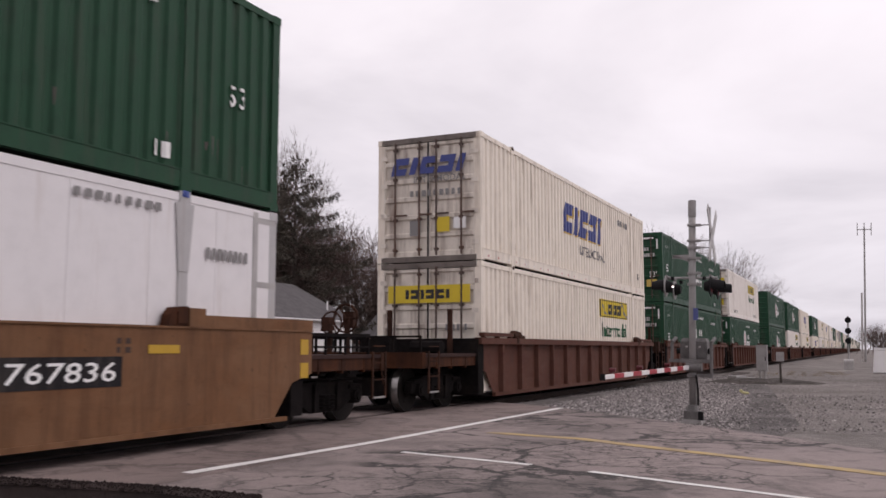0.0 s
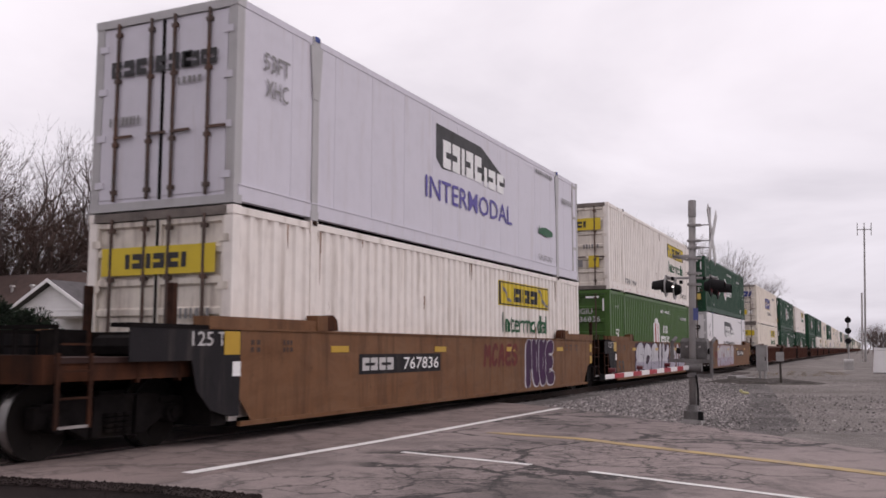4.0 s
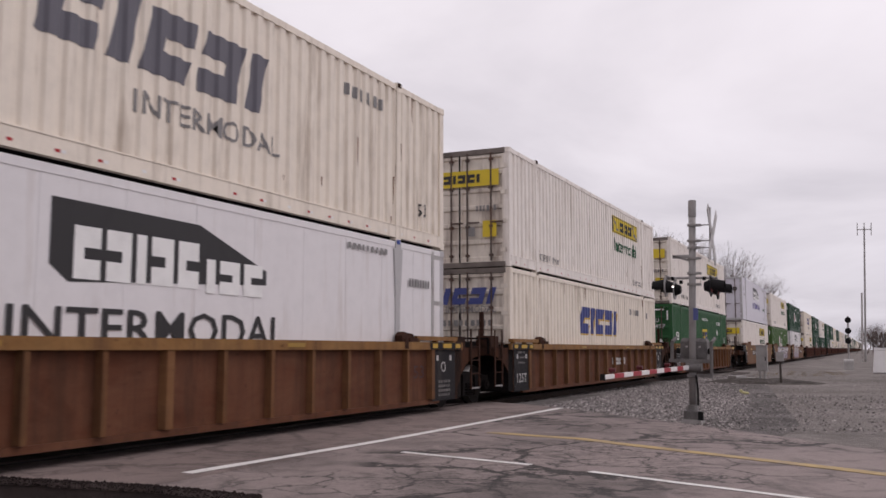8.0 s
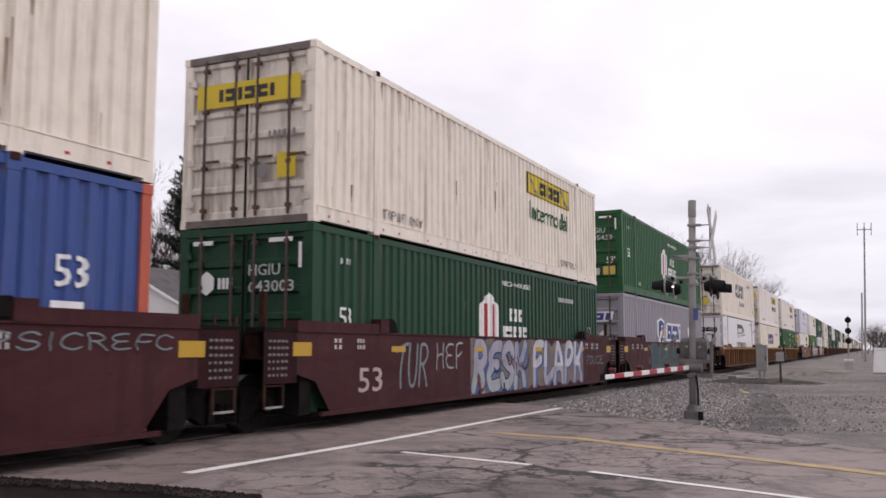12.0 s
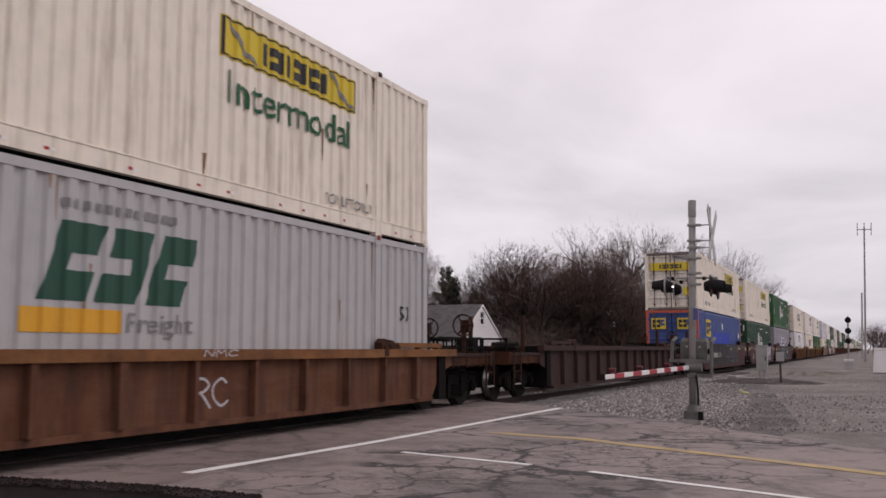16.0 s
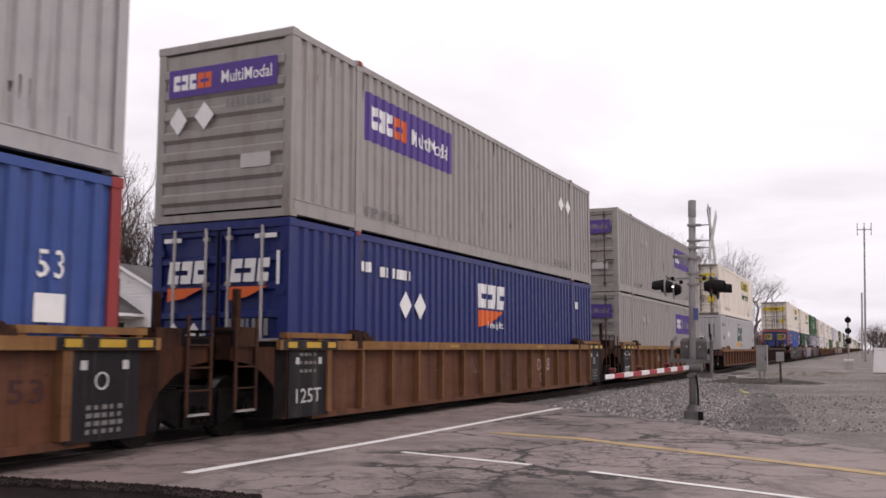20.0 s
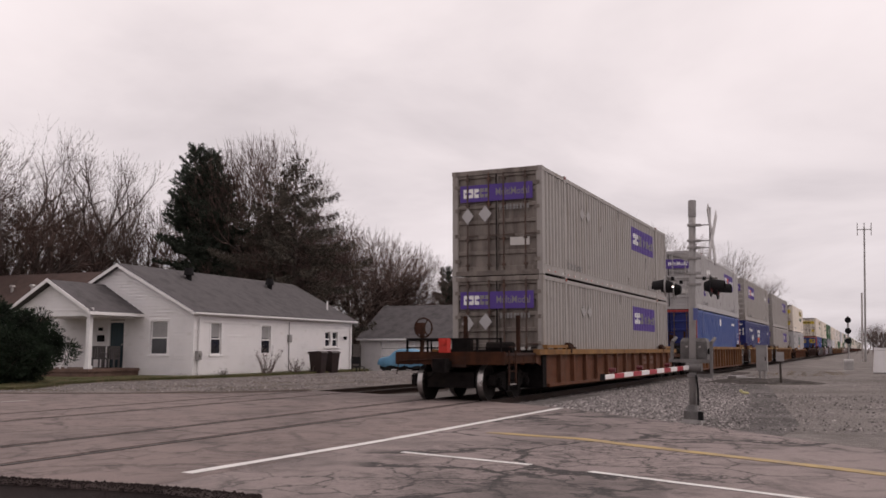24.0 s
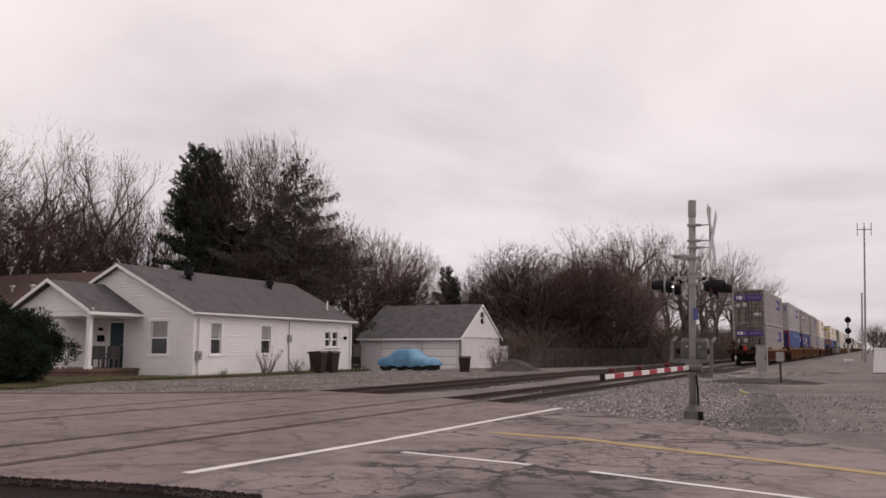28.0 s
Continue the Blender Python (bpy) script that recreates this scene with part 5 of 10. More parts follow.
def build_cabinet():
    C = thing("signal_cabinet", pose(3.84, 37.9, -0.1), "grey steel trackside cabinet on a post", "cabinet")
    bm = bmesh.new()
    bx(bm, -0.2, 0.2, -0.16, 0.16, 0.45, 1.42)
    part("body", bm, grey_steel, C)
    bm = bmesh.new()
    bx(bm, -0.18, 0.18, -0.175, -0.16, 0.5, 1.36)
    door = part("door", bm, grey_steel, C)
    bm = bmesh.new()
    bx(bm, 0.12, 0.15, -0.2, -0.175, 0.85, 1.0)
    part("handle", bm, signal_black, door)
    bm = bmesh.new()
    bx(bm, -0.22, 0.22, -0.19, 0.18, 1.42, 1.46)
    part("roof", bm, grey_steel, C)
    for x in (-0.09, 0.09):
        part("conduit", stored("cabinet_conduit", lambda b: tube(b, (0, 0, 0), (0, 0, 0.46), 0.05), bar_steel), bar_steel, C, at=pose(x, 0, 0))
    bm = bmesh.new()
    bx(bm, -0.26, 0.26, -0.22, 0.22, -0.05, 0.06)
    part("plinth", bm, concrete, C)
    bm = bmesh.new()
    mrng = random.Random(33)
    rings = [[bm.verts.new((0, 0, 0.2))]]
    for r, z in ((0.35, 0.19), (0.7, 0.13), (0.95, 0.05), (1.2, -0.06)):
        rings.append([bm.verts.new((r * 2.3 * math.cos(k * 0.2618) * mrng.uniform(0.9, 1.1), r * 1.7 * math.sin(k * 0.2618) * mrng.uniform(0.9, 1.1), z + mrng.uniform(-0.035, 0.035))) for k in range(24)])
    for k in range(24):
        bm.faces.new((rings[0][0], rings[1][k], rings[1][(k + 1) % 24]))
        for p, q in zip(rings[1:], rings[2:]):
            bm.faces.new((p[k], q[k], q[(k + 1) % 24], p[(k + 1) % 24]))
    solid("soil_mound", bm, mound_mat, "low mound of dark dug soil round the trackside cabinet", "soil mound", m=pose(4.0, 36.2, -0.1), smooth=True)
    P = thing("marker_post", pose(4.75, 35.0, -0.15), "weathered post carrying a small grey box", "post")
    bm = bmesh.new()
    bx(bm, -0.035, 0.035, -0.035, 0.035, 0, 1.0)
    part("post", bm, fence_wood, P)
    bm = bmesh.new()
    bx(bm, -0.13, 0.13, -0.1, 0.02, 0.92, 1.25)
    part("box", bm, grey_steel, P)
    R = random.Random(2)
    for k, (x, y, s) in enumerate(((3.0, 37.0, 0.28), (3.35, 37.4, 0.22), (2.75, 37.6, 0.2), (5.15, 36.2, 0.12))):
        bm = bmesh.new()
        bx(bm, -s, s, -s * 0.7, s * 0.7, 0, s * 1.1)
        solid("junction_box", bm, bar_steel, "grey cable junction box beside the track", "junction box", m=pose(x, y, -0.13, 0, 0, R.uniform(0, 60)), group="cable boxes")
    bm = bmesh.new()
    tube(bm, (0, 0, 0), (0.16, 0.05, 0.0), 0.05, 0.03)
    tube(bm, (-0.05, 0, 0.02), (0.0, 0.0, 0.08), 0.05)
    solid("litter", bm, plain("yellow_plastic", (0.5, 0.46, 0.24)), "scrap of pale yellow litter on the ballast", "litter", m=pose(4.45, 26.6, 0.0))


build_cabinet()


def build_rail_signal():
    S = thing("railway_signal", pose(6.3, 67.7, -0.2, 0, 1.2, 0), "railway colour light signal with three black heads", "signal")
    bm = bmesh.new()
    tube(bm, (0, 0, 0.2), (0, 0, 3.6), 0.06)
    part("mast", bm, grey_steel, S)
    bm = bmesh.new()
    bx(bm, -0.3, 0.3, -0.25, 0.25, 0.0, 0.5)
    tube(bm, (-0.3, 0, 0.55), (0.3, 0, 0.55), 0.2, sides=12)
    part("base", bm, bar_steel, S)
    for z in (3.35, 2.62, 1.95):
        head = part("signal_head", stored("signal_head", lambda b: tube(b, (0, -0.12, 0), (0, -0.06, 0), 0.20, sides=20), signal_black), signal_black, S, at=pose(0, 0, z))
        part("hood", stored("signal_hood", lambda b: tube(b, (0, -0.30, 0.02), (0, -0.12, 0.02), 0.11, sides=14), signal_black), signal_black, head)
    T = thing("radio_mast", pose(7.0, 126.4, -0.4, -0.8, 2.0, 0), "tall thin radio mast with antennas at its top", "mast")
    bm = bmesh.new()
    tube(bm, (0, 0, 0), (0, 0, 17.0), 0.13, 0.09)
    part("pole", bm, grey_steel, T)
    bm = bmesh.new()
    tube(bm, (-0.35, -0.4, 0), (-0.35, -0.4, 8.6), 0.11)
    part("lower_pole", bm, bar_steel, T)
    bm = bmesh.new()
    bx(bm, -0.85, 0.85, -0.05, 0.05, 16.6, 16.7)
    part("antenna_arm", bm, grey_steel, T)
    for x in (-0.8, 0.0, 0.8):
        part("antenna", stored("antenna", lambda b: tube(b, (0, 0, 15.9), (0, 0, 17.5), 0.05), grey_steel), grey_steel, T, at=pose(x, 0, 0))
    W = thing("concrete_block", pose(8.75, 66.5, -0.3), "white-painted concrete barrier block in the yard", "barrier")
    bm = bmesh.new()
    prism(bm, [(-1.0, -0.5, 0), (1.2, -0.5, 0), (1.2, -0.5, 1.45), (-0.85, -0.5, 1.6)], (0, 1.0, 0))
    part("block", bm, white_trim, W)
    bm = bmesh.new()
    bx(bm, -0.8, 0.9, -0.515, -0.5, 1.42, 1.44)
    part("rim", bm, concrete, W)
    bm = bmesh.new()
    bx(bm, 0, 1.3, 0, 0.12, 0, 0.004)
    line = solid("road_line_yard", bm, white_line, "short white line in the yard", "road marking", "structure", pose(7.3, 22.5, -0.041))
    line.matrix_basis = pose(8.35, 21.8, -0.041)


build_rail_signal()


# ---- trees and shrubs ----
def limb(V, F, a, b, r0, r1, sides):
    d = b - a
    if d.length < 1e-4:
        return
    d.normalize()
    u = d.orthogonal().normalized()
    w = d.cross(u)
    k = len(V)
    for p, r in ((a, r0), (b, r1)):
        for q in range(sides):
            t = 2 * math.pi * q / sides
            V.append(p + (u * math.cos(t) + w * math.sin(t)) * r)
    for q in range(sides):
        F.append((k + q, k + (q + 1) % sides, k + sides + (q + 1) % sides, k + sides + q))


def ribbon(V, F, a, b, r):
    """A twig too fine to be a tube: a tapered sliver."""
    d = b - a
    side = Vector((d.y - d.z * 0.3, -d.x + d.z * 0.4, d.x * 0.3))
    if side.length < 1e-5:
        return
    side = side.normalized() * r
    k = len(V)
    V += [a - side, a + side, b]
    F.append((k, k + 1, k + 2))


def from_lists(name, VF, mat):
    me = bpy.data.meshes.new(name)
    me.from_pydata([tuple(v) for v in VF[0]], [], VF[1])
    me.materials.append(mat)
    return me


TALL_TREE = dict(levels=6, trunk=0.30, fork=(2, 3), spread=(0.25, 0.60), ratio=(0.70, 0.92), side=1.3, bend=0.24, up=0.05)
ROUND_TREE = dict(levels=6, trunk=0.16, fork=(3, 4), spread=(0.28, 0.62), ratio=(0.68, 0.86), side=1.5, bend=0.20, up=0.03)
THIN_TREE = dict(levels=6, trunk=0.42, fork=(2, 3), spread=(0.22, 0.50), ratio=(0.62, 0.84), side=1.2, bend=0.20, up=0.08)


def fork_tree(rng, wood, twigs, a, d, length, r, level, spec):
    """A limb of bent pieces that forks at its end and carries side shoots."""
    pieces = 3 if level < 4 else 2
    pts, dirs = [a], []
    for k in range(pieces):
        b = spec["bend"]
        d = (d + Vector((rng.uniform(-b, b), rng.uniform(-b, b), rng.uniform(-b, b) + spec["up"]))).normalized()
        dirs.append(d)
        pts.append(pts[-1] + d * length / pieces)
    tip = r * (0.74 if level < 3 else 0.64)
    V, F = twigs if level >= 4 else wood
    for k in range(pieces):
        r0, r1 = r + (tip - r) * k / pieces, r + (tip - r) * (k + 1) / pieces
        if level >= 5:
            ribbon(V, F, pts[k], pts[k + 1], max(r0, 0.0075))
        else:
            limb(V, F, pts[k], pts[k + 1], r0, r1, 7 if level == 0 else (5 if level < 3 else 3))
    if level == spec["levels"]:
        return
    shoots = [(pts[-1], d, rng.uniform(*spec["spread"]), rng.uniform(*spec["ratio"]), 0.74) for _ in range(rng.randint(*spec["fork"]))]
    if level > 0:
        for _ in range(int(spec["side"] + rng.random() + (level > 3))):
            i = rng.randrange(pieces)
            shoots.append((pts[i].lerp(pts[i + 1], rng.random()), dirs[i], rng.uniform(0.5, 1.05), rng.uniform(0.45, 0.80), 0.48))
    turn = rng.uniform(0, 6.283)
    for k, (p, o, ang, ratio, thick) in enumerate(shoots):
        side = o.orthogonal().normalized()
        side.rotate(Matrix.Rotation(turn + k * 2.4 + rng.uniform(-0.5, 0.5), 3, o))
        nd = (o * math.cos(ang) + side * math.sin(ang)).normalized()
        base = length if level else length * 0.30 / spec["trunk"] * 0.9
        fork_tree(rng, wood, twigs, p, nd, base * ratio, max(0.0075, tip * thick), level + 1, spec)


def bare_tree_meshes(seed, spec, height, radius, twig=None):
    rng = random.Random(seed)
    wood, twigs = ([], []), ([], [])
    fork_tree(rng, wood, twigs, Vector((0, 0, -0.2)), Vector((0, 0, 1)), height * spec["trunk"], radius, 0, spec)
    return from_lists("trunk", wood, bark), from_lists("crown", twigs, twig or twig_mat)


KINDS = [bare_tree_meshes(3, TALL_TREE, 9.0, 0.34), bare_tree_meshes(11, TALL_TREE, 10.0, 0.36), bare_tree_meshes(23, ROUND_TREE, 7.5, 0.26, brown_twigs),
         bare_tree_meshes(31, THIN_TREE, 10.0, 0.20), bare_tree_meshes(47, ROUND_TREE, 8.0, 0.26, brown_twigs), bare_tree_meshes(53, THIN_TREE, 9.0, 0.18)]
REACH = [max(v.co.z for v in k[1].vertices) for k in KINDS]


def bare_tree(kind, x, y, top, label="bare deciduous tree in winter", turn=0.0, wide=1.0, base=None):
    """A leafless tree whose highest twig is at the height top."""
    z = ground_z(x, y) - 0.05 if base is None else base
    s = (top - z) / REACH[kind]
    T = new("tree")
    T.empty_display_size = 0.2
    T.matrix_basis = pose(x, y, z, 0, 0, turn) @ Matrix.Diagonal((s * wide, s * wide, s, 1))
    tagged(T, label, "tree", "bare trees")
    part("trunk", KINDS[kind][0], bark, T)
    part("crown", KINDS[kind][1], twig_mat, T)


# behind the house
for kind, x, y, top, turn, wide in (
        (0, -44.4, 43.6, 17.4, 20, 0.9), (1, -46.0, 47.9, 16.2, 140, 1.0), (2, -44.2, 40.7, 15.4, 60, 1.1), (4, -49.7, 49.8, 13.6, 50, 1.2), (3, -42.3, 48.9, 16.5, 80, 0.9), (1, -49.3, 53.2, 16.2, 200, 1.0),
        (3, -41.2, 52.8, 15.3, 300, 0.7), (5, -45.9, 56.6, 14.4, 30, 0.9), (4, -45.4, 59.8, 13.0, 100, 1.2), (4, -34.8, 58.1, 18.3, 120, 0.72), (5, -38.5, 60.3, 16.6, 40, 0.9),
        (2, -53.0, 47.0, 14.5, 310, 1.2)):
    bare_tree(kind, x, y, top, turn=turn, wide=wide)
for kind, x, y, top, turn, wide in (
        (2, -36.1, 64.5, 14.4, 230, 1.1), (4, -32.6, 54.0, 10.3, 170, 1.1), (2, -32.0, 62.4, 11.8, 60, 1.2), (4, -31.7, 67.3, 12.3, 260, 1.1), (0, -32.4, 69.7, 11.6, 160, 0.8), (5, -33.0, 74.0, 11.0, 190, 0.9),
        (2, -30.9, 74.6, 9.0, 75, 1.1), (4, -31.3, 78.9, 7.6, 20, 1.0), (5, -30.8, 85.6, 8.4, 250, 1.0), (2, -29.5, 88.3, 8.6, 10, 1.1), (3, -28.0, 90.1, 9.0, 95, 1.0), (4, -35.0, 60.0, 12.0, 330, 1.1)):
    bare_tree(kind, x, y, top, "bare reddish-brown tree behind the house", turn=turn, wide=wide)


# the round tree, and the wood along the far track, higher as it goes
def wood_height(y):
    return float(np.interp(y, (62, 80, 84, 100, 130, 180, 330), (10.3, 11.4, 14.6, 16.4, 18.0, 19.0, 20.0)))


def plant_wood():
    rng = random.Random(404)
    bare_tree(2, -17.2, 72.0, 10.6, "broad round bare tree beside the fence", turn=0, wide=1.25)
    bare_tree(4, -15.0, 76.0, 10.3, "broad round bare tree beside the fence", turn=140, wide=1.2)
    for k in range(66):
        row = k % 3
        y = (70.0, 72.0, 78.0)[row] * (1.048 + 0.01 * row) ** (k // 3) + rng.uniform(-1.5, 1.5)
        x = (-11.6, -15.8, -20.5 + 1.8 * (y < 90))[row] + rng.uniform(-0.8, 0.8)
        if y > 170 or (row == 0 and y < 74) or (y > 105 and (row == 2 or k % 2)):
            continue
        top = wood_height(y) - rng.random() ** 1.1 * 4.0 - (1.2 if row == 0 else 0.0)
        kind = rng.choice((2, 4, 5)) if y < 80 else rng.choice((0, 1, 3, 5))
        bare_tree(kind, x, y, top, "bare tree in the wood beside the railway", turn=rng.uniform(0, 360), wide=rng.uniform(1.0, 1.3))


plant_wood()


def spray_mesh(rng, count, place, size, mat, name):
    """Needle or leaf sprays: small bent blades set by place(rng) -> point, outward direction."""
    V, F = [], []
    for _ in range(count):
        p, d = place(rng)
        side = d.orthogonal().normalized()
        side.rotate(Matrix.Rotation(rng.uniform(0, 6.283), 3, d))
        ln, w = size * rng.uniform(0.6, 1.3), size * rng.uniform(0.07, 0.15)
        k = len(V)
        V += [p - side * w, p + side * w, p + d * ln * 0.6 + side * w * 0.9, p + d * ln, p + d * ln * 0.55 - side * w * 0.9]
        F += [(k, k + 1, k + 2), (k, k + 2, k + 4), (k + 2, k + 3, k + 4)]
    me = bpy.data.meshes.new(name)
    me.from_pydata([tuple(v) for v in V], [], F)
    me.materials.append(mat)
    return me


def conifer(name, x, y, top, seed, label, mat, leaders, boughs, reach, slope, sag, branchlet, droop, sprays, blade, low):
    """A conifer: leaders (side step, share of the height), boughs that sag and lift at their tips, hung with needled branchlets.
    reach(t) is a bough's length at the share t of the height."""
    z0 = ground_z(x, y)
    h = top - z0
    rng = random.Random(seed)
    T = thing(name, pose(x, y, z0), label, "tree")
    wood = ([], [])
    rows = []
    for n, (off, share) in enumerate(leaders):
        fork = 0.45 * h if n else -0.2
        steps = 6
        at = lambda z: Vector((off * min(1.0, max(0.0, (z / h - 0.45) / 0.3)), 0.3 * off, z))
        for k in range(steps):
            za, zb = fork + (h * share - fork) * k / steps, fork + (h * share - fork) * (k + 1) / steps
            limb(wood[0], wood[1], at(za), at(zb), max(0.02, 0.27 * (1 - za / h)), max(0.012, 0.27 * (1 - zb / h)), 6)
        count = int(boughs * (1.0 if n == 0 else 0.35))
        for k in range(count):
            t = (low if n == 0 else 0.60) + ((share - 0.01) - (low if n == 0 else 0.60)) * (k + rng.random() * 0.8) / count
            a = k * 2.399 + rng.uniform(-0.5, 0.5)
            ln = reach(t / share) * rng.uniform(0.55, 1.15) * (1.0 if n == 0 else 0.8)
            p = at(h * t)
            s, g = slope(t / share) + rng.uniform(-0.12, 0.12), sag * rng.uniform(0.7, 1.3)
            rows.append((p.x, p.y, p.z, math.cos(a), math.sin(a), ln, s, g))
            prev = p
            for q in (0.25, 0.5, 0.75, 1.0):
                e = p + Vector((math.cos(a) * ln * q, math.sin(a) * ln * q, ln * (s * q - g * q * q + 0.8 * g * q ** 4)))
                limb(wood[0], wood[1], prev, e, 0.045 * (1.1 - q), 0.045 * (0.95 - q * 0.85), 3)
                prev = e
    part("trunk", from_lists("trunk", wood, bark), bark, T)
    R = np.array(rows)
    g = np.random.default_rng(seed)
    pick = g.choice(len(R), sprays, p=R[:, 5] / R[:, 5].sum())
    B = R[pick]
    slots = np.maximum(5, (B[:, 5] * 5).astype(int))
    cell = g.integers(0, slots)
    q = np.clip((cell + 0.5 + g.uniform(-0.12, 0.12, sprays)) / slots * 0.86 + 0.16, 0, 1)
    sign = np.where((cell + pick) % 2 == 0, 1.0, -1.0) * np.where(g.random(sprays) < 0.25, -1.0, 1.0)
    u = g.random(sprays) ** 0.8
    ln = branchlet * (1.15 - 0.75 * q) * (0.7 + 0.6 * ((cell * 7 + pick * 3) % 10) / 10) * np.minimum(1.0, B[:, 5] / 1.5)
    out = np.column_stack([B[:, 3], B[:, 4], np.zeros(sprays)])
    lat = np.column_stack([-B[:, 4], B[:, 3], np.zeros(sprays)]) * sign[:, None]
    base = B[:, :3] + out * (B[:, 5] * q)[:, None]
    base[:, 2] += B[:, 5] * (B[:, 6] * q - B[:, 7] * q ** 2 + 0.8 * B[:, 7] * q ** 4)
    P = base + (lat * 0.75 + out * 0.55) * (ln * u)[:, None]
    P[:, 2] -= droop * ln * u ** 1.6
    P += g.normal(0, blade * 0.22, P.shape)
    D = lat * g.uniform(0.0, 1.0, sprays)[:, None] + out * 0.7 + g.normal(0, 0.45, P.shape)
    D[:, 2] += -droop * 0.6 * u + g.uniform(-0.3, 0.3, sprays)
    D /= np.linalg.norm(D, axis=1)[:, None]
    S = np.cross(D, g.normal(0, 1, P.shape))
    S /= np.linalg.norm(S, axis=1)[:, None] + 1e-6
    ln2, w = blade * g.uniform(0.6, 1.4, sprays)[:, None], blade * 0.16
    V = np.stack([P, P + D * ln2 * 0.5 + S * w, P + D * ln2, P + D * ln2 * 0.5 - S * w], axis=1).reshape(-1, 3)
    me = bpy.data.meshes.new("crown")
    me.from_pydata(V, [], np.arange(len(V)).reshape(-1, 4))
    me.materials.append(mat)
    part("crown", me, mat, T, "dark needles on its boughs")


conifer("pine", -35.4, 52.5, 15.8, 8, "tall feathery dark green pine with two leaders", needle, ((0.0, 0.97), (-1.1, 1.0)), 230,
        lambda t: 5.7 * min(1.0, (t + 0.3) / 0.5) * max(0.0, 1.0 - t) ** 0.8 + 0.15, lambda t: 0.05 + 0.45 * t + 14 * max(0.0, t - 0.88), 0.05, 1.05, -0.55, 150000, 0.19, 0.12)
conifer("spruce", -27.6, 52.0, 13.7, 5, "tall spruce with drooping boughs and gaps between them", spruce_needle, ((0.0, 1.0),), 74,
        lambda t: min(5.3, 11.5 * max(0.0, 1.0 - t) ** 0.82) + 0.1, lambda t: 0.0 + 0.5 * t * t + 12 * max(0.0, t - 0.88), 0.36, 0.66, 0.95, 84000, 0.15, 0.22)
conifer("spruce", -31.4, 54.5, 10.8, 15, "lower spruce behind the house", spruce_needle, ((0.0, 1.0),), 70,
        lambda t: min(3.4, 5.6 * max(0.0, 1.0 - t) ** 0.7) + 0.15, lambda t: 0.05 + 0.6 * t, 0.28, 0.7, 0.6, 36000, 0.20, 0.2)
conifer("cedar", -29.9, 81.7, 8.9, 18, "small dark cedar behind the garage", needle, ((0.0, 1.0), (0.8, 0.9)), 70,
        lambda t: 2.0 * max(0.0, 1.0 - t) ** 0.7 + 0.1, lambda t: 0.5 + 0.8 * t + 12 * max(0.0, t - 0.85), 0.1, 0.5, -0.2, 30000, 0.20, 0.1)


def build_shrub(x, y, z, rx, ry, rz, label):
    rng = random.Random(int(x * 10))
    S = thing("evergreen_shrub", pose(x, y, z), label, "shrub")
    wood = ([], [])
    clumps = []
    for k in range(170):
        d = Vector((rng.gauss(0, 1), rng.gauss(0, 1), abs(rng.gauss(0.35, 0.8)))).normalized()
        f = rng.uniform(0.25, 1.0)
        # narrow at the foot, spreading outwards at two thirds of its height
        up = d.z * f
        flare = 0.42 + 0.95 * min(1.0, up / 0.45) if up < 0.45 else 1.37 - 0.9 * (up - 0.45)
        c = Vector((d.x * rx * f * flare, d.y * ry * f * flare, 0.2 + up * rz))
        clumps.append((c, rng.uniform(0.34, 0.58)))
        limb(wood[0], wood[1], Vector((0, 0, 0)), c, 0.03, 0.008, 3)

    def place(r):
        c, s = clumps[int(r.random() * len(clumps))]
        d = Vector((r.gauss(0, 1), r.gauss(0, 1), r.gauss(0.1, 0.9))).normalized()
        return c + d * s * r.uniform(0.3, 1.0), (d + Vector((d.x * 0.5, d.y * 0.5, 0.2))).normalized()
    part("stems", from_lists("stems", wood, bark), bark, S)
    part("foliage", spray_mesh(rng, 150000, place, 0.12, shrub_needle, "foliage"), shrub_needle, S)


build_shrub(-20.3, 22.7, -0.1, 2.5, 2.0, 2.6, "broad dark evergreen shrub before the porch")


def twig_shrub(x, y, z, tall, wide, seed, label, mat, count=26):
    rng = random.Random(seed)
    VF = ([], [])
    for k in range(count):
        a, lean = rng.uniform(0, 6.283), rng.uniform(0.1, 0.75) * wide / tall
        p = Vector((rng.uniform(-0.1, 0.1) * wide, rng.uniform(-0.1, 0.1) * wide, -0.05))
        d = Vector((math.cos(a) * lean, math.sin(a) * lean, 1)).normalized()
        ln = tall * rng.uniform(0.55, 1.0)
        for j in range(4):
            q = p + (d + Vector((rng.uniform(-0.2, 0.2), rng.uniform(-0.2, 0.2), 0))).normalized() * ln / 4
            limb(VF[0], VF[1], p, q, 0.016 * (1 - j / 5), 0.016 * (1 - (j + 1) / 5), 3)
            for _ in range(3):
                e = q + Vector((rng.uniform(-1, 1), rng.uniform(-1, 1), rng.uniform(0.2, 1.0))) * ln * 0.14
                limb(VF[0], VF[1], q, e, 0.007, 0.003, 3)
            p = q
    tagged(new("bare_shrub", from_lists("bare_shrub", VF, mat)), label, "shrub", "bare shrubs").matrix_basis = pose(x, y, z)


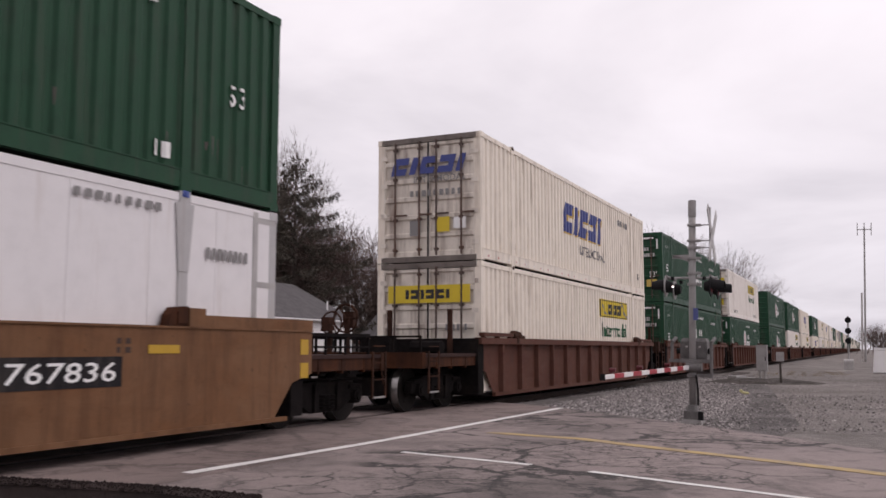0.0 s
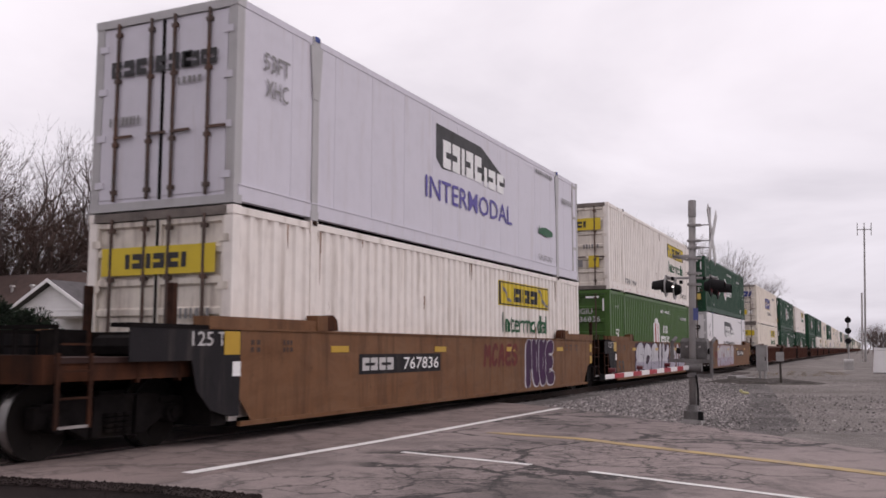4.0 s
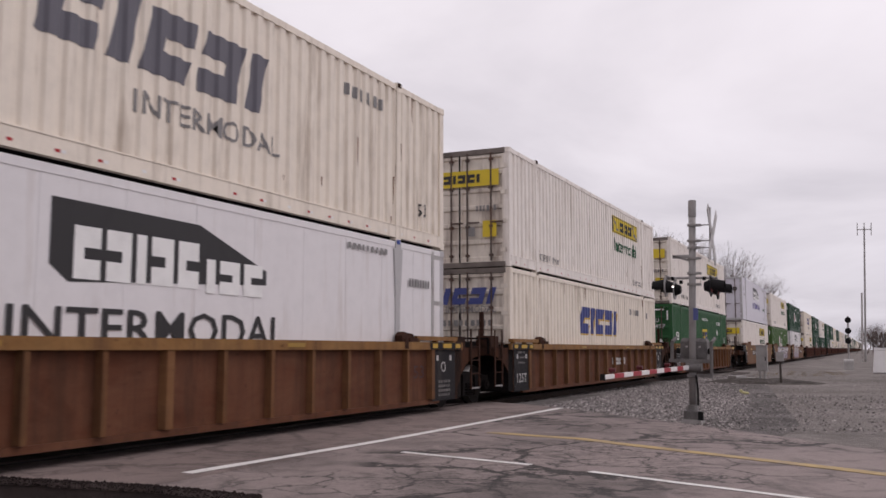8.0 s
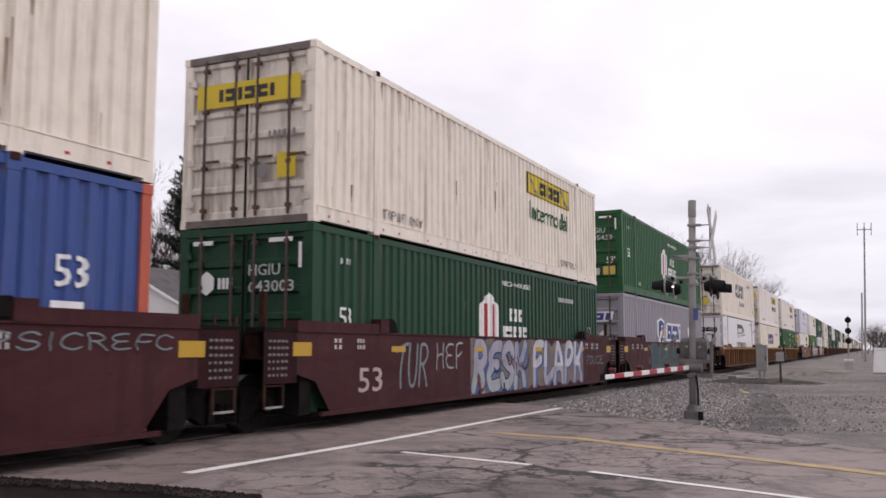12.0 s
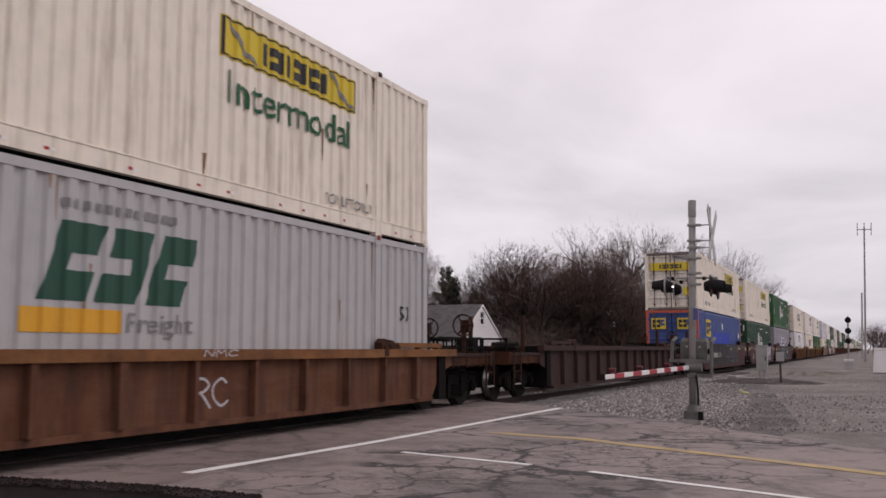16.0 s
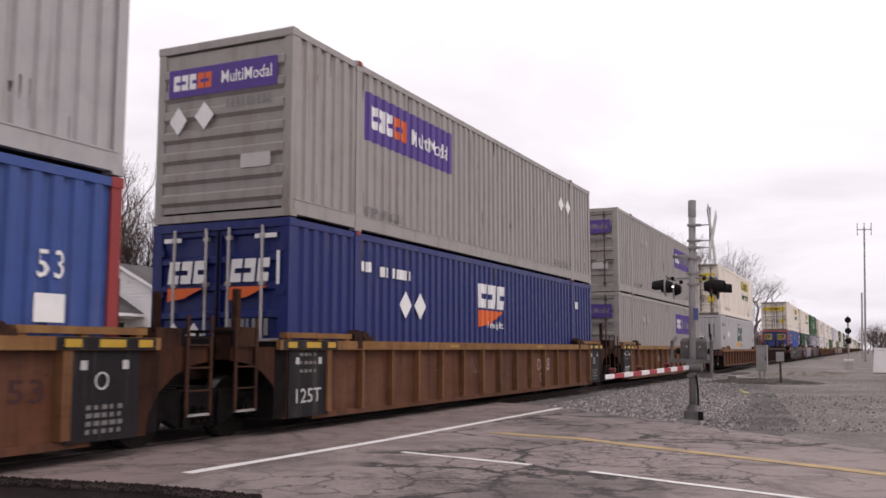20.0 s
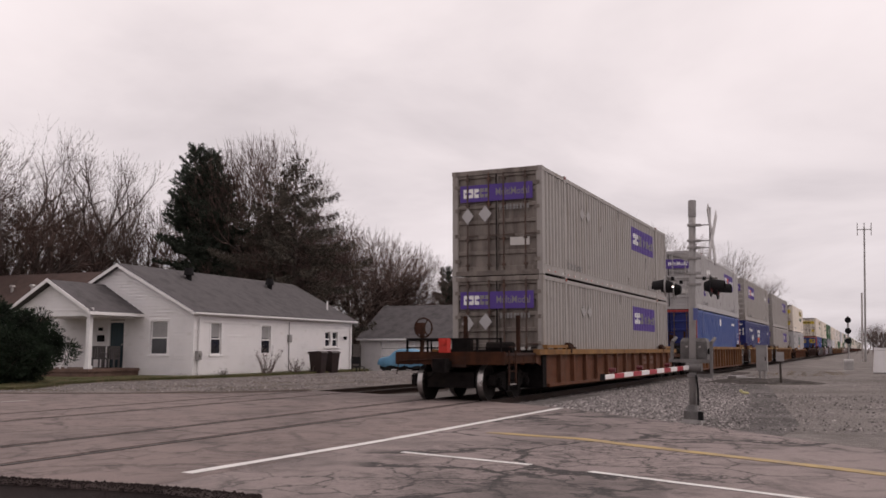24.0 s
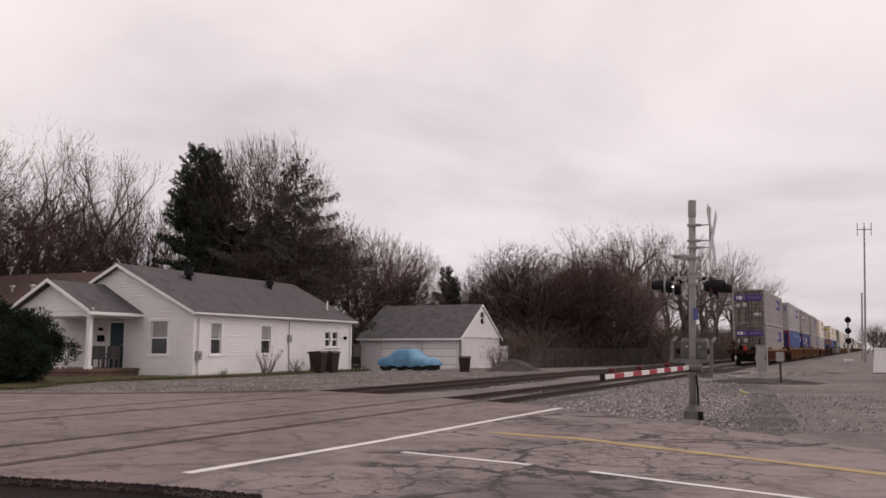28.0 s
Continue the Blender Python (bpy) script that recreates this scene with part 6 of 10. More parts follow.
pale_twigs = material("pale_shrub_twigs", (0.16, 0.12, 0.11), 0.95, vary=0.25, bump=0.0)
twig_shrub(-18.9, 37.0, -0.05, 1.55, 1.3, 1, "bare leggy rose bush against the house wall", pale_twigs)
twig_shrub(-18.9, 39.5, -0.1, 0.9, 1.2, 2, "small bare shrub against the house wall", pale_twigs)
twig_shrub(-18.8, 33.6, -0.05, 0.45, 0.9, 3, "low bare shrub at the house corner", bark)
twig_shrub(-18.9, 41.0, -0.1, 0.5, 0.9, 6, "low bare shrub by the bins", bark)
twig_shrub(-14.2, 55.6, -0.35, 2.3, 2.6, 4, "bare spreading bush beside the garage", pale_twigs, 60)
twig_shrub(-12.6, 58.0, -0.4, 1.6, 2.4, 5, "bare bush beside the garage", pale_twigs, 40)


def brush(name, spots, stems, spread, width, seed, mat, label):
    """A tangle of fine leafless stems in one mesh. spots: rows of x, y, z, height."""
    rng = np.random.default_rng(seed)
    S = np.repeat(np.array(spots, float), stems, axis=0)
    n = len(S)
    p = np.column_stack([S[:, 0] + rng.normal(0, spread, n), S[:, 1] + rng.normal(0, spread, n), S[:, 2] - 0.1])
    d = np.column_stack([rng.normal(0, 0.26, n), rng.normal(0, 0.26, n), np.ones(n)])
    ln = S[:, 3] * rng.uniform(0.45, 1.0, n)
    A, B, R = [], [], []
    for j in range(4):
        dd = d + np.column_stack([rng.uniform(-0.28, 0.28, n), rng.uniform(-0.28, 0.28, n), np.zeros(n)])
        q = p + dd / np.linalg.norm(dd, axis=1)[:, None] * (ln / 4)[:, None]
        A.append(p), B.append(q), R.append(np.full(n, width * (1 - j / 5)))
        for _ in range(3):
            e = q + np.column_stack([rng.uniform(-1, 1, n), rng.uniform(-1, 1, n), rng.uniform(-0.1, 1.0, n)]) * (ln * 0.17)[:, None]
            A.append(q), B.append(e), R.append(np.full(n, width * 0.6))
        p = q
    A, B, R = np.concatenate(A), np.concatenate(B), np.concatenate(R)
    a = rng.uniform(0, 2 * np.pi, len(A))
    side = np.column_stack([np.cos(a), np.sin(a), rng.uniform(-0.2, 0.2, len(A))]) * R[:, None]
    V = np.stack([A - side, A + side, B + side * 0.3], axis=1).reshape(-1, 3)
    me = bpy.data.meshes.new(name)
    me.vertices.add(len(V))
    me.vertices.foreach_set("co", V.ravel())
    me.loops.add(len(V))
    me.loops.foreach_set("vertex_index", np.arange(len(V), dtype=np.int32))
    me.polygons.add(len(V) // 3)
    me.polygons.foreach_set("loop_start", np.arange(0, len(V), 3, dtype=np.int32))
    me.update(calc_edges=True)
    me.materials.append(mat)
    return tagged(new(name, me), label, "brush", kind="stuff")


def build_undergrowth():
    rng = random.Random(77)
    wood = []
    for _ in range(1000):
        y = rng.uniform(64, 180) if rng.random() < 0.8 else rng.uniform(64, 90)
        deep = abs(rng.gauss(0, 7.0))
        wood.append((-10.6 - deep - (0.0 if y > 84 else (84 - y) * 0.24), y, -0.4, rng.uniform(1.6, 4.4) * (1.0 if y < 82 else 1.3)))
    for _ in range(260):
        wood.append((rng.uniform(-16, -10.4), rng.uniform(82, 190), -0.4, rng.uniform(1.5, 4.5)))
    for _ in range(300):
        wood.append((rng.uniform(-34, -10), rng.uniform(180, 420), -0.4, rng.uniform(4, 8)))
    brush("undergrowth", wood, 26, 1.1, 0.034, 5, brush_twigs, "dense leafless brown undergrowth in the wood")
    garden = []
    for k in range(270):
        x = rng.uniform(-64, -40) if k < 40 else rng.uniform(-40, -19)
        garden.append((x, rng.uniform(57 if x < -27 else 68, 80), -0.4, rng.uniform(3.0, 6.6) * (1.0 if x < -33 else (0.72 if x < -29 else 0.5))))
    for _ in range(140):
        garden.append((rng.uniform(-40, -29), rng.uniform(54, 62), -0.4, rng.uniform(3.5, 7.0)))
    brush("garden_brush", garden, 24, 1.1, 0.028, 6, brush_twigs, "dense bare brush behind the gardens")


build_undergrowth()


def build_weeds():
    """Short tufts of dry grass along the lawn, the house wall, the drive and the tracks."""
    rng = random.Random(12)
    green, tan = [], []
    edge = [(-24.0, 16.9), (-16.6, 20.3), (-17.1, 22.0), (-18.7, 24.2), (-19.6, 27.5), (-18.75, 31.3), (-18.4, 34.5), (-18.7, 40.0), (-19.0, 47.0)]
    for a, b in zip(edge, edge[1:]):
        for _ in range(int(math.dist(a, b) * 34)):
            t = rng.random()
            x, y = a[0] + (b[0] - a[0]) * t - abs(rng.gauss(0, 1.0)) + 0.25, a[1] + (b[1] - a[1]) * t + rng.gauss(0, 0.25)
            (green if rng.random() < 0.6 else tan).append((x, y, 0.03 if x < -18.8 or y < 34 else -0.04, rng.uniform(0.06, 0.2)))
    for _ in range(420):
        y = rng.uniform(20, 60)
        tan.append((rng.choice((FAR_X - 2.6 - abs(rng.gauss(0, 1.2)), rng.uniform(-18, -9))), y, -0.1, rng.uniform(0.04, 0.16)))
    for _ in range(160):
        tan.append((rng.uniform(2.2, 6.5), rng.uniform(26, 60), -0.12, rng.uniform(0.05, 0.2)))
    brush("winter_grass", green, 26, 0.10, 0.008, 21, weed_green, "thin green winter grass before the house")
    brush("dry_weeds", tan, 22, 0.12, 0.008, 22, weed_tan, "dry tan weeds on the gravel")


weed_green = material("winter_grass_blades", (0.105, 0.115, 0.050), 0.9, vary=0.3, scale=0.8, bump=0.0)
weed_tan = material("dry_grass_blades", (0.24, 0.185, 0.115), 0.9, vary=0.3, scale=0.8, bump=0.0)
build_weeds()


def build_far_woods():
    """Low distant woods round the horizon: many small bare crowns in one mesh."""
    rng = random.Random(91)
    VF = ([], [])
    for k in range(420):
        a = rng.uniform(radians(40), radians(180))
        d = rng.uniform(260, 420)
        x, y = 7 + d * math.cos(a), d * math.sin(a)
        if abs(x + 3) < 9:
            continue
        tall = rng.uniform(5, 9)
        for _ in range(12):
            p = Vector((x + rng.gauss(0, 2.5), y + rng.gauss(0, 2.5), -0.3))
            for j in range(3):
                q = p + Vector((rng.gauss(0, 0.3), rng.gauss(0, 0.3), 1)).normalized() * tall / 3
                limb(VF[0], VF[1], p, q, 0.12, 0.07, 3)
                for _ in range(2):
                    limb(VF[0], VF[1], q, q + Vector((rng.uniform(-1, 1), rng.uniform(-1, 1), rng.uniform(0, 1))) * 1.6, 0.06, 0.02, 3)
                p = q
    tagged(new("far_woods", from_lists("far_woods", VF, twig_mat)), "distant bare woods on the horizon", "woods", kind="stuff")


build_far_woods()
bare_tree(4, 9.4, 166.0, 5.6, "low brown bush-like tree far across the yard", wide=1.0)
bare_tree(2, 11.5, 168.0, 4.8, "low brown bush-like tree far across the yard", wide=1.1)
# ---- the train: containers ----
PITCH, CREST, FLANK, DEEP = 0.279, 0.115, 0.042, 0.038
LIFT_AT = (1.98, LONG - 1.98)


def wave(y):
    """Depth of the trapezoid corrugation at y along the side."""
    u = (y - 0.12) % PITCH
    if u < CREST:
        return 0.0
    if u < CREST + FLANK:
        return -DEEP * (u - CREST) / FLANK
    if u < PITCH - FLANK:
        return -DEEP
    return -DEEP * (PITCH - u) / FLANK


def breaks(y0, y1):
    out = []
    k = math.floor((y0 - 0.12) / PITCH) - 1
    while 0.12 + k * PITCH < y1 + PITCH:
        for d in (0, CREST, CREST + FLANK, PITCH - FLANK):
            y = 0.12 + k * PITCH + d
            if y0 + 1e-4 < y < y1 - 1e-4:
                out.append(y)
        k += 1
    return out


def corrugated_sheet(bm, z0, z1):
    ys = [0.12] + breaks(0.12, LONG - 0.12) + [LONG - 0.12]
    lo = [bm.verts.new((wave(y), y, z0)) for y in ys]
    hi = [bm.verts.new((wave(y), y, z1)) for y in ys]
    for k in range(len(ys) - 1):
        bm.faces.new((lo[k], lo[k + 1], hi[k + 1], hi[k]))


PLATES = 13
PLATE_STEP = (LONG - 0.24) / PLATES


def plate_sheet(bm, z0, z1):
    """The backing of a smooth side, which shows in the seams between its plates."""
    bx(bm, -0.03, -0.006, 0.12, LONG - 0.12, z0, z1)


WORDS = {}


def word_shape(text):
    """Outline of a word in the built-in font, scaled into the unit square."""
    if text not in WORDS:
        cu = bpy.data.curves.new("word", "FONT")
        cu.body, cu.resolution_u, cu.offset = text, 2, 0.007
        ob = new("word", cu)
        me = bpy.data.meshes.new_from_object(ob.evaluated_get(bpy.context.evaluated_depsgraph_get()))
        pts = [v.co.copy() for v in me.vertices]
        x0, x1 = min(p.x for p in pts), max(p.x for p in pts)
        y0, y1 = min(p.y for p in pts), max(p.y for p in pts)
        WORDS[text] = ([((p.x - x0) / (x1 - x0), (p.y - y0) / (y1 - y0)) for p in pts], [tuple(f.vertices) for f in me.polygons])
        bpy.data.objects.remove(ob)
        bpy.data.curves.remove(cu)
        bpy.data.meshes.remove(me)
    return WORDS[text]


def block_shape(pattern):
    """A row of plain blocks in the unit square: b is a wide one with a slit across it, l a narrow one."""
    widths = {"l": 0.42, "b": 1.0}
    total = sum(widths[c] for c in pattern) + 0.22 * (len(pattern) - 1)
    pts, faces, x = [], [], 0.0

    def rect(a, b, c, d):
        k = len(pts)
        pts.extend(((a / total, c), (b / total, c), (b / total, d), (a / total, d)))
        faces.append((k, k + 1, k + 2, k + 3))

    for c in pattern:
        w = widths[c]
        if c == "b":
            odd = len(faces) % 2
            rect(x, x + w, 0, 0.38), rect(x, x + w, 0.6, 1), rect(x + (0.62 if odd else 0.0) * w, x + (1.0 if odd else 0.38) * w, 0.38, 0.6)
        else:
            rect(x, x + w, 0, 1)
        x += w + 0.22
    return pts, faces


def decal(name, shape, box, mat, parent, depth, skew=0.0, flat=False, label=""):
    """A painted mark on a side (box: y0, y1, z0, z1), which follows the corrugation. shape: points and faces in the unit square."""
    y0, y1, z0, z1 = box
    key = ("mark", name, str(shape)[:400], box, depth, skew, flat)
    if (key, mat.name) not in STORE:
        bm = bmesh.new()
        vs = [bm.verts.new((0, y0 + (y1 - y0) * u + skew * (z1 - z0) * v, z0 + (z1 - z0) * v)) for u, v in shape[0]]
        for f in shape[1]:
            try:
                bm.faces.new([vs[k] for k in f])
            except ValueError:
                pass
        if not flat:
            for y in breaks(min(v.co.y for v in vs), max(v.co.y for v in vs)):
                bmesh.ops.bisect_plane(bm, geom=bm.verts[:] + bm.edges[:] + bm.faces[:], plane_co=(0, y, 0), plane_no=(0, 1, 0))
        for v in bm.verts:
            v.co.x = HALF + depth + (0 if flat else wave(v.co.y))
        for f in bm.faces:
            f.normal_update()
            if f.normal.x < 0:
                f.normal_flip()
        STORE[(key, mat.name)] = made(name, bm, mat, fix=False)
    return part(name, STORE[(key, mat.name)], mat, parent, label)


RECT = ([(0, 0), (1, 0), (1, 1), (0, 1)], [(0, 1, 2, 3)])
HEXAGON = ([(0, 0.27), (0.5, 0), (1, 0.27), (1, 0.73), (0.5, 1), (0, 0.73)], [(0, 1, 2, 3, 4, 5)])
DIAMOND = ([(0.5, 0), (1, 0.5), (0.5, 1), (0, 0.5)], [(0, 1, 2, 3)])
WING = ([(0, 1), (0.55, 0.15), (1, 0.0), (1, 0.12), (0.62, 0.3), (0.12, 1)], [(0, 1, 2, 3, 4, 5)])
SHIELD = ([(0, 0.9), (0.5, 1), (1, 0.9), (1, 0.35), (0.5, 0), (0, 0.35)], [(0, 1, 2, 3, 4, 5)])
SLASH = ([(0.15, 0.1), (0.35, 0.05), (0.85, 0.75), (0.55, 0.7), (0.6, 0.55), (0.3, 0.45)], [(0, 1, 2, 3, 4, 5)])
WEDGE = ([(0, 0), (0.45, 0.2), (1, 1), (0, 1)], [(0, 1, 2, 3)])
FRAME_LINES = ([(0, 0), (1, 0), (1, 0.05), (0, 0.05), (0, 0.95), (1, 0.95), (1, 1), (0, 1), (0.012, 0.05), (0.012, 0.95), (0.988, 0.05), (0.988, 0.95)],
               [(0, 1, 2, 3), (4, 5, 6, 7), (3, 8, 9, 4), (10, 2, 5, 11)])


def bars_shape(n, seed):
    """A line of small writing that cannot be read: short plain bars."""
    rng = random.Random(seed)
    pts, faces, x = [], [], 0.0
    for _ in range(n):
        w = rng.uniform(0.5, 1.0) / n * 0.8
        k = len(pts)
        pts.extend(((x, 0), (x + w, 0), (x + w, 1), (x, 1)))
        faces.append((k, k + 1, k + 2, k + 3))
        x += 1.0 / n
    return pts, faces


def streak_shape(seed, n=30):
    """Thin runs below the top rail, by the lift posts and above the bottom rail."""
    rng = random.Random(seed)
    pts, faces = [], []
    posts = (LIFT_AT[0] / LONG, LIFT_AT[1] / LONG)
    for k in range(n):
        near_post = rng.random() < 0.4
        y = rng.choice(posts) + rng.uniform(-0.009, 0.009) if near_post else rng.uniform(0.01, 0.99)
        w, ln = rng.uniform(0.0004, 0.0016), rng.uniform(0.03, 0.22) * (1.6 if near_post else 1.0)
        z = 1.0 if rng.random() < 0.5 else (rng.uniform(0.05, 0.25) if rng.random() < 0.6 else rng.uniform(0.3, 0.95))
        q = len(pts)
        z0 = max(0.0, z - ln)
        pts.extend(((y - w, z), (y + w, z), (y + w * 0.7, (z + z0) / 2), (y + w * 0.2, z0), (y - w * 0.3, z0), (y - w * 0.8, (z + z0) / 2)))
        faces.append(tuple(range(q + 5, q - 1, -1)))
    return pts, faces


def weather(ob, seed, mat):
    tagged(decal("rust_streak", streak_shape(seed % 5), (0.1, LONG - 0.1, 0.28, TALL - 0.12), mat, ob, 0.0025, label="thin rust runs and scuffs"), kind="stuff")


# Paint schemes: marks on the side that the camera sees, each (name, shape, box, paint, skew).
def marks_yellow_band(z=1.9, word=ink_green):
    return [("logo_panel", RECT, (9.83, 13.38, z + 0.06, z + 0.64), ink_yellow, 0), ("logo_border", FRAME_LINES, (9.85, 13.36, z + 0.08, z + 0.62), ink_black, 0),
            ("logo", block_shape("lblbbl"), (10.75, 12.45, z + 0.17, z + 0.50), ink_black, 0),
            ("logo_wing", WING, (9.95, 10.65, z + 0.12, z + 0.58), ink_grey, 0), ("logo_wing", WING, (12.55, 13.28, z + 0.12, z + 0.58), ink_grey, 0),
            ("lettering", word_shape("Intermodal"), (9.98, 13.2, z - 0.56, z - 0.1), word, 0),
            ("lettering", word_shape("TOP LIFT ONLY"), (12.45, 13.95, 0.33, 0.50), ink_grey, 0),
            ("lettering", word_shape("TOP LIFT ONLY"), (2.25, 3.8, 0.33, 0.50), ink_grey, 0)]


def marks_slanted(upper=True, ink=ink_blue):
    if upper:
        return ([("logo_shadow", block_shape("blbbl"), (6.14, 9.99, 1.30, 2.14), ink_gold, 0.25)] if ink is ink_blue else []) + [("logo", block_shape("blbbl"), (6.06, 9.95, 1.35, 2.2), ink, 0.25),
                ("lettering", word_shape("INTERMODAL"), (7.55, 10.46, 0.81, 1.10), ink_grey, 0), ("lettering", bars_shape(6, 3), (12.3, 13.7, 2.25, 2.45), ink_grey, 0),
                ("lettering", word_shape("53"), (15.0, 15.4, 0.55, 0.8), ink_black, 0)]
    return [("logo_shadow", block_shape("blbbl"), (5.86, 10.02, 1.36, 2.14), ink_gold, 0.25), ("logo", block_shape("blbbl"), (5.80, 9.95, 1.41, 2.2), ink_blue, 0.25),
            ("lettering", bars_shape(6, 4), (12.0, 13.4, 2.15, 2.35), ink_grey, 0), ("lettering", bars_shape(2, 5), (14.6, 14.9, 2.1, 2.3), ink_grey, 0)]


def marks_shield():
    return [("emblem", SHIELD, (5.66, 6.92, 1.05, 2.22), ink_white, 0), ("emblem_field", SHIELD, (5.76, 6.82, 1.14, 2.12), ink_blue, 0), ("emblem_stroke", SLASH, (5.72, 6.75, 1.12, 2.2), ink_white, 0),
            ("emblem_corner", WEDGE, (6.42, 6.82, 1.35, 1.75), ink_gold, 0), ("logo_panel", RECT, (7.2, 10.2, 1.28, 2.04), ink_white, 0.22), ("logo", block_shape("blbbl"), (7.38, 10.05, 1.36, 1.94), ink_blue, 0.22),
            ("placard", DIAMOND, (12.1, 12.6, 1.5, 2.0), ink_white, 0)]


def marks_hexagon():
    hexa = [("emblem", HEXAGON, (6.62, 7.88, 0.84, 2.24), ink_white, 0)]
    for y0, y1, z0, z1 in ((6.90, 7.10, 1.12, 1.96), (7.40, 7.60, 1.12, 1.96)):
        hexa.append(("emblem_bar", RECT, (y0, y1, z0, z1), ink_red, 0))
    return hexa + [("logo", block_shape("bbb"), (8.48, 9.32, 1.60, 1.90), ink_white, 0), ("logo", block_shape("bbbbb"), (8.13, 9.62, 1.17, 1.48), ink_white, 0),
                   ("lettering", word_shape("HIGH CUBE"), (8.0, 9.9, 2.42, 2.53), ink_white, 0), ("lettering", bars_shape(10, 6), (12.2, 13.6, 2.23, 2.35), ink_pale, 0),
                   ("lettering", word_shape("53"), (0.83, 1.2, 1.3, 1.62), ink_white, 0), ("lettering", word_shape("53"), (15.0, 15.36, 1.3, 1.6), ink_white, 0),
                   ("lettering", bars_shape(3, 7), (0.85, 1.2, 2.32, 2.42), ink_pale, 0), ("lettering", bars_shape(3, 9), (2.4, 2.72, 0.38, 0.5), ink_pale, 0),
                   ("lettering", bars_shape(2, 8), (13.6, 13.9, 0.35, 0.55), ink_white, 0)]


def marks_stacked_blocks(word=ink_black, low=True):
    if low:
        out = [("logo_shadow", ([(0, 1), (0.62, 0.97), (1, 0.42), (1, 0.2), (0.07, 0.0), (0, 0.2)], [(0, 1, 2, 3, 4, 5)]), (6.4, 10.2, 1.66, 2.55), ink_black, 0),
               ("logo", block_shape("bblbb"), (6.72, 8.75, 1.70, 2.28), ink_white, 0), ("logo", block_shape("lbb"), (8.9, 10.1, 1.66, 2.1), ink_white, 0),
               ("lettering", word_shape("INTERMODAL"), (5.9, 10.65, 0.97, 1.40), word, 0)]
    else:
        out = [("logo_shadow", ([(0, 1), (0.62, 0.97), (1, 0.42), (1, 0.2), (0.07, 0.0), (0, 0.2)], [(0, 1, 2, 3, 4, 5)]), (6.4, 10.2, 1.66, 2.55), ink_black, 0),
               ("logo", block_shape("bblbb"), (6.72, 8.75, 1.70, 2.28), ink_white, 0), ("logo", block_shape("lbb"), (8.9, 10.1, 1.66, 2.1), ink_white, 0),
               ("lettering", word_shape("INTERMODAL"), (5.9, 10.65, 0.98, 1.42), word, 0), ("logo_panel", HEXAGON, (12.65, 13.75, 0.98, 1.24), ink_green, 0),
               ("lettering", word_shape("bbb"), (12.6, 13.25, 1.02, 1.22), ink_green, 0), ("lettering", word_shape("TOP LIFT ONLY"), (12.55, 13.7, 0.34, 0.48), ink_grey, 0)]
    return out + [("lettering", word_shape("53FT"), (0.62, 1.25, 2.02, 2.28), ink_grey, 0), ("lettering", word_shape("XHC"), (0.66, 1.22, 1.63, 1.9), ink_grey, 0),
                  ("lettering", bars_shape(8, 11), (14.6, 15.5, 2.1, 2.25), ink_grey, 0), ("lettering", bars_shape(9, 12), (12.4, 13.8, 2.6, 2.7), ink_grey, 0)]


PEAK = ([(0, 0), (1, 0), (0.62, 0.55), (0.45, 1)], [(0, 1, 2, 3)])


def marks_purple(rear=False, z=1.62, faded=True):
    y, y2 = (2.25, 13.0) if rear else (10.1, 3.5)
    plate = ink_white if not faded else plain("scraped_placard", (0.30, 0.28, 0.275))
    return [("logo_panel", RECT, (y, y + 3.63, z, z + 0.86), ink_purple, 0), ("logo", block_shape("bbb"), (y + 0.18, y + 0.95, z + 0.24, z + 0.64), ink_white, 0),
            ("logo", block_shape("bb"), (y + 1.0, y + 1.5, z + 0.24, z + 0.64), ink_grey if faded else ink_orange, 0),
            ("lettering", word_shape("MultiModal"), (y + 1.75, y + 3.4, z + 0.26, z + 0.56), ink_grey if faded else ink_white, 0),
            ("placard", DIAMOND, (y2, y2 + 0.47, 1.86, 2.28), plate, 0), ("placard", DIAMOND, (y2 + 0.62, y2 + 1.1, 1.86, 2.28), plate, 0),
            ("lettering", word_shape("TOP LIFT ONLY"), (2.25, 3.7, 0.3, 0.46), ink_grey, 0), ("lettering", word_shape("TOP LIFT ONLY"), (12.6, 13.95, 0.3, 0.46), ink_grey, 0)] + (
            [] if rear or faded else [("emblem", PEAK, (2.35, 3.1, 0.78, 1.12), ink_purple, 0)] + [("lettering", bars_shape(4, 84 + k), (3.2, 3.75, 0.8 + 0.13 * k, 0.86 + 0.13 * k), ink_grey, 0) for k in range(3)])


def marks_deep_blue():
    return [("logo", block_shape("bbb"), (7.2, 8.75, 1.85, 2.38), ink_white, 0.08), ("logo_wedge", WEDGE, (7.2, 8.75, 1.42, 1.80), ink_orange, 0), ("lettering", word_shape("Freight"), (7.75, 8.75, 1.36, 1.56), ink_white, 0),
            ("placard", DIAMOND, (3.5, 4.0, 1.5, 2.0), ink_white, 0), ("placard", DIAMOND, (4.1, 4.6, 1.5, 2.0), ink_white, 0),
            ("lettering", bars_shape(2, 21), (2.1, 2.5, 2.25, 2.42), ink_white, 0), ("lettering", bars_shape(6, 22), (2.75, 4.1, 2.2, 2.38), ink_white, 0), ("lettering", bars_shape(2, 23), (14.4, 14.7, 2.1, 2.3), ink_white, 0)]


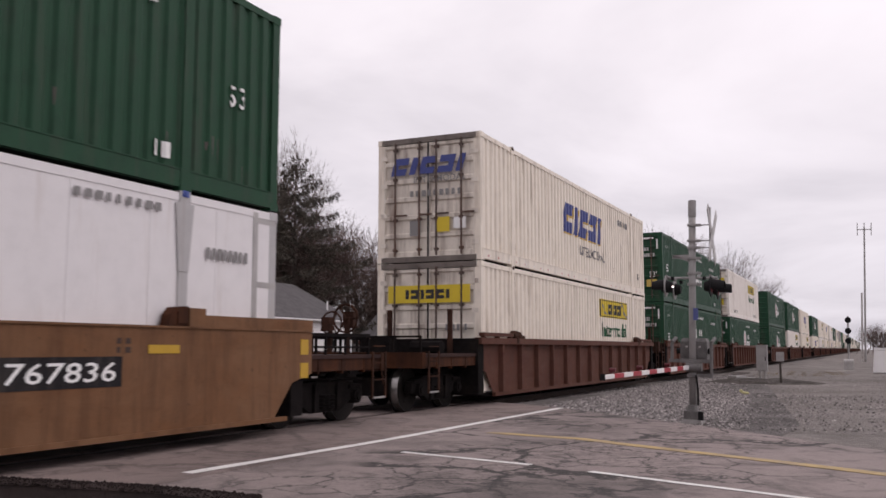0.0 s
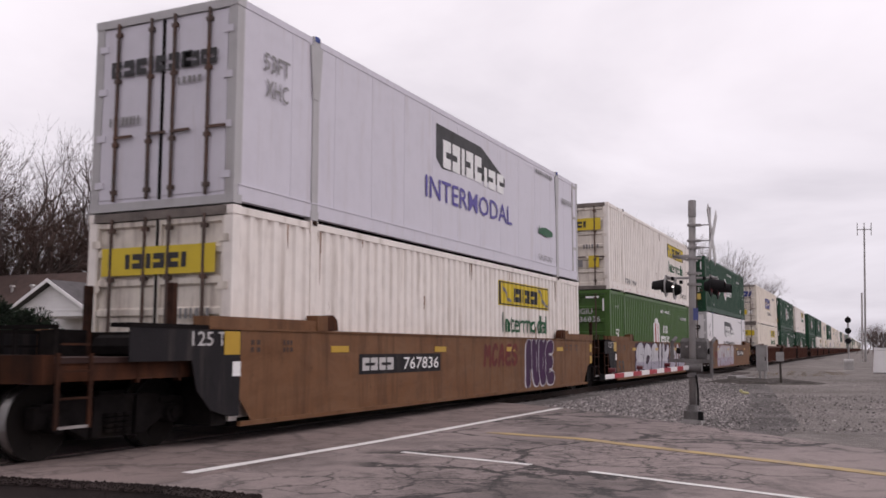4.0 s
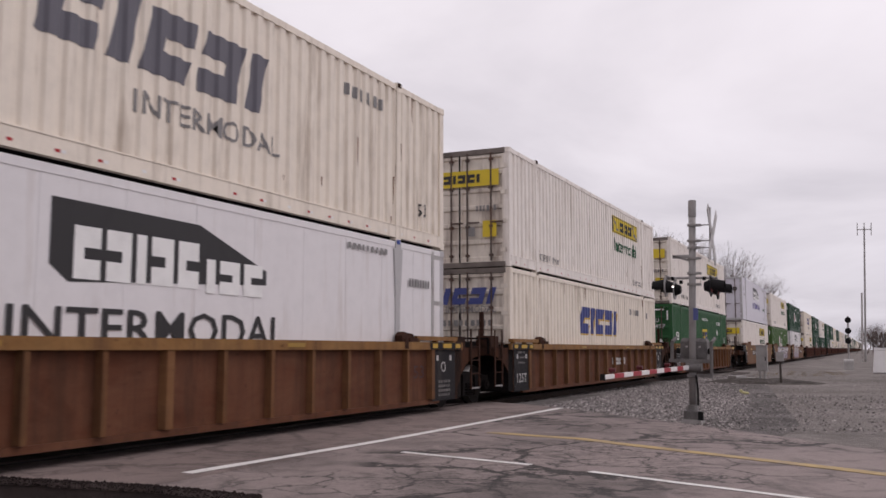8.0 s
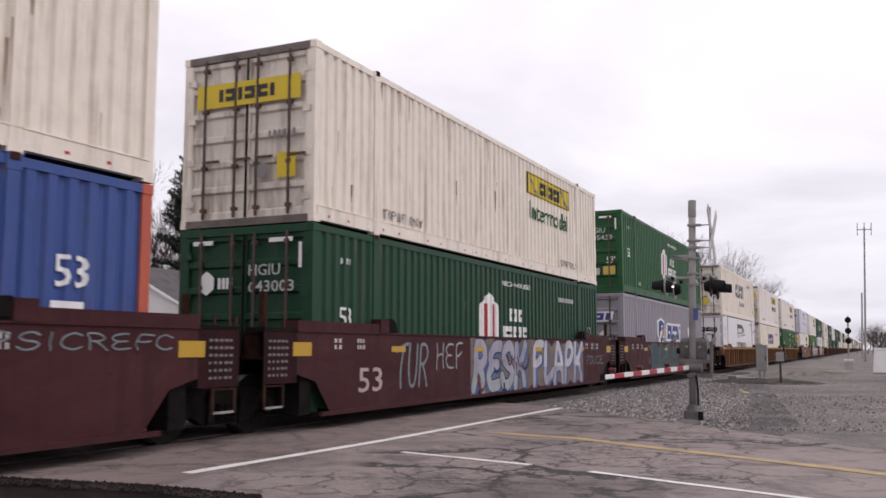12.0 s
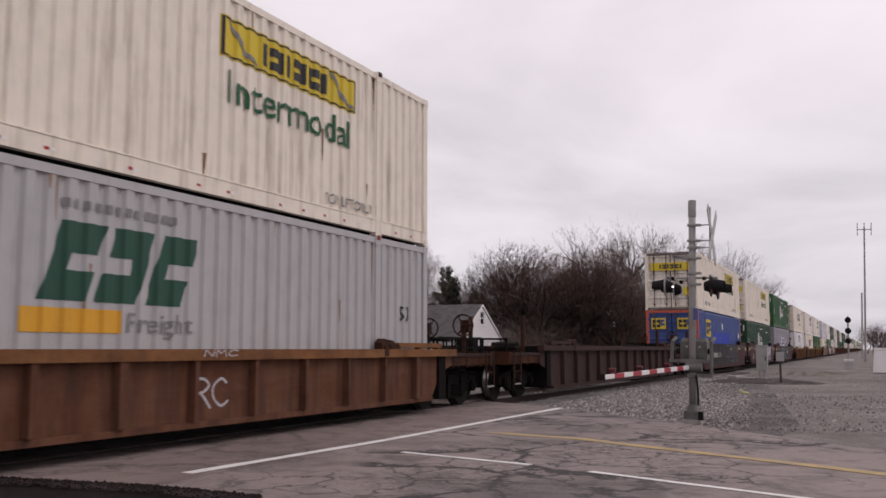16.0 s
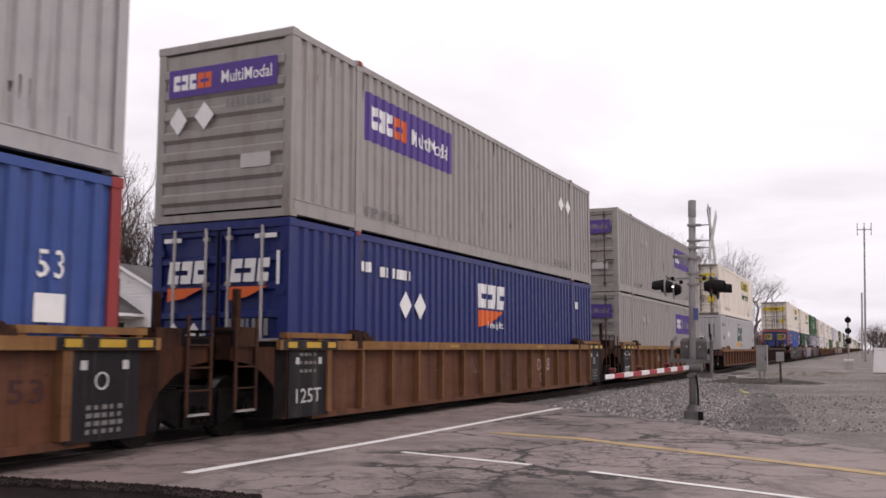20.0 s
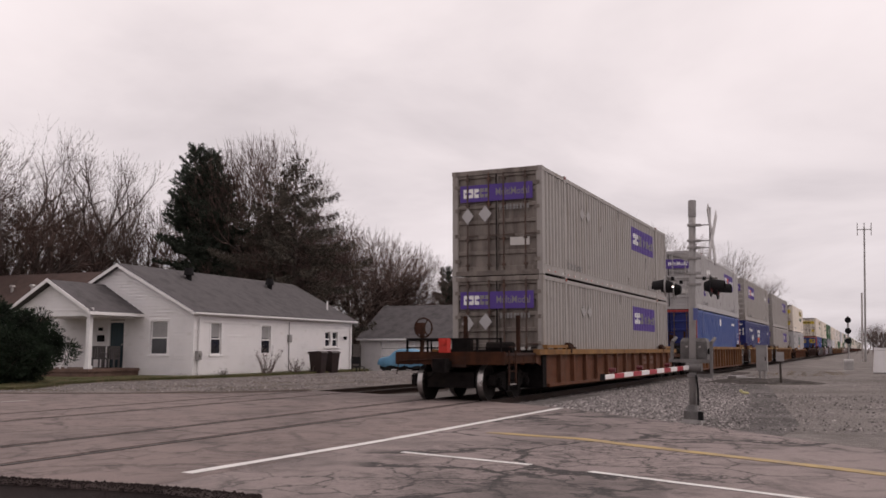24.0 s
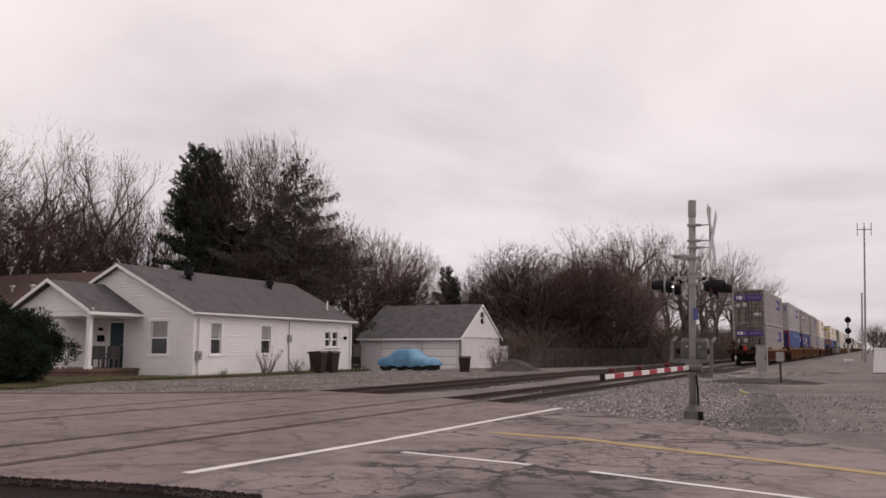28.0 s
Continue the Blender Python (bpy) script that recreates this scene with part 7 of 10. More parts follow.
def marks_blue_53():
    patch = plain("faded_blue_patch", (0.06, 0.105, 0.27))
    return [("repainted_patch", RECT, (2.3, 4.0, 0.85, 1.75), patch, 0), ("repainted_patch", RECT, (5.3, 11.8, 0.55, 1.25), patch, 0), ("sticker", RECT, (7.65, 8.2, 2.24, 2.62), ink_white, 0), ("lettering", word_shape("53"), (15.0, 15.38, 1.68, 1.98), ink_white, 0), ("sticker", RECT, (14.98, 15.38, 1.22, 1.52), ink_white, 0),
            ("lettering", bars_shape(6, 24), (12.6, 13.6, 2.35, 2.5), ink_white, 0)]


def marks_yellow_square(y=7.76, word=ink_black):
    return [("logo_panel", RECT, (y, y + 1.43, 1.15, 1.96), ink_yellow, 0), ("logo", block_shape("bb"), (y + 0.12, y + 1.0, 1.3, 1.82), word, 0), ("logo", block_shape("b"), (y + 0.98, y + 1.32, 1.45, 1.82), ink_blue, 0),
            ("placard", DIAMOND, (12.3, 12.75, 1.65, 2.05), ink_white, 0), ("lettering", bars_shape(6, 31), (12.6, 13.8, 2.25, 2.42), ink_white, 0),
            ("lettering", word_shape("HIGH CUBE"), (7.7, 9.4, 2.4, 2.52), ink_white, 0), ("lettering", word_shape("53"), (0.85, 1.3, 1.35, 1.7), ink_white, 0), ("lettering", word_shape("53"), (15.0, 15.4, 1.3, 1.6), ink_white, 0)]


def marks_blue_square():
    return [("logo_panel", RECT, (2.4, 3.88, 1.6, 2.49), ink_yellow, 0), ("logo", block_shape("bb"), (2.52, 3.4, 1.75, 2.34), ink_black, 0), ("logo", block_shape("b"), (3.42, 3.76, 1.9, 2.34), ink_blue, 0),
            ("repainted_patch", RECT, (5.0, 10.8, 1.25, 1.85), plain("fresh_blue_patch", (0.03, 0.06, 0.42)), 0), ("sticker", RECT, (7.85, 8.2, 2.05, 2.4), ink_white, 0),
            ("lettering", word_shape("53"), (14.75, 15.2, 1.6, 1.95), ink_white, 0), ("sticker", RECT, (14.7, 15.15, 1.15, 1.45), ink_white, 0)]


def marks_green_slant():
    return [("logo", block_shape("bbb"), (7.02, 9.2, 1.46, 2.32), plain("dark_green_mark", (0.02, 0.075, 0.05)), 0.35), ("logo_bar", RECT, (6.80, 8.2, 1.12, 1.38), plain("amber_mark", (0.66, 0.33, 0.03)), 0.0),
            ("lettering", word_shape("Freight"), (8.27, 9.4, 1.06, 1.36), ink_grey, 0.05), ("lettering", bars_shape(12, 41), (7.3, 9.1, 2.46, 2.56), ink_grey, 0),
            ("lettering", word_shape("53"), (0.85, 1.25, 1.5, 1.78), ink_black, 0), ("lettering", word_shape("53"), (15.0, 15.4, 1.45, 1.72), ink_black, 0), ("lettering", bars_shape(6, 42), (0.5, 1.6, 2.25, 2.45), ink_grey, 0),
            ("placard", DIAMOND, (2.55, 3.0, 1.6, 2.05), ink_white, 0), ("placard", DIAMOND, (3.1, 3.55, 1.6, 2.05), ink_white, 0)]


def door_leaf(bm, smooth_face):
    """Half of the rear end, from its hinge at x=0 to the middle, with pressed bands."""
    w, z0, z1 = HALF - 0.13, 0.12, TALL - 0.14
    if smooth_face:
        bx(bm, 0, w, 0.0, 0.03, z0, z1)
        bx(bm, 0.03, w - 0.03, -0.012, 0.0, z0 + 0.06, z1 - 0.06)
        return
    ys = []
    n = 6
    band = (z1 - z0 - 0.1) / n
    for k in range(n):
        a = z0 + 0.05 + k * band
        ys += [(a, 0.0), (a + 0.06, 0.0), (a + 0.09, 0.045), (a + band - 0.05, 0.045), (a + band - 0.02, 0.0)]
    ys = [(z0, 0.0)] + ys + [(z1, 0.0)]
    left = [bm.verts.new((0.05, y, z)) for z, y in ys]
    right = [bm.verts.new((w - 0.05, y, z)) for z, y in ys]
    for k in range(len(ys) - 1):
        bm.faces.new((left[k], right[k], right[k + 1], left[k + 1]))
    bx(bm, 0, 0.05, -0.012, 0.06, z0, z1)
    bx(bm, w - 0.05, w, -0.012, 0.06, z0, z1)


def end_wall(bm, ribs):
    """A blank end: one sheet pressed into upright or level ribs between the posts."""
    w, z0, z1 = HALF - 0.13, 0.16, TALL - 0.16
    if ribs == "level":
        line = [(z0, 0.03)]
        for k in range(7):
            z = 0.26 + k * 0.34
            line += [(z, 0.03), (z + 0.06, -0.02), (z + 0.17, -0.02), (z + 0.21, 0.03)]
        line.append((z1, 0.03))
        pairs = [[bm.verts.new((x, y, z)) for x in (-w, w)] for z, y in line]
    else:
        n = 9
        line = [(-w, 0.03)]
        for k in range(n):
            x = -w + (k + 0.12) * 2 * w / n
            line += [(x, 0.03), (x + 0.03, -0.005), (x + 0.17, -0.005), (x + 0.2, 0.03)]
        line.append((w, 0.03))
        pairs = [[bm.verts.new((x, y, z)) for z in (z0, z1)] for x, y in line]
    for a, b in zip(pairs, pairs[1:]):
        bm.faces.new((a[0], a[1], b[1], b[0]))
    r = bmesh.ops.extrude_face_region(bm, geom=bm.faces[:])
    bmesh.ops.translate(bm, vec=(0, 0.03, 0), verts=[g for g in r["geom"] if isinstance(g, bmesh.types.BMVert)])


def locking_bar(bm):
    tube(bm, (0, -0.045, 0.14), (0, -0.045, TALL - 0.1), 0.025, sides=6)
    for z in (0.25, 0.95, 1.9, 2.6):
        bx(bm, -0.05, 0.05, -0.06, 0.0, z, z + 0.06)
    bx(bm, -0.02, 0.32, -0.07, -0.045, 1.06, 1.1)


def container(paint, marks, label, m, door=None, end="door", smooth_side=False, post=None, far=False, trims=(), locks=None, frame_end=False, bars=None, header=None):
    bars = bars or dark_bar
    door = door or paint
    post = post or paint
    ob = thing("shipping_container", m, label, "container", "double-stacked containers on the train")
    sheet = ("side_panel", smooth_side)

    def side(bm):
        (plate_sheet if smooth_side else corrugated_sheet)(bm, 0.17, TALL - 0.11)
    near = part("side_panel", stored(sheet, side, paint), paint, ob, at=pose(HALF, 0, 0))
    if smooth_side:
        for k in range(PLATES):
            part("plate", stored("plate", lambda bm: bx(bm, -0.012, 0.0, 0.003, PLATE_STEP - 0.003, 0.17, TALL - 0.11), paint), paint, near, at=pose(0, 0.12 + k * PLATE_STEP, 0))
    part("side_panel", stored(sheet, side, paint), paint, ob, at=pose(-HALF, LONG, 0, 0, 0, 180))
    part("bottom_rail", stored("bottom_rail", lambda bm: (bx(bm, HALF - 0.09, HALF + 0.012, 0.1, LONG - 0.1, 0.038, 0.255), bx(bm, HALF - 0.09, HALF + 0.020, 0.1, LONG - 0.1, 0.255, 0.272)), paint), paint, ob)
    part("bottom_rail", stored("bottom_rail", lambda bm: None, paint), paint, ob, at=pose(-WIDE + 0.078, 0, 0))
    part("top_rail", stored("top_rail", lambda bm: bx(bm, HALF - 0.07, HALF + 0.008, 0.1, LONG - 0.1, TALL - 0.115, TALL - 0.012), paint), paint, ob)
    part("top_rail", stored("top_rail", lambda bm: None, paint), paint, ob, at=pose(-WIDE + 0.062, 0, 0))
    part("roof", stored("roof", lambda bm: bx(bm, -HALF + 0.01, HALF - 0.01, 0.05, LONG - 0.05, TALL - 0.05, TALL - 0.02), roof_grey), roof_grey, ob)
    part("floor", stored("floor", lambda bm: bx(bm, -HALF + 0.06, HALF - 0.06, 0.05, LONG - 0.05, 0.04, 0.16), under_dark), under_dark, ob)

    def corner(bm):
        bx(bm, -0.075, 0.075, -0.08, 0.08, 0.0, TALL)
        for z in (0.0, TALL - 0.12):
            bx(bm, -0.085, 0.085, -0.09, 0.09, z, z + 0.12)
    rear_post = trims[0] if trims else post
    for x in (-1, 1):
        part("corner_post", stored("corner_post", corner, rear_post), rear_post, ob, at=pose(x * (HALF - 0.072), 0.085, 0))
        part("corner_post", stored("corner_post", corner, trims[0] if trims else post), post, ob, at=pose(x * (HALF - 0.072), LONG - 0.085, 0))

    def lift(bm):
        bx(bm, -0.1, 0.018, -0.085, 0.085, 0.0, TALL - 0.02)
        bx(bm, -0.1, 0.024, -0.1, 0.1, TALL - 0.16, TALL + 0.012)
        bx(bm, -0.1, 0.024, -0.1, 0.1, -0.01, 0.14)
    for y in LIFT_AT:
        part("lift_post", stored(("lift_post", smooth_side), lambda bm: (lift(bm), prism(bm, [(0.012, -0.09, 1.9), (0.012, 0.09, 1.9), (0.012, 0.17, TALL - 0.14), (0.012, -0.17, TALL - 0.14)], (0.012, 0, 0)) if smooth_side else None), post), post, ob, at=pose(HALF, y, 0))
        lock = locks or rusty_iron
        part("twist_lock", stored("twist_lock", lambda bm: (bx(bm, -0.12, 0.035, -0.06, 0.06, -0.06, 0.02), bx(bm, -0.02, 0.042, -0.025, 0.025, -0.045, 0.0)), lock), lock, ob, at=pose(HALF, y, TALL))
    part("front_wall", stored(("front_wall", "upright"), lambda bm: end_wall(bm, "upright"), paint), paint, ob, at=pose(0, LONG, 0, 0, 0, 180))
    part("header", stored("header", lambda bm: bx(bm, -HALF + 0.1, HALF - 0.1, -0.01, 0.1, TALL - 0.13, TALL - 0.005), header or rear_post), header or rear_post, ob)
    part("door_sill", stored("door_sill", lambda bm: bx(bm, -HALF + 0.1, HALF - 0.1, -0.01, 0.1, 0.0, 0.12), grimy_header if header else rear_post), rear_post, ob)
    if end == "door":
        part("gasket", stored("gasket", lambda bm: bx(bm, -0.018, 0.018, -0.012, 0.03, 0.13, TALL - 0.14), under_dark), under_dark, ob, "dark rubber door seal")
    if end == "door":
        leaf = ("door", smooth_side)
        left = part("door", stored(leaf, lambda bm: door_leaf(bm, smooth_side), door), door, ob, at=pose(-HALF + 0.13, 0.02, 0))
        right = part("door", stored(("door_right", smooth_side), lambda bm: (door_leaf(bm, smooth_side), bmesh.ops.scale(bm, vec=(-1, 1, 1), verts=bm.verts)), door), door, ob, at=pose(HALF - 0.13, 0.02, 0))
        if not far:
            for leaf_ob, xs, flip in ((left, (0.33, 0.95), 1), (right, (-0.33, -0.95), -1)):
                for x in xs:
                    part("locking_bar", stored("locking_bar", locking_bar, bars), bars, leaf_ob, at=pose(x, 0, 0))
                for z in (0.4, 1.1, 1.8, 2.45):
                    part("hinge", stored("hinge", lambda bm: bx(bm, -0.07, 0.09, -0.03, 0.0, -0.05, 0.05), door), door, leaf_ob, at=pose(flip * 0.02, 0, z))
    else:
        part("end_wall", stored(("end_wall", end), lambda bm: end_wall(bm, end), door), door, ob)
    if frame_end:
        part("end_frame", stored("end_frame", lambda bm: [bx(bm, HALF - 0.05, HALF + 0.01, LONG - 0.55, LONG - 0.45, 0.1, TALL - 0.05)] and
             [bx(bm, HALF - 0.06, HALF + 0.005, LONG - 0.45, LONG, z, z + 0.08) for z in (0.1, 0.9, 1.8, 2.7)], bar_steel), bar_steel, ob)
    if header is not None and not far:
        part("reflective_tape", tape_mesh(), ink_red, ob, "worn red and white reflective tape")
    if not far and not smooth_side:
        weather(ob, len(bpy.data.objects), rust_run if paint in (cream, off_white, pale_grey) else dark_run)
    for k, (name, shape, box, mat, skew) in enumerate(marks if not far else marks[:6]):
        decal(name, shape, box, mat, ob, 0.005 + 0.0035 * min(k, 6) * (1 if name.startswith(("logo", "emblem", "lettering")) else 0.5), skew, smooth_side or name in ("placard", "sticker"))
    return ob


def tape_mesh():
    """Small red and white dashes along the bottom rail."""
    if "tape" not in STORE:
        rng = random.Random(6)
        me = bpy.data.meshes.new("reflective_tape")
        V, F, M = [], [], []
        for k in range(26):
            y = 0.4 + k * 0.6
            for j in range(2):
                if rng.random() < 0.3:
                    continue
                n = len(V)
                V += [(HALF + 0.015, y + j * 0.08 + a, z) for a, z in ((0, 0.10), (0.07, 0.10), (0.07, 0.135), (0, 0.135))]
                F.append((n, n + 1, n + 2, n + 3))
                M.append(j)
        me.from_pydata(V, [], F)
        me.materials.append(ink_red)
        me.materials.append(ink_white)
        me.polygons.foreach_set("material_index", M)
        STORE["tape"] = me
    return STORE["tape"]


def rear_mark(name, shape, box, mat, ob, depth=0.03, skew=0.0):
    """A mark on the doors or the rear wall (box: x0, x1, z0, z1)."""
    x0, x1, z0, z1 = box
    bm = bmesh.new()
    vs = [bm.verts.new((x0 + (x1 - x0) * u + skew * (z1 - z0) * v, -depth, z0 + (z1 - z0) * v)) for u, v in shape[0]]
    for f in shape[1]:
        bm.faces.new([vs[k] for k in f])
    for f in bm.faces:
        f.normal_update()
        if f.normal.y > 0:
            f.normal_flip()
    return part(name, made(name, bm, mat, fix=False), mat, ob)


def rear_yellow_band(ob):
    rear_mark("logo_panel", RECT, (-1.0, 1.05, 1.98, 2.38), ink_yellow, ob)
    rear_mark("logo", block_shape("lblbbl"), (-0.55, 0.55, 2.07, 2.28), ink_black, ob, 0.034)
    rear_mark("sticker", RECT, (0.62, 0.98, 0.72, 1.12), ink_yellow, ob)
    rear_mark("sticker", RECT, (0.18, 0.42, 0.75, 0.98), ink_grey, ob)
    rear_mark("lettering", bars_shape(6, 51), (0.45, 1.0, 1.36, 1.5), ink_grey, ob)


def rear_hexagon(ob, seed, words=()):
    rear_mark("emblem", HEXAGON, (-0.86, -0.56, 1.8, 2.2), ink_white, ob)
    rear_mark("lettering", bars_shape(4, seed), (-0.48, -0.15, 1.9, 2.08), ink_white, ob)
    if words:
        rear_mark("lettering", word_shape(words[0]), (0.12, 0.72, 2.10, 2.28), ink_pale, ob)
        rear_mark("lettering", word_shape(words[1]), (0.12, 0.98, 1.84, 2.02), ink_pale, ob)
    else:
        rear_mark("lettering", bars_shape(9, seed + 1), (0.1, 0.75, 2.12, 2.27), ink_pale, ob)
        rear_mark("lettering", bars_shape(12, seed + 2), (0.1, 1.0, 1.88, 2.02), ink_pale, ob)
    rear_mark("lettering", word_shape("53'"), (0.75, 1.05, 1.02, 1.26), ink_white, ob)
    rear_mark("sticker", RECT, (0.08, 0.5, 0.62, 0.86), plain("grey_sticker", (0.5, 0.48, 0.46)), ob)
    rear_mark("sticker", RECT, (0.62, 1.05, 0.62, 0.92), plain("faded_yellow_sticker", (0.55, 0.40, 0.10)), ob)
    rear_mark("reflective_strip", RECT, (0.5, 0.95, 2.62, 2.69), ink_white, ob)
    rear_mark("reflective_strip", RECT, (-1.0, -0.6, 2.62, 2.69), ink_white, ob)
    rear_mark("reflective_strip", RECT, (1.06, 1.12, 2.2, 2.6), ink_white, ob)


def rear_slanted(ob, ink=ink_blue):
    rear_mark("logo", block_shape("blbbl"), (-0.95, 0.85, 2.02, 2.42), ink, ob, skew=0.3)
    rear_mark("lettering", word_shape("INTERMODAL"), (-0.35, 0.95, 1.82, 1.98), ink_grey, ob)
    rear_mark("lettering", bars_shape(9, 61), (-0.45, 0.9, 1.5, 1.64), ink_grey, ob)
    rear_mark("sticker", RECT, (0.22, 0.55, 0.66, 1.0), ink_yellow, ob)
    rear_mark("sticker", RECT, (-0.45, -0.18, 0.6, 0.95), ink_grey, ob)
    rear_mark("sticker", RECT, (0.65, 0.95, 0.72, 0.98), ink_white, ob)


def rear_dotted(ob):
    rear_mark("logo", block_shape("bbblbbb"), (-0.95, 0.55, 1.98, 2.22), ink_black, ob)
    rear_mark("logo", block_shape("bbbb"), (0.4, 0.98, 1.98, 2.2), ink_black, ob)
    rear_mark("lettering", bars_shape(8, 71), (-0.95, -0.35, 1.25, 1.38), ink_grey, ob)
    rear_mark("lettering", bars_shape(5, 72), (0.3, 0.75, 1.75, 1.85), ink_grey, ob)


def rear_purple(ob, colour=True):
    rear_mark("logo_panel", RECT, (-1.05, 1.05, 2.02, 2.48), ink_purple, ob)
    rear_mark("logo", block_shape("bbb"), (-0.95, -0.5, 2.13, 2.38), ink_white, ob, 0.034)
    rear_mark("logo", block_shape("bb"), (-0.47, -0.2, 2.13, 2.38), ink_orange if colour else ink_grey, ob, 0.034)
    rear_mark("lettering", word_shape("MultiModal"), (0.0, 0.95, 2.16, 2.36), ink_white if colour else ink_grey, ob, 0.034)
    rear_mark("placard", DIAMOND, (-1.0, -0.65, 1.4, 1.86), ink_white if colour else pale_grey, ob, 0.05)
    rear_mark("placard", DIAMOND, (-0.5, -0.12, 1.45, 1.9), ink_white if colour else pale_grey, ob, 0.05)
    rear_mark("lettering", bars_shape(9, 81), (0.1, 0.98, 1.76, 1.9), ink_grey, ob)
    rear_mark("sticker", RECT, (0.4, 0.95, 0.78, 1.0), plain("grey_sticker", (0.5, 0.48, 0.46)), ob)


def rear_deep_blue(ob):
    for x in (-0.95, 0.25):
        rear_mark("logo", block_shape("bbb"), (x, x + 0.7, 1.95, 2.3), ink_white, ob, skew=0.1)
        rear_mark("logo_wedge", WEDGE, (x, x + 0.7, 1.68, 1.88), ink_orange, ob)
    rear_mark("lettering", bars_shape(7, 91), (0.25, 1.0, 1.15, 1.4), ink_grey, ob)
    for x in (-1.0, -0.6):
        rear_mark("placard", DIAMOND, (x, x + 0.42, 0.85, 1.35), ink_white, ob, 0.055)
    rear_mark("reflective_strip", RECT, (0.7, 1.1, 2.6, 2.67), ink_white, ob)
    rear_mark("reflective_strip", RECT, (-1.05, -0.7, 2.6, 2.67), ink_white, ob)
    rear_mark("reflective_strip", RECT, (1.1, 1.16, 1.9, 2.4), ink_white, ob)


def rear_squares(ob):
    for x in (-1.02, 0.28):
        rear_mark("logo_panel", RECT, (x, x + 0.72, 1.95, 2.5), ink_yellow, ob)
        rear_mark("logo", block_shape("bb"), (x + 0.06, x + 0.45, 2.03, 2.42), ink_black, ob, 0.034)
        rear_mark("logo", block_shape("b"), (x + 0.46, x + 0.66, 2.12, 2.42), ink_blue, ob, 0.034)
    rear_mark("sticker", RECT, (0.65, 1.0, 1.2, 1.45), pale_grey, ob)


def rear_blue_53(ob):
    rear_mark("emblem_stroke", SLASH, (-1.0, -0.6, 0.9, 1.5), ink_white, ob)
    rear_mark("lettering", bars_shape(4, 95), (0.5, 0.9, 1.2, 1.36), ink_white, ob)
    rear_mark("lettering", bars_shape(3, 96), (0.55, 0.85, 0.9, 1.1), ink_white, ob)
    rear_mark("sticker", RECT, (-1.0, -0.45, 0.3, 0.5), ink_white, ob)


def rear_pale(ob):
    rear_mark("placard", HEXAGON, (-0.85, -0.45, 1.45, 1.95), ink_white, ob)
    rear_mark("placard", HEXAGON, (-0.2, 0.35, 1.4, 1.9), ink_white, ob)
    rear_mark("lettering", word_shape("53"), (0.0, 0.35, 0.98, 1.28), ink_black, ob)
    rear_mark("slot", RECT, (0.62, 0.72, 1.65, 2.4), ink_black, ob)
    rear_mark("slot", RECT, (0.85, 0.95, 1.6, 2.4), ink_grey, ob)
# ---- the train: well wagons ----
SIDE = 1.495
TRUCK_AT = 9.83
WHEEL_R = 0.42


def wheelset_mesh(bm):
    tube(bm, (-0.95, 0, 0), (0.95, 0, 0), 0.08, sides=8)
    for s in (-1, 1):
        tube(bm, (s * 0.70, 0, 0), (s * 0.84, 0, 0), WHEEL_R, sides=28)
        tube(bm, (s * 0.67, 0, 0), (s * 0.70, 0, 0), WHEEL_R + 0.028, sides=28)
        tube(bm, (s * 0.84, 0, 0), (s * 0.87, 0, 0), 0.15, sides=12)
        for k in range(3):
            a = 2 * math.pi * k / 3
            bx(bm, s * 0.84 - 0.012, s * 0.84 + 0.012, 0.25 * math.cos(a) - 0.035, 0.25 * math.cos(a) + 0.035, 0.25 * math.sin(a) - 0.035, 0.25 * math.sin(a) + 0.035)


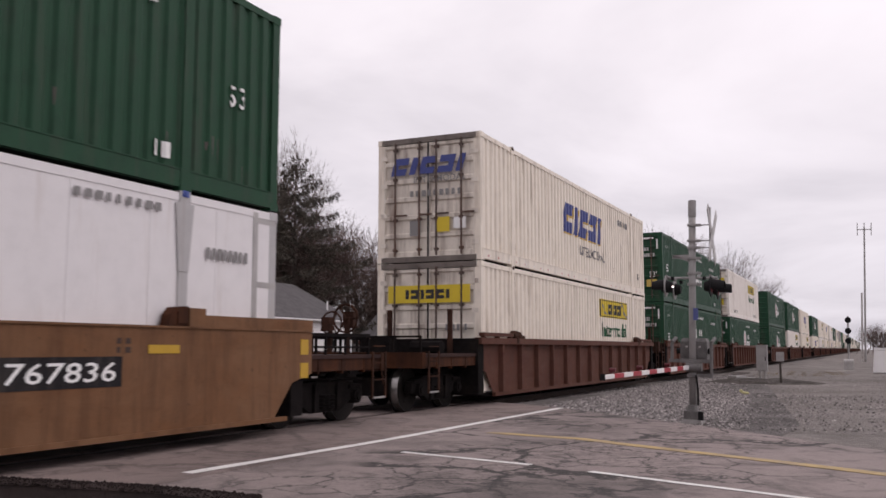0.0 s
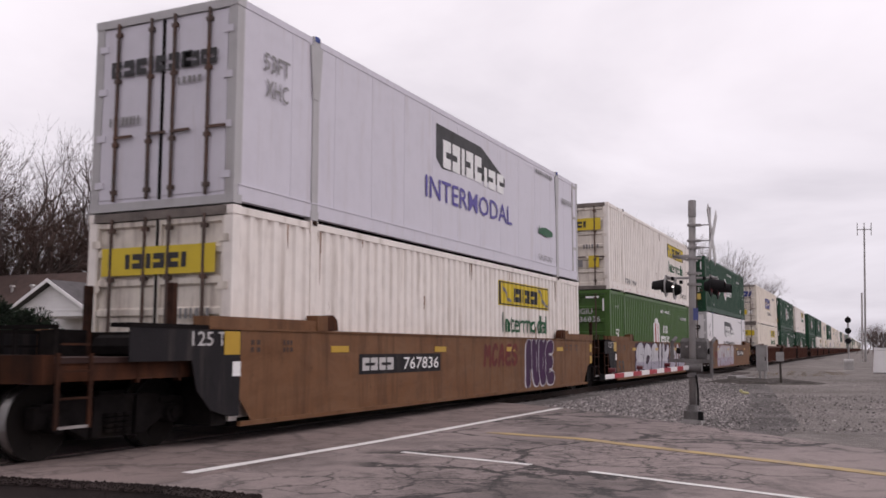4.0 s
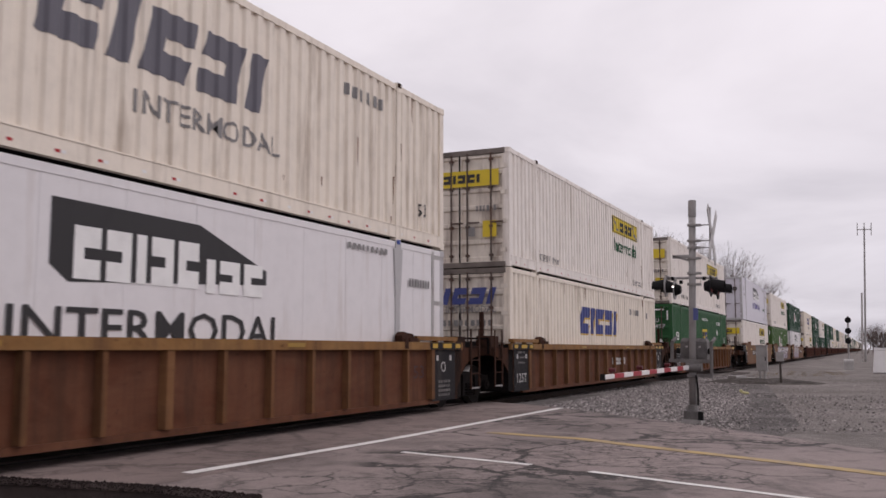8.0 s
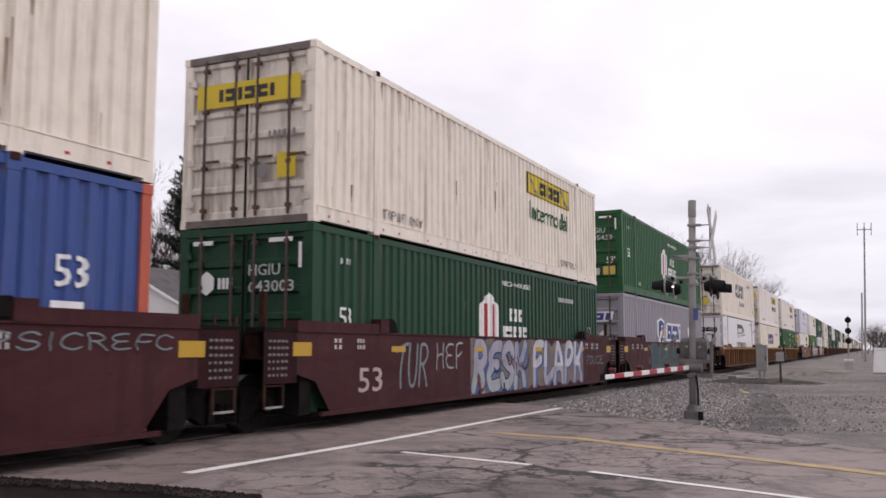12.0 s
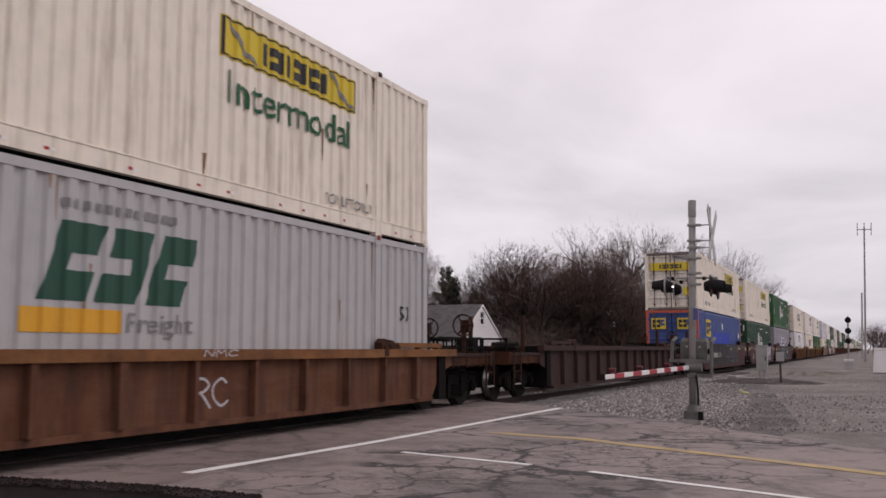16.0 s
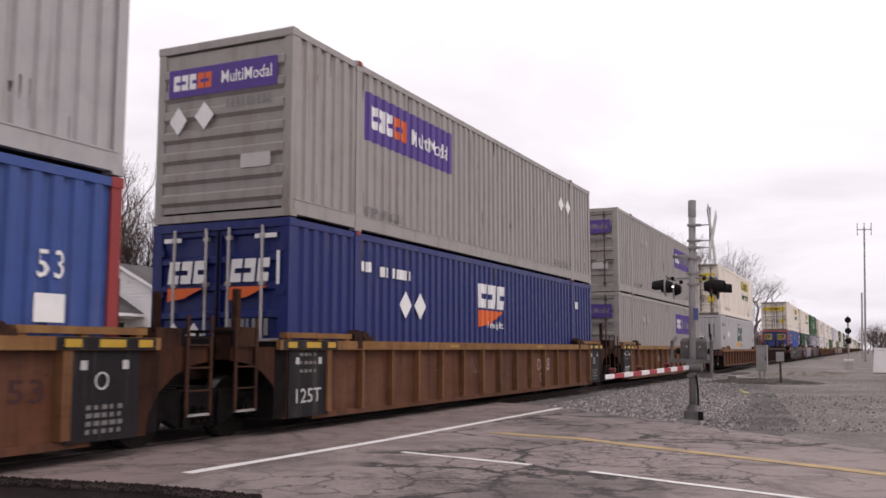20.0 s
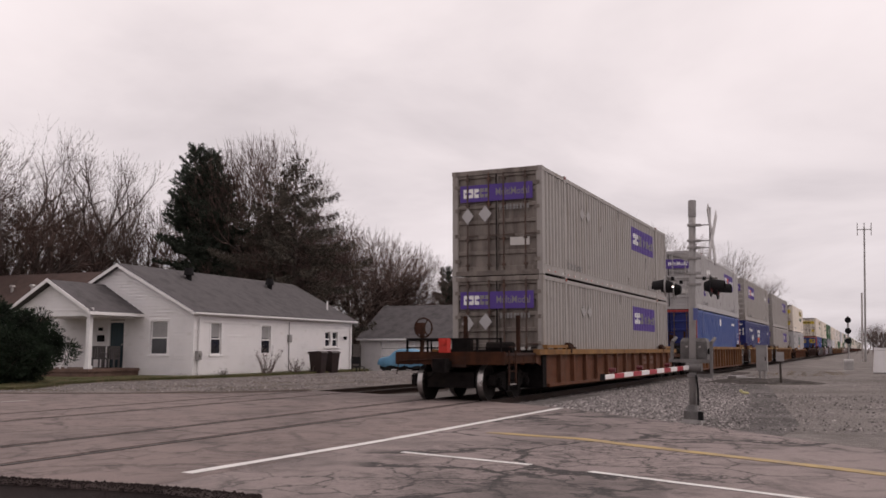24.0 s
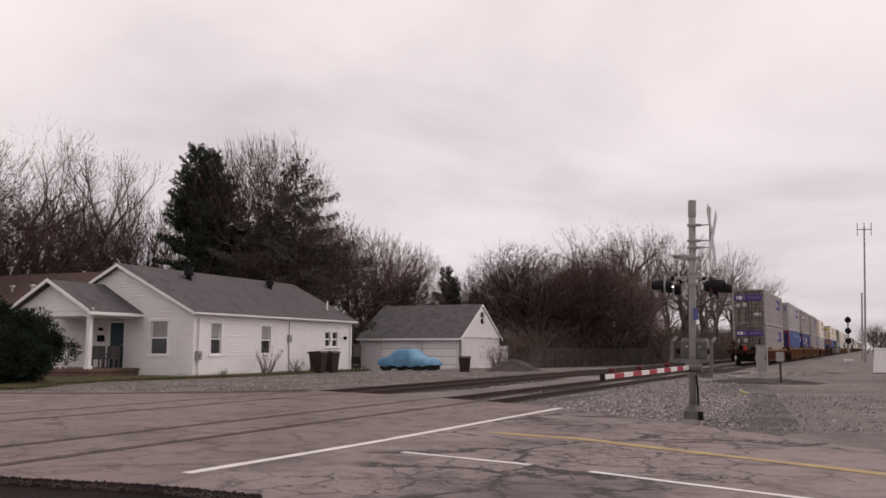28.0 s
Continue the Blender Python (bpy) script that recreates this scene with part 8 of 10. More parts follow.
def truck(parent, y):
    """A two-axle bogie: cast side frames with spring nests, bolster, two wheelsets, and an added dark block that fills
    the gap between the wheels with shade.
    """
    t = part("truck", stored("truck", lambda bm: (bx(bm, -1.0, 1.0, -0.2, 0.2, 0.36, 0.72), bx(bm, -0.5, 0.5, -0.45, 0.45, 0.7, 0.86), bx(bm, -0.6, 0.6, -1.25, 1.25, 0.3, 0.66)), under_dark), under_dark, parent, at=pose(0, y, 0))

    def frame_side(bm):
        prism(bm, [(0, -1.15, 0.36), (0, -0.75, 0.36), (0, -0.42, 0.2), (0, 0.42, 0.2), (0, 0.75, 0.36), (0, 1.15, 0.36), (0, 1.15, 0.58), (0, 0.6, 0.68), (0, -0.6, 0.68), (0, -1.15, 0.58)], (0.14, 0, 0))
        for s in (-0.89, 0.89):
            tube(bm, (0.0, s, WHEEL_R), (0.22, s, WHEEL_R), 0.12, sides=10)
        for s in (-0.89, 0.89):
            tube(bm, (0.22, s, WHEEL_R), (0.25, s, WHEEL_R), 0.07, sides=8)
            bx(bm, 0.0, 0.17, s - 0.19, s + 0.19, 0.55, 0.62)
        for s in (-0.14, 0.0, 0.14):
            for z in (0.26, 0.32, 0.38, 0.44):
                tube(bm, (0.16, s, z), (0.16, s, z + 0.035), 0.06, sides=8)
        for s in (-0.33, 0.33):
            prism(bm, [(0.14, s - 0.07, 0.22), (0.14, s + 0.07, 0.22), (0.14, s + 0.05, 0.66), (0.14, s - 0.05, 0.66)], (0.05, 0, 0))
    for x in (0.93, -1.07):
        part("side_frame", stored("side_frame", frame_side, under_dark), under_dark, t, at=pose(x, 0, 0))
    out = []
    me = stored("wheelset", wheelset_mesh, wheel_steel)
    if len(me.materials) == 1:
        me.materials.append(tread_steel)
        for p in me.polygons:
            p.material_index = int(0.71 < abs(p.center.x) < 0.83 and math.hypot(p.center.y, p.center.z) > WHEEL_R * 0.95)
    for s in (-0.89, 0.89):
        out.append(part("wheelset", me, wheel_steel, t, at=pose(0, s, WHEEL_R)))
    return out


def side_sheet(bm, z0, z1, half, thick=0.012):
    """A flat well side whose lower corners are cut back over the wheels."""
    prism(bm, [(0, -half, z0 + 0.62), (0, -half + 0.5, z0 + 0.5), (0, -half + 0.95, z0), (0, half - 0.95, z0), (0, half - 0.5, z0 + 0.5), (0, half, z0 + 0.62), (0, half, z1), (0, -half, z1)], (-thick, 0, 0))


def arch_plate(bm, z1):
    """The quarter-round plate beside a wheel."""
    pts = [(0, 0, 0.22), (0, 0, z1)] + [(0, 1.3, z1), (0, 1.3, z1 - 0.18)]
    pts += [(0, 1.3 - 1.15 * math.sin(a), 0.22 + (z1 - 0.4) * math.cos(a)) for a in [radians(q) for q in (0, 18, 36, 54, 72, 90)]]
    prism(bm, pts, (-0.03, 0, 0))


def stirrup_ladder(bm, top):
    for y in (-0.22, 0.22):
        bx(bm, -0.012, 0.012, y - 0.025, y + 0.025, 0.38, top)
    for z in (0.68, 0.96, 1.24):
        bx(bm, -0.012, 0.012, -0.195, 0.195, z, z + 0.022)


def worn_rung(bm):
    bx(bm, -0.014, 0.014, -0.2, 0.2, 0.38, 0.41)


def smooth_well(paint, label, m, ends, z1=1.45, far=False):
    """A slab-sided well wagon unit. ends: which of its two ends (rear, lead) are outer ends with a truck and coupler of their own."""
    ob = thing("well_wagon", m, label, "railway wagon", "wagons of the train")
    part("side_sheet", stored(("side_sheet", z1), lambda bm: side_sheet(bm, 0.22, z1, 8.75), paint), paint, ob, at=pose(SIDE, 0, 0))
    part("side_sheet", stored(("side_sheet", z1), lambda bm: None, paint), paint, ob, at=pose(-SIDE + 0.012, 0, 0))
    for turn in (0, 180):
        part("top_flange", stored(("top_flange", z1), lambda bm: (bx(bm, SIDE - 0.2, SIDE + 0.02, -8.75, 8.75, z1, z1 + 0.025), bx(bm, SIDE - 0.03, SIDE + 0.03, -8.1, 8.1, 0.2, 0.26)), paint), paint, ob, at=pose(0, 0, 0, 0, 0, turn))
    part("end_lip", stored(("end_lip", z1), lambda bm: (bx(bm, SIDE - 0.25, SIDE + 0.015, 6.1, 8.75, z1 + 0.025, z1 + 0.17), bx(bm, SIDE - 0.16, SIDE + 0.03, 6.0, 6.3, z1 + 0.02, z1 + 0.25)), paint), paint, ob)
    part("end_lip", stored(("end_lip_rear", z1), lambda bm: (bx(bm, SIDE - 0.25, SIDE + 0.015, -8.75, -6.1, z1 + 0.025, z1 + 0.17), bx(bm, SIDE - 0.16, SIDE + 0.03, -6.3, -6.0, z1 + 0.02, z1 + 0.25)), paint), paint, ob)
    well_rest(ob, paint, ends, z1, far)
    if not far:
        tan = paint is tan_car
        for s in (-1, 1):
            part("guide", stored(("slab_guide", z1), lambda bm: (prism(bm, [(-0.14, -0.24, z1 + 0.03), (-0.14, 0.24, z1 + 0.03), (-0.14, 0.2, z1 + 0.2), (-0.14, 0.08, z1 + 0.27), (-0.14, -0.12, z1 + 0.25), (-0.14, -0.2, z1 + 0.16)], (0.15, 0, 0)),
                                                                     bx(bm, 0.0, 0.03, -0.1, 0.08, z1 + 0.06, z1 + 0.2)), end_grime if tan else under_dark), end_grime if tan else under_dark, ob, at=pose(SIDE, s * 5.9, 0))
        shroud(ob, -1, 10.1 if ends[0] else 9.55, black_plate if tan else red_grime, z1, tan)
        if not tan:
            shroud(ob, 1, 10.1 if ends[1] else 9.55, red_grime, z1, False)
        for y in (8.55,) if tan else ():
            for z in (0.78, 1.12):
                part("reflector", stored("end_reflector", lambda bm: bx(bm, 0, 0.006, -0.1, 0.1, 0, 0.22), reflector), reflector, ob, "yellow reflective square", pose(SIDE + 0.002, y, z))
        for y in (-5.6, -1.9, 1.9, 5.6):
            part("reflector", stored("side_reflector", lambda bm: bx(bm, 0, 0.006, -0.26, 0.26, 0, 0.1), reflector), reflector, ob, "yellow reflective strip", pose(SIDE + 0.002, y, z1 - 0.3))
    return ob


def ribbed_well(paint, chord, label, m, ends, z1=1.33, z0=0.2, step=1.03, half=8.55, panels=True, far=False):
    """A well wagon unit with a deep top chord and upright ribs along its sides."""
    ribs = rib_paint if panels else paint
    ob = thing("well_wagon", m, label, "railway wagon", "wagons of the train")
    tag = (z1, z0, half)
    part("side_sheet", stored(("rib_sheet",) + tag, lambda bm: side_sheet(bm, z0, z1 - 0.1, half), paint), paint, ob, at=pose(SIDE - 0.1, 0, 0))
    part("side_sheet", stored(("rib_sheet",) + tag, lambda bm: None, paint), paint, ob, at=pose(-SIDE + 0.112, 0, 0))

    def chord_mesh(bm):
        bx(bm, SIDE - 0.16, SIDE + 0.015, -half, half, z1 - 0.14, z1)
    part("top_chord", stored(("top_chord",) + tag, chord_mesh, chord), chord, ob)
    part("top_chord", stored(("top_chord",) + tag, chord_mesh, chord), chord, ob, at=pose(0, 0, 0, 0, 0, 180))
    for s in (0, 180):
        part("bottom_chord", stored(("bottom_chord",) + tag, lambda bm: bx(bm, SIDE - 0.14, SIDE - 0.06, -half + 0.95, half - 0.95, z0 - 0.03, z0 + 0.05), paint), paint, ob, at=pose(0, 0, 0, 0, 0, s))
    n = int((2 * half - 2.6) / step)
    for k in range(n + 1):
        y = (k - n / 2) * step
        wide = k in (0, n, n // 2)

        def rib(bm, w=0.09 if wide else 0.055):
            prism(bm, [(-0.1, -w, z0 + 0.06), (0.0, -w * 0.7, z0 + 0.06), (0.0, w * 0.7, z0 + 0.06), (-0.1, w, z0 + 0.06)], (0, 0, z1 - z0 - 0.2))
        part("rib", stored(("rib", wide) + tag, rib, ribs), ribs, ob, at=pose(SIDE, y, 0))
        if k % 2 == 0 and not far:
            part("rib", stored(("rib", wide) + tag, rib, ribs), ribs, ob, at=pose(-SIDE, y, 0, 0, 0, 180))
    for s in (-1, 1):
        outer = ends[0 if s < 0 else 1]
        turn = pose(0, 0, 0) if s > 0 else pose(0, 0, 0, 0, 0, 180)
        if not far:
            part("guide_rail", stored(("guide_rail",) + tag, lambda bm: (bx(bm, SIDE - 0.14, SIDE - 0.01, 6.55, 8.35, z1 + 0.03, z1 + 0.11), [bx(bm, SIDE - 0.12, SIDE - 0.03, y, y + 0.1, z1, z1 + 0.03) for y in (6.6, 7.4, 8.2)]), chord), chord, ob, at=pose(0, 0, 0) if s > 0 else pose(0, -14.9, 0))
        if panels and outer:
            # outer end: the sheet runs on as an arch over the wheels, closed by a post, with the chord above it
            side = pose(SIDE - 0.05, 8.26, 0) if s > 0 else pose(SIDE - 0.08, -8.26, 0, 0, 0, 180)
            part("arch", stored(("outer_arch",) + tag, lambda bm: arch_plate(bm, z1 - 0.1), paint), paint, ob, at=side)
            part("web", stored(("end_web", s) + tag, lambda bm: bx(bm, SIDE - 0.078, SIDE - 0.064, min(s * 7.3, s * 8.43), max(s * 7.3, s * 8.43), z0, z1 - 0.14), paint), paint, ob)
            part("chord_end", stored(("chord_end", s) + tag, lambda bm: bx(bm, SIDE - 0.16, SIDE + 0.013, min(s * half, s * 9.75), max(s * half, s * 9.75), z1 - 0.14, z1 - 0.004), chord), chord, ob)
            part("end_post", stored(("end_post", s) + tag, lambda bm: (bx(bm, SIDE - 0.14, SIDE - 0.005, min(s * 9.45, s * 9.74), max(s * 9.45, s * 9.74), 0.92, z1 - 0.14)), ribs), ribs, ob)
            part("slot", stored(("post_slot", s), lambda bm: bx(bm, 0, 0.004, s * 9.6 - 0.05, s * 9.6 + 0.05, 0.98, 1.12), under_dark), under_dark, ob, "dark slot in the end post", pose(SIDE - 0.004, 0, 0))
            part("rib", stored(("end_rib",) + tag, lambda bm: prism(bm, [(-0.1, -0.07, z0 + 0.06), (0.0, -0.05, z0 + 0.06), (0.0, 0.05, z0 + 0.06), (-0.1, 0.07, z0 + 0.06)], (0, 0, z1 - z0 - 0.2)), ribs), ribs, ob, at=pose(SIDE, s * 7.9, 0))
            part("reflector", stored("end_chord_reflector", lambda bm: bx(bm, 0, 0.005, -0.4, 0.4, 0, 0.1), reflector), reflector, ob, "yellow reflective strip", pose(SIDE + 0.015, s * 9.2, z1 - 0.12))
        elif panels:
            part("end_panel", stored(("end_panel",) + tag, lambda bm: bx(bm, -0.01, 0.0, -0.52, 0.52, z0 + 0.02, z1 - 0.14), black_plate), black_plate, ob, "black end panel", pose(SIDE - 0.03, s * 7.75, 0))
            part("arch", stored(("arch",) + tag, lambda bm: arch_plate(bm, z1 - 0.1), end_grime), end_grime, ob, at=pose(SIDE - 0.05, 8.26, 0) if s > 0 else pose(SIDE - 0.08, -8.26, 0, 0, 0, 180))
            dim = plain("dim_white_lettering", (0.48, 0.46, 0.45))
            if s < 0:
                part("lettering", word_mesh("125T", -0.33, 0.33, 0.42, 0.63, dim), ink_white, ob, at=pose(SIDE - 0.026, s * 7.75, 0))
                for q in range(3):
                    part("lettering", word_bars(q), plain("dull_lettering", (0.16, 0.145, 0.14)), ob, at=pose(SIDE - 0.026, s * 7.75, 0.86 + 0.12 * q))
            else:
                part("lettering", word_mesh("53", -0.22, 0.22, 0.66, 0.90, plain("maroon_lettering", (0.045, 0.014, 0.014))), ink_red, ob, at=pose(SIDE - 0.096, 6.78, 0))
                for q in range(4):
                    part("lettering", word_bars(q + 4, 5, 0.56, 0.05), plain("dull_lettering", (0.16, 0.145, 0.14)), ob, at=pose(SIDE - 0.026, 7.78, 0.30 + 0.085 * q))
                part("lettering", stored("dial_mark", lambda bm: [tube(bm, (0, 0.09 * math.cos(k * 0.628), 0.09 * math.sin(k * 0.628)), (0, 0.09 * math.cos((k + 1) * 0.628), 0.09 * math.sin((k + 1) * 0.628)), 0.012, sides=4) for k in range(10)], dim), dim, ob, at=pose(SIDE - 0.024, 7.7, 0.86))
            for y in (-0.3, 0.3):
                part("sticker", stored("small_panel_mark", lambda bm: bx(bm, 0, 0.003, -0.045, 0.045, 0, 0.1), dim), dim, ob, at=pose(SIDE - 0.03, s * 7.75 + y, 0.98))
            part("chord_band", stored(("chord_band",) + tag, lambda bm: bx(bm, 0, 0.004, -0.72, 0.72, z1 - 0.136, z1 - 0.004), black_plate), black_plate, ob, "black band on the chord", pose(SIDE + 0.015, s * 7.75, 0))
            for y, wide in ((-0.5, "narrow"), (0.05, "broad"), (0.55, "narrow")):
                part("reflector", stored(("band_reflector", wide), lambda bm, w=0.19 if wide == "broad" else 0.11: bx(bm, 0, 0.006, -w, w, 0, 0.085), reflector), reflector, ob, "yellow reflective strip", pose(SIDE + 0.019, s * 7.75 + y, z1 - 0.11))
        part("guide", stored(("guide",) + tag, lambda bm: (prism(bm, [(-0.15, -0.26, z1), (-0.15, -0.02, z1), (-0.15, -0.04, z1 + 0.15), (-0.15, -0.17, z1 + 0.18), (-0.15, -0.28, z1 + 0.11)], (0.15, 0, 0)),
                                                            bx(bm, -0.16, 0.01, 0.02, 0.36, z1, z1 + 0.07), prism(bm, [(-0.14, 0.04, z1 + 0.07), (-0.14, 0.3, z1 + 0.07), (-0.14, 0.24, z1 + 0.14), (-0.14, 0.08, z1 + 0.16)], (0.1, 0, 0)),
                                                            bx(bm, -0.03, 0.024, -0.2, -0.06, z1 - 0.12, z1 + 0.05)), rusty_iron), rusty_iron, ob, at=pose(SIDE, s * 6.2, 0))
        if not far and panels:
            part("reflector", stored("chord_reflector", lambda bm: bx(bm, 0, 0.005, -0.22, 0.22, 0, 0.06), dull_reflector), dull_reflector, ob, "dirty yellow reflective strip", pose(SIDE + 0.016, s * 2.6, z1 - 0.1))
    well_rest(ob, paint, ends, z1, far)
    return ob


def word_mesh(text, y0, y1, z0, z1, mat, skew=0.0):
    key = ("word", text, y0, y1, z0, z1, skew)
    if (key, mat.name) not in STORE:
        bm = bmesh.new()
        pts, faces = word_shape(text)
        vs = [bm.verts.new((0, y0 + (y1 - y0) * u + skew * v * (z1 - z0), z0 + (z1 - z0) * v)) for u, v in pts]
        for f in faces:
            bm.faces.new([vs[k] for k in f])
        for f in bm.faces:
            f.normal_update()
            if f.normal.x < 0:
                f.normal_flip()
        STORE[(key, mat.name)] = made("lettering", bm, mat, fix=False)
    return STORE[(key, mat.name)]


def word_bars(seed, n=4, wide=0.5, tall=0.045, mat=None):
    mat = mat or plain("dull_lettering", (0.16, 0.145, 0.14))
    key = ("bars", seed, n, wide, tall)
    if (key, mat.name) not in STORE:
        bm = bmesh.new()
        pts, faces = bars_shape(n, seed)
        vs = [bm.verts.new((0, (u - 0.5) * wide, v * tall)) for u, v in pts]
        for f in faces:
            bm.faces.new([vs[k] for k in f])
        STORE[(key, mat.name)] = made("lettering", bm, mat, fix=False)
    return STORE[(key, mat.name)]


def well_rest(ob, paint, ends, z1, far):
    """Floor, end platforms, trucks, couplers, ladders and uprights that every unit has."""
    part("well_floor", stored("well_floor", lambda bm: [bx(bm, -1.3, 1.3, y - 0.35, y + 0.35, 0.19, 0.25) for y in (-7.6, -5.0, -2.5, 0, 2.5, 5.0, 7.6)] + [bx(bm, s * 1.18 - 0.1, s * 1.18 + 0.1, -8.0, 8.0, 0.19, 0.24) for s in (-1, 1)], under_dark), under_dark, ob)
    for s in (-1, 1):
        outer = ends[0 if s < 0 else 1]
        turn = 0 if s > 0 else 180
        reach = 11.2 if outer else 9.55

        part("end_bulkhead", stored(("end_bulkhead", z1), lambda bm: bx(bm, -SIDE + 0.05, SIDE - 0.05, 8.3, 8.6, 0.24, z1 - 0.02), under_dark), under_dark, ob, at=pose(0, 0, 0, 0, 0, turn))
        part("draft_sill", stored(("draft_sill", outer), lambda bm: bx(bm, -0.45, 0.45, 8.6, reach, 0.78, 1.05), plum_car), plum_car, ob, at=pose(0, 0, 0, 0, 0, turn))
        part("step_deck", stored(("step_deck", outer), lambda bm: bx(bm, -SIDE + 0.1, SIDE - 0.1, 8.6, reach - 0.15 if outer else 9.0, 1.05, 1.11), plum_car), plum_car, ob, at=pose(0, 0, 0, 0, 0, turn))
        if outer:
            part("end_beam", stored("end_beam", lambda bm: bx(bm, -1.4, 1.4, reach - 0.15, reach, 0.84, 1.14), end_grime), end_grime, ob, at=pose(0, 0, 0, 0, 0, turn))
            for x in (-SIDE + 0.12, SIDE - 0.2):
                part("side_beam", stored("side_beam", lambda bm: (bx(bm, 0, 0.08, 8.6, 11.05, 0.86, 1.06), [bx(bm, -0.01, 0.09, y, y + 0.04, 0.82, 1.1) for y in (9.1, 9.8, 10.5)]), end_grime), end_grime, ob, at=pose(x, 0, 0) if s > 0 else pose(-x, 0, 0, 0, 0, 180))
        if outer or s > 0:
            sets = truck(ob, s * TRUCK_AT)
            if not far:
                SPINNING.extend((w, ob.location.y + s * TRUCK_AT) for w in sets)
        if outer:
            part("coupler", stored("coupler", lambda bm: (bx(bm, -0.09, 0.09, 11.1, 11.55, 0.72, 0.92), bx(bm, -0.16, 0.16, 11.5, 11.74, 0.66, 0.98)), under_dark), under_dark, ob, at=pose(0, 0, 0, 0, 0, turn))
        if far:
            continue
        iron = rusty_iron if paint is not tan_car else end_grime
        ladder = part("ladder", stored(("ladder", outer), lambda bm: stirrup_ladder(bm, 1.16 if outer else 1.62), iron), iron, ob, at=pose(SIDE - 0.02, s * (9.28 if not outer else 10.85), 0))
        part("rung", stored("worn_rung", worn_rung, bar_steel), bar_steel, ladder, "bright worn lowest rung")
        # air hoses, cut lever and brake rods hung below the end
        if outer:
            part("air_hose", stored("air_hose", lambda bm: [tube(bm, (0.34 + 0.03 * k, 11.16 + 0.06 * k, 0.80 - 0.16 * k + 0.025 * k * k), (0.34 + 0.03 * (k + 1), 11.16 + 0.06 * (k + 1), 0.80 - 0.16 * (k + 1) + 0.025 * (k + 1) ** 2), 0.028, sides=7) for k in range(5)], under_dark), under_dark, ob, at=pose(0, 0, 0, 0, 0, turn))
            part("cut_lever", stored("cut_lever", lambda bm: (tube(bm, (0.1, 11.22, 0.98), (1.3, 11.22, 0.92), 0.016, sides=6), tube(bm, (1.3, 11.22, 0.92), (1.36, 11.22, 0.6), 0.016, sides=6)), rusty_iron), rusty_iron, ob, at=pose(0, 0, 0, 0, 0, turn))
        else:
            part("drawbar_yoke", stored("drawbar_yoke", lambda bm: (bx(bm, -0.5, 0.5, 8.9, 9.6, 1.06, 1.3), bx(bm, -1.25, -0.9, 8.7, 9.2, 1.06, 1.5), bx(bm, 0.95, 1.3, 8.7, 9.15, 1.06, 1.46)), iron), iron, ob, at=pose(0, 0, 0, 0, 0, turn))
        part("brake_rod", stored(("brake_rod", outer), lambda bm: [tube(bm, (x, 8.6, z), (x, reach - 0.2, z - 0.04), 0.022, sides=6) for x, z in ((1.05, 0.74), (-0.6, 0.7))] + [tube(bm, (1.15, 8.62, 0.98), (1.15, reach - 0.25, 0.96), 0.03, sides=7)], under_dark), under_dark, ob, at=pose(0, 0, 0, 0, 0, turn))
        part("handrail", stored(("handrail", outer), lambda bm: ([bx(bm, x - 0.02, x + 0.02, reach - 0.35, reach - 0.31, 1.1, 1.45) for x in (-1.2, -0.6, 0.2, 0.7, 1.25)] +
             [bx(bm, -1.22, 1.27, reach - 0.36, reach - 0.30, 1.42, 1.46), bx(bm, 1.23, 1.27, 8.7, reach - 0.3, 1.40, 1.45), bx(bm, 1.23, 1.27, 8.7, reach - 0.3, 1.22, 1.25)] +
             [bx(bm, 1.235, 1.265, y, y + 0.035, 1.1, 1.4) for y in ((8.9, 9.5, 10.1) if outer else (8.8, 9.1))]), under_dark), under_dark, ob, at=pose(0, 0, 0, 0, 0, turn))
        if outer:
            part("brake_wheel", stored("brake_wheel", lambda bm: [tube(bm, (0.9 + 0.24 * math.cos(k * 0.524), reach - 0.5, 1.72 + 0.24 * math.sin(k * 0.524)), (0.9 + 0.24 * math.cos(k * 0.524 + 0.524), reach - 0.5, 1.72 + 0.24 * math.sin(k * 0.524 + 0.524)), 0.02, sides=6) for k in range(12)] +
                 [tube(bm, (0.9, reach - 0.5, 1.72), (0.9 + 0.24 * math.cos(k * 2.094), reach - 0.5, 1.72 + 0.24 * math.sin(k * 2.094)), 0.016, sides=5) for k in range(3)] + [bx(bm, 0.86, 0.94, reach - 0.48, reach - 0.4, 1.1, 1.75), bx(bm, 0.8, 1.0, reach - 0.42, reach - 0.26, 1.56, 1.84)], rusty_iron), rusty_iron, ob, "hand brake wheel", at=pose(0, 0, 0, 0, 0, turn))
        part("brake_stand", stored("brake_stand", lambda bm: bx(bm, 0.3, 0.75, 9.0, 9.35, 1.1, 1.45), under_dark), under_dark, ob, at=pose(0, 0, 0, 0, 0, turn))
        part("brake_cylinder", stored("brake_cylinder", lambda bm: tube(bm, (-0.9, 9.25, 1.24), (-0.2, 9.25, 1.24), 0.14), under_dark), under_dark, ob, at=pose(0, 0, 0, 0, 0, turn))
        for x in (0.62, -0.85):
            part("corner_upright", stored("corner_upright", lambda bm: bx(bm, 0, 0.09, 8.6, 8.69, 1.1, 2.06), rusty_iron), rusty_iron, ob, at=pose(x, 0, 0) if s > 0 else pose(-x, 0, 0, 0, 0, 180))


SPINNING = []


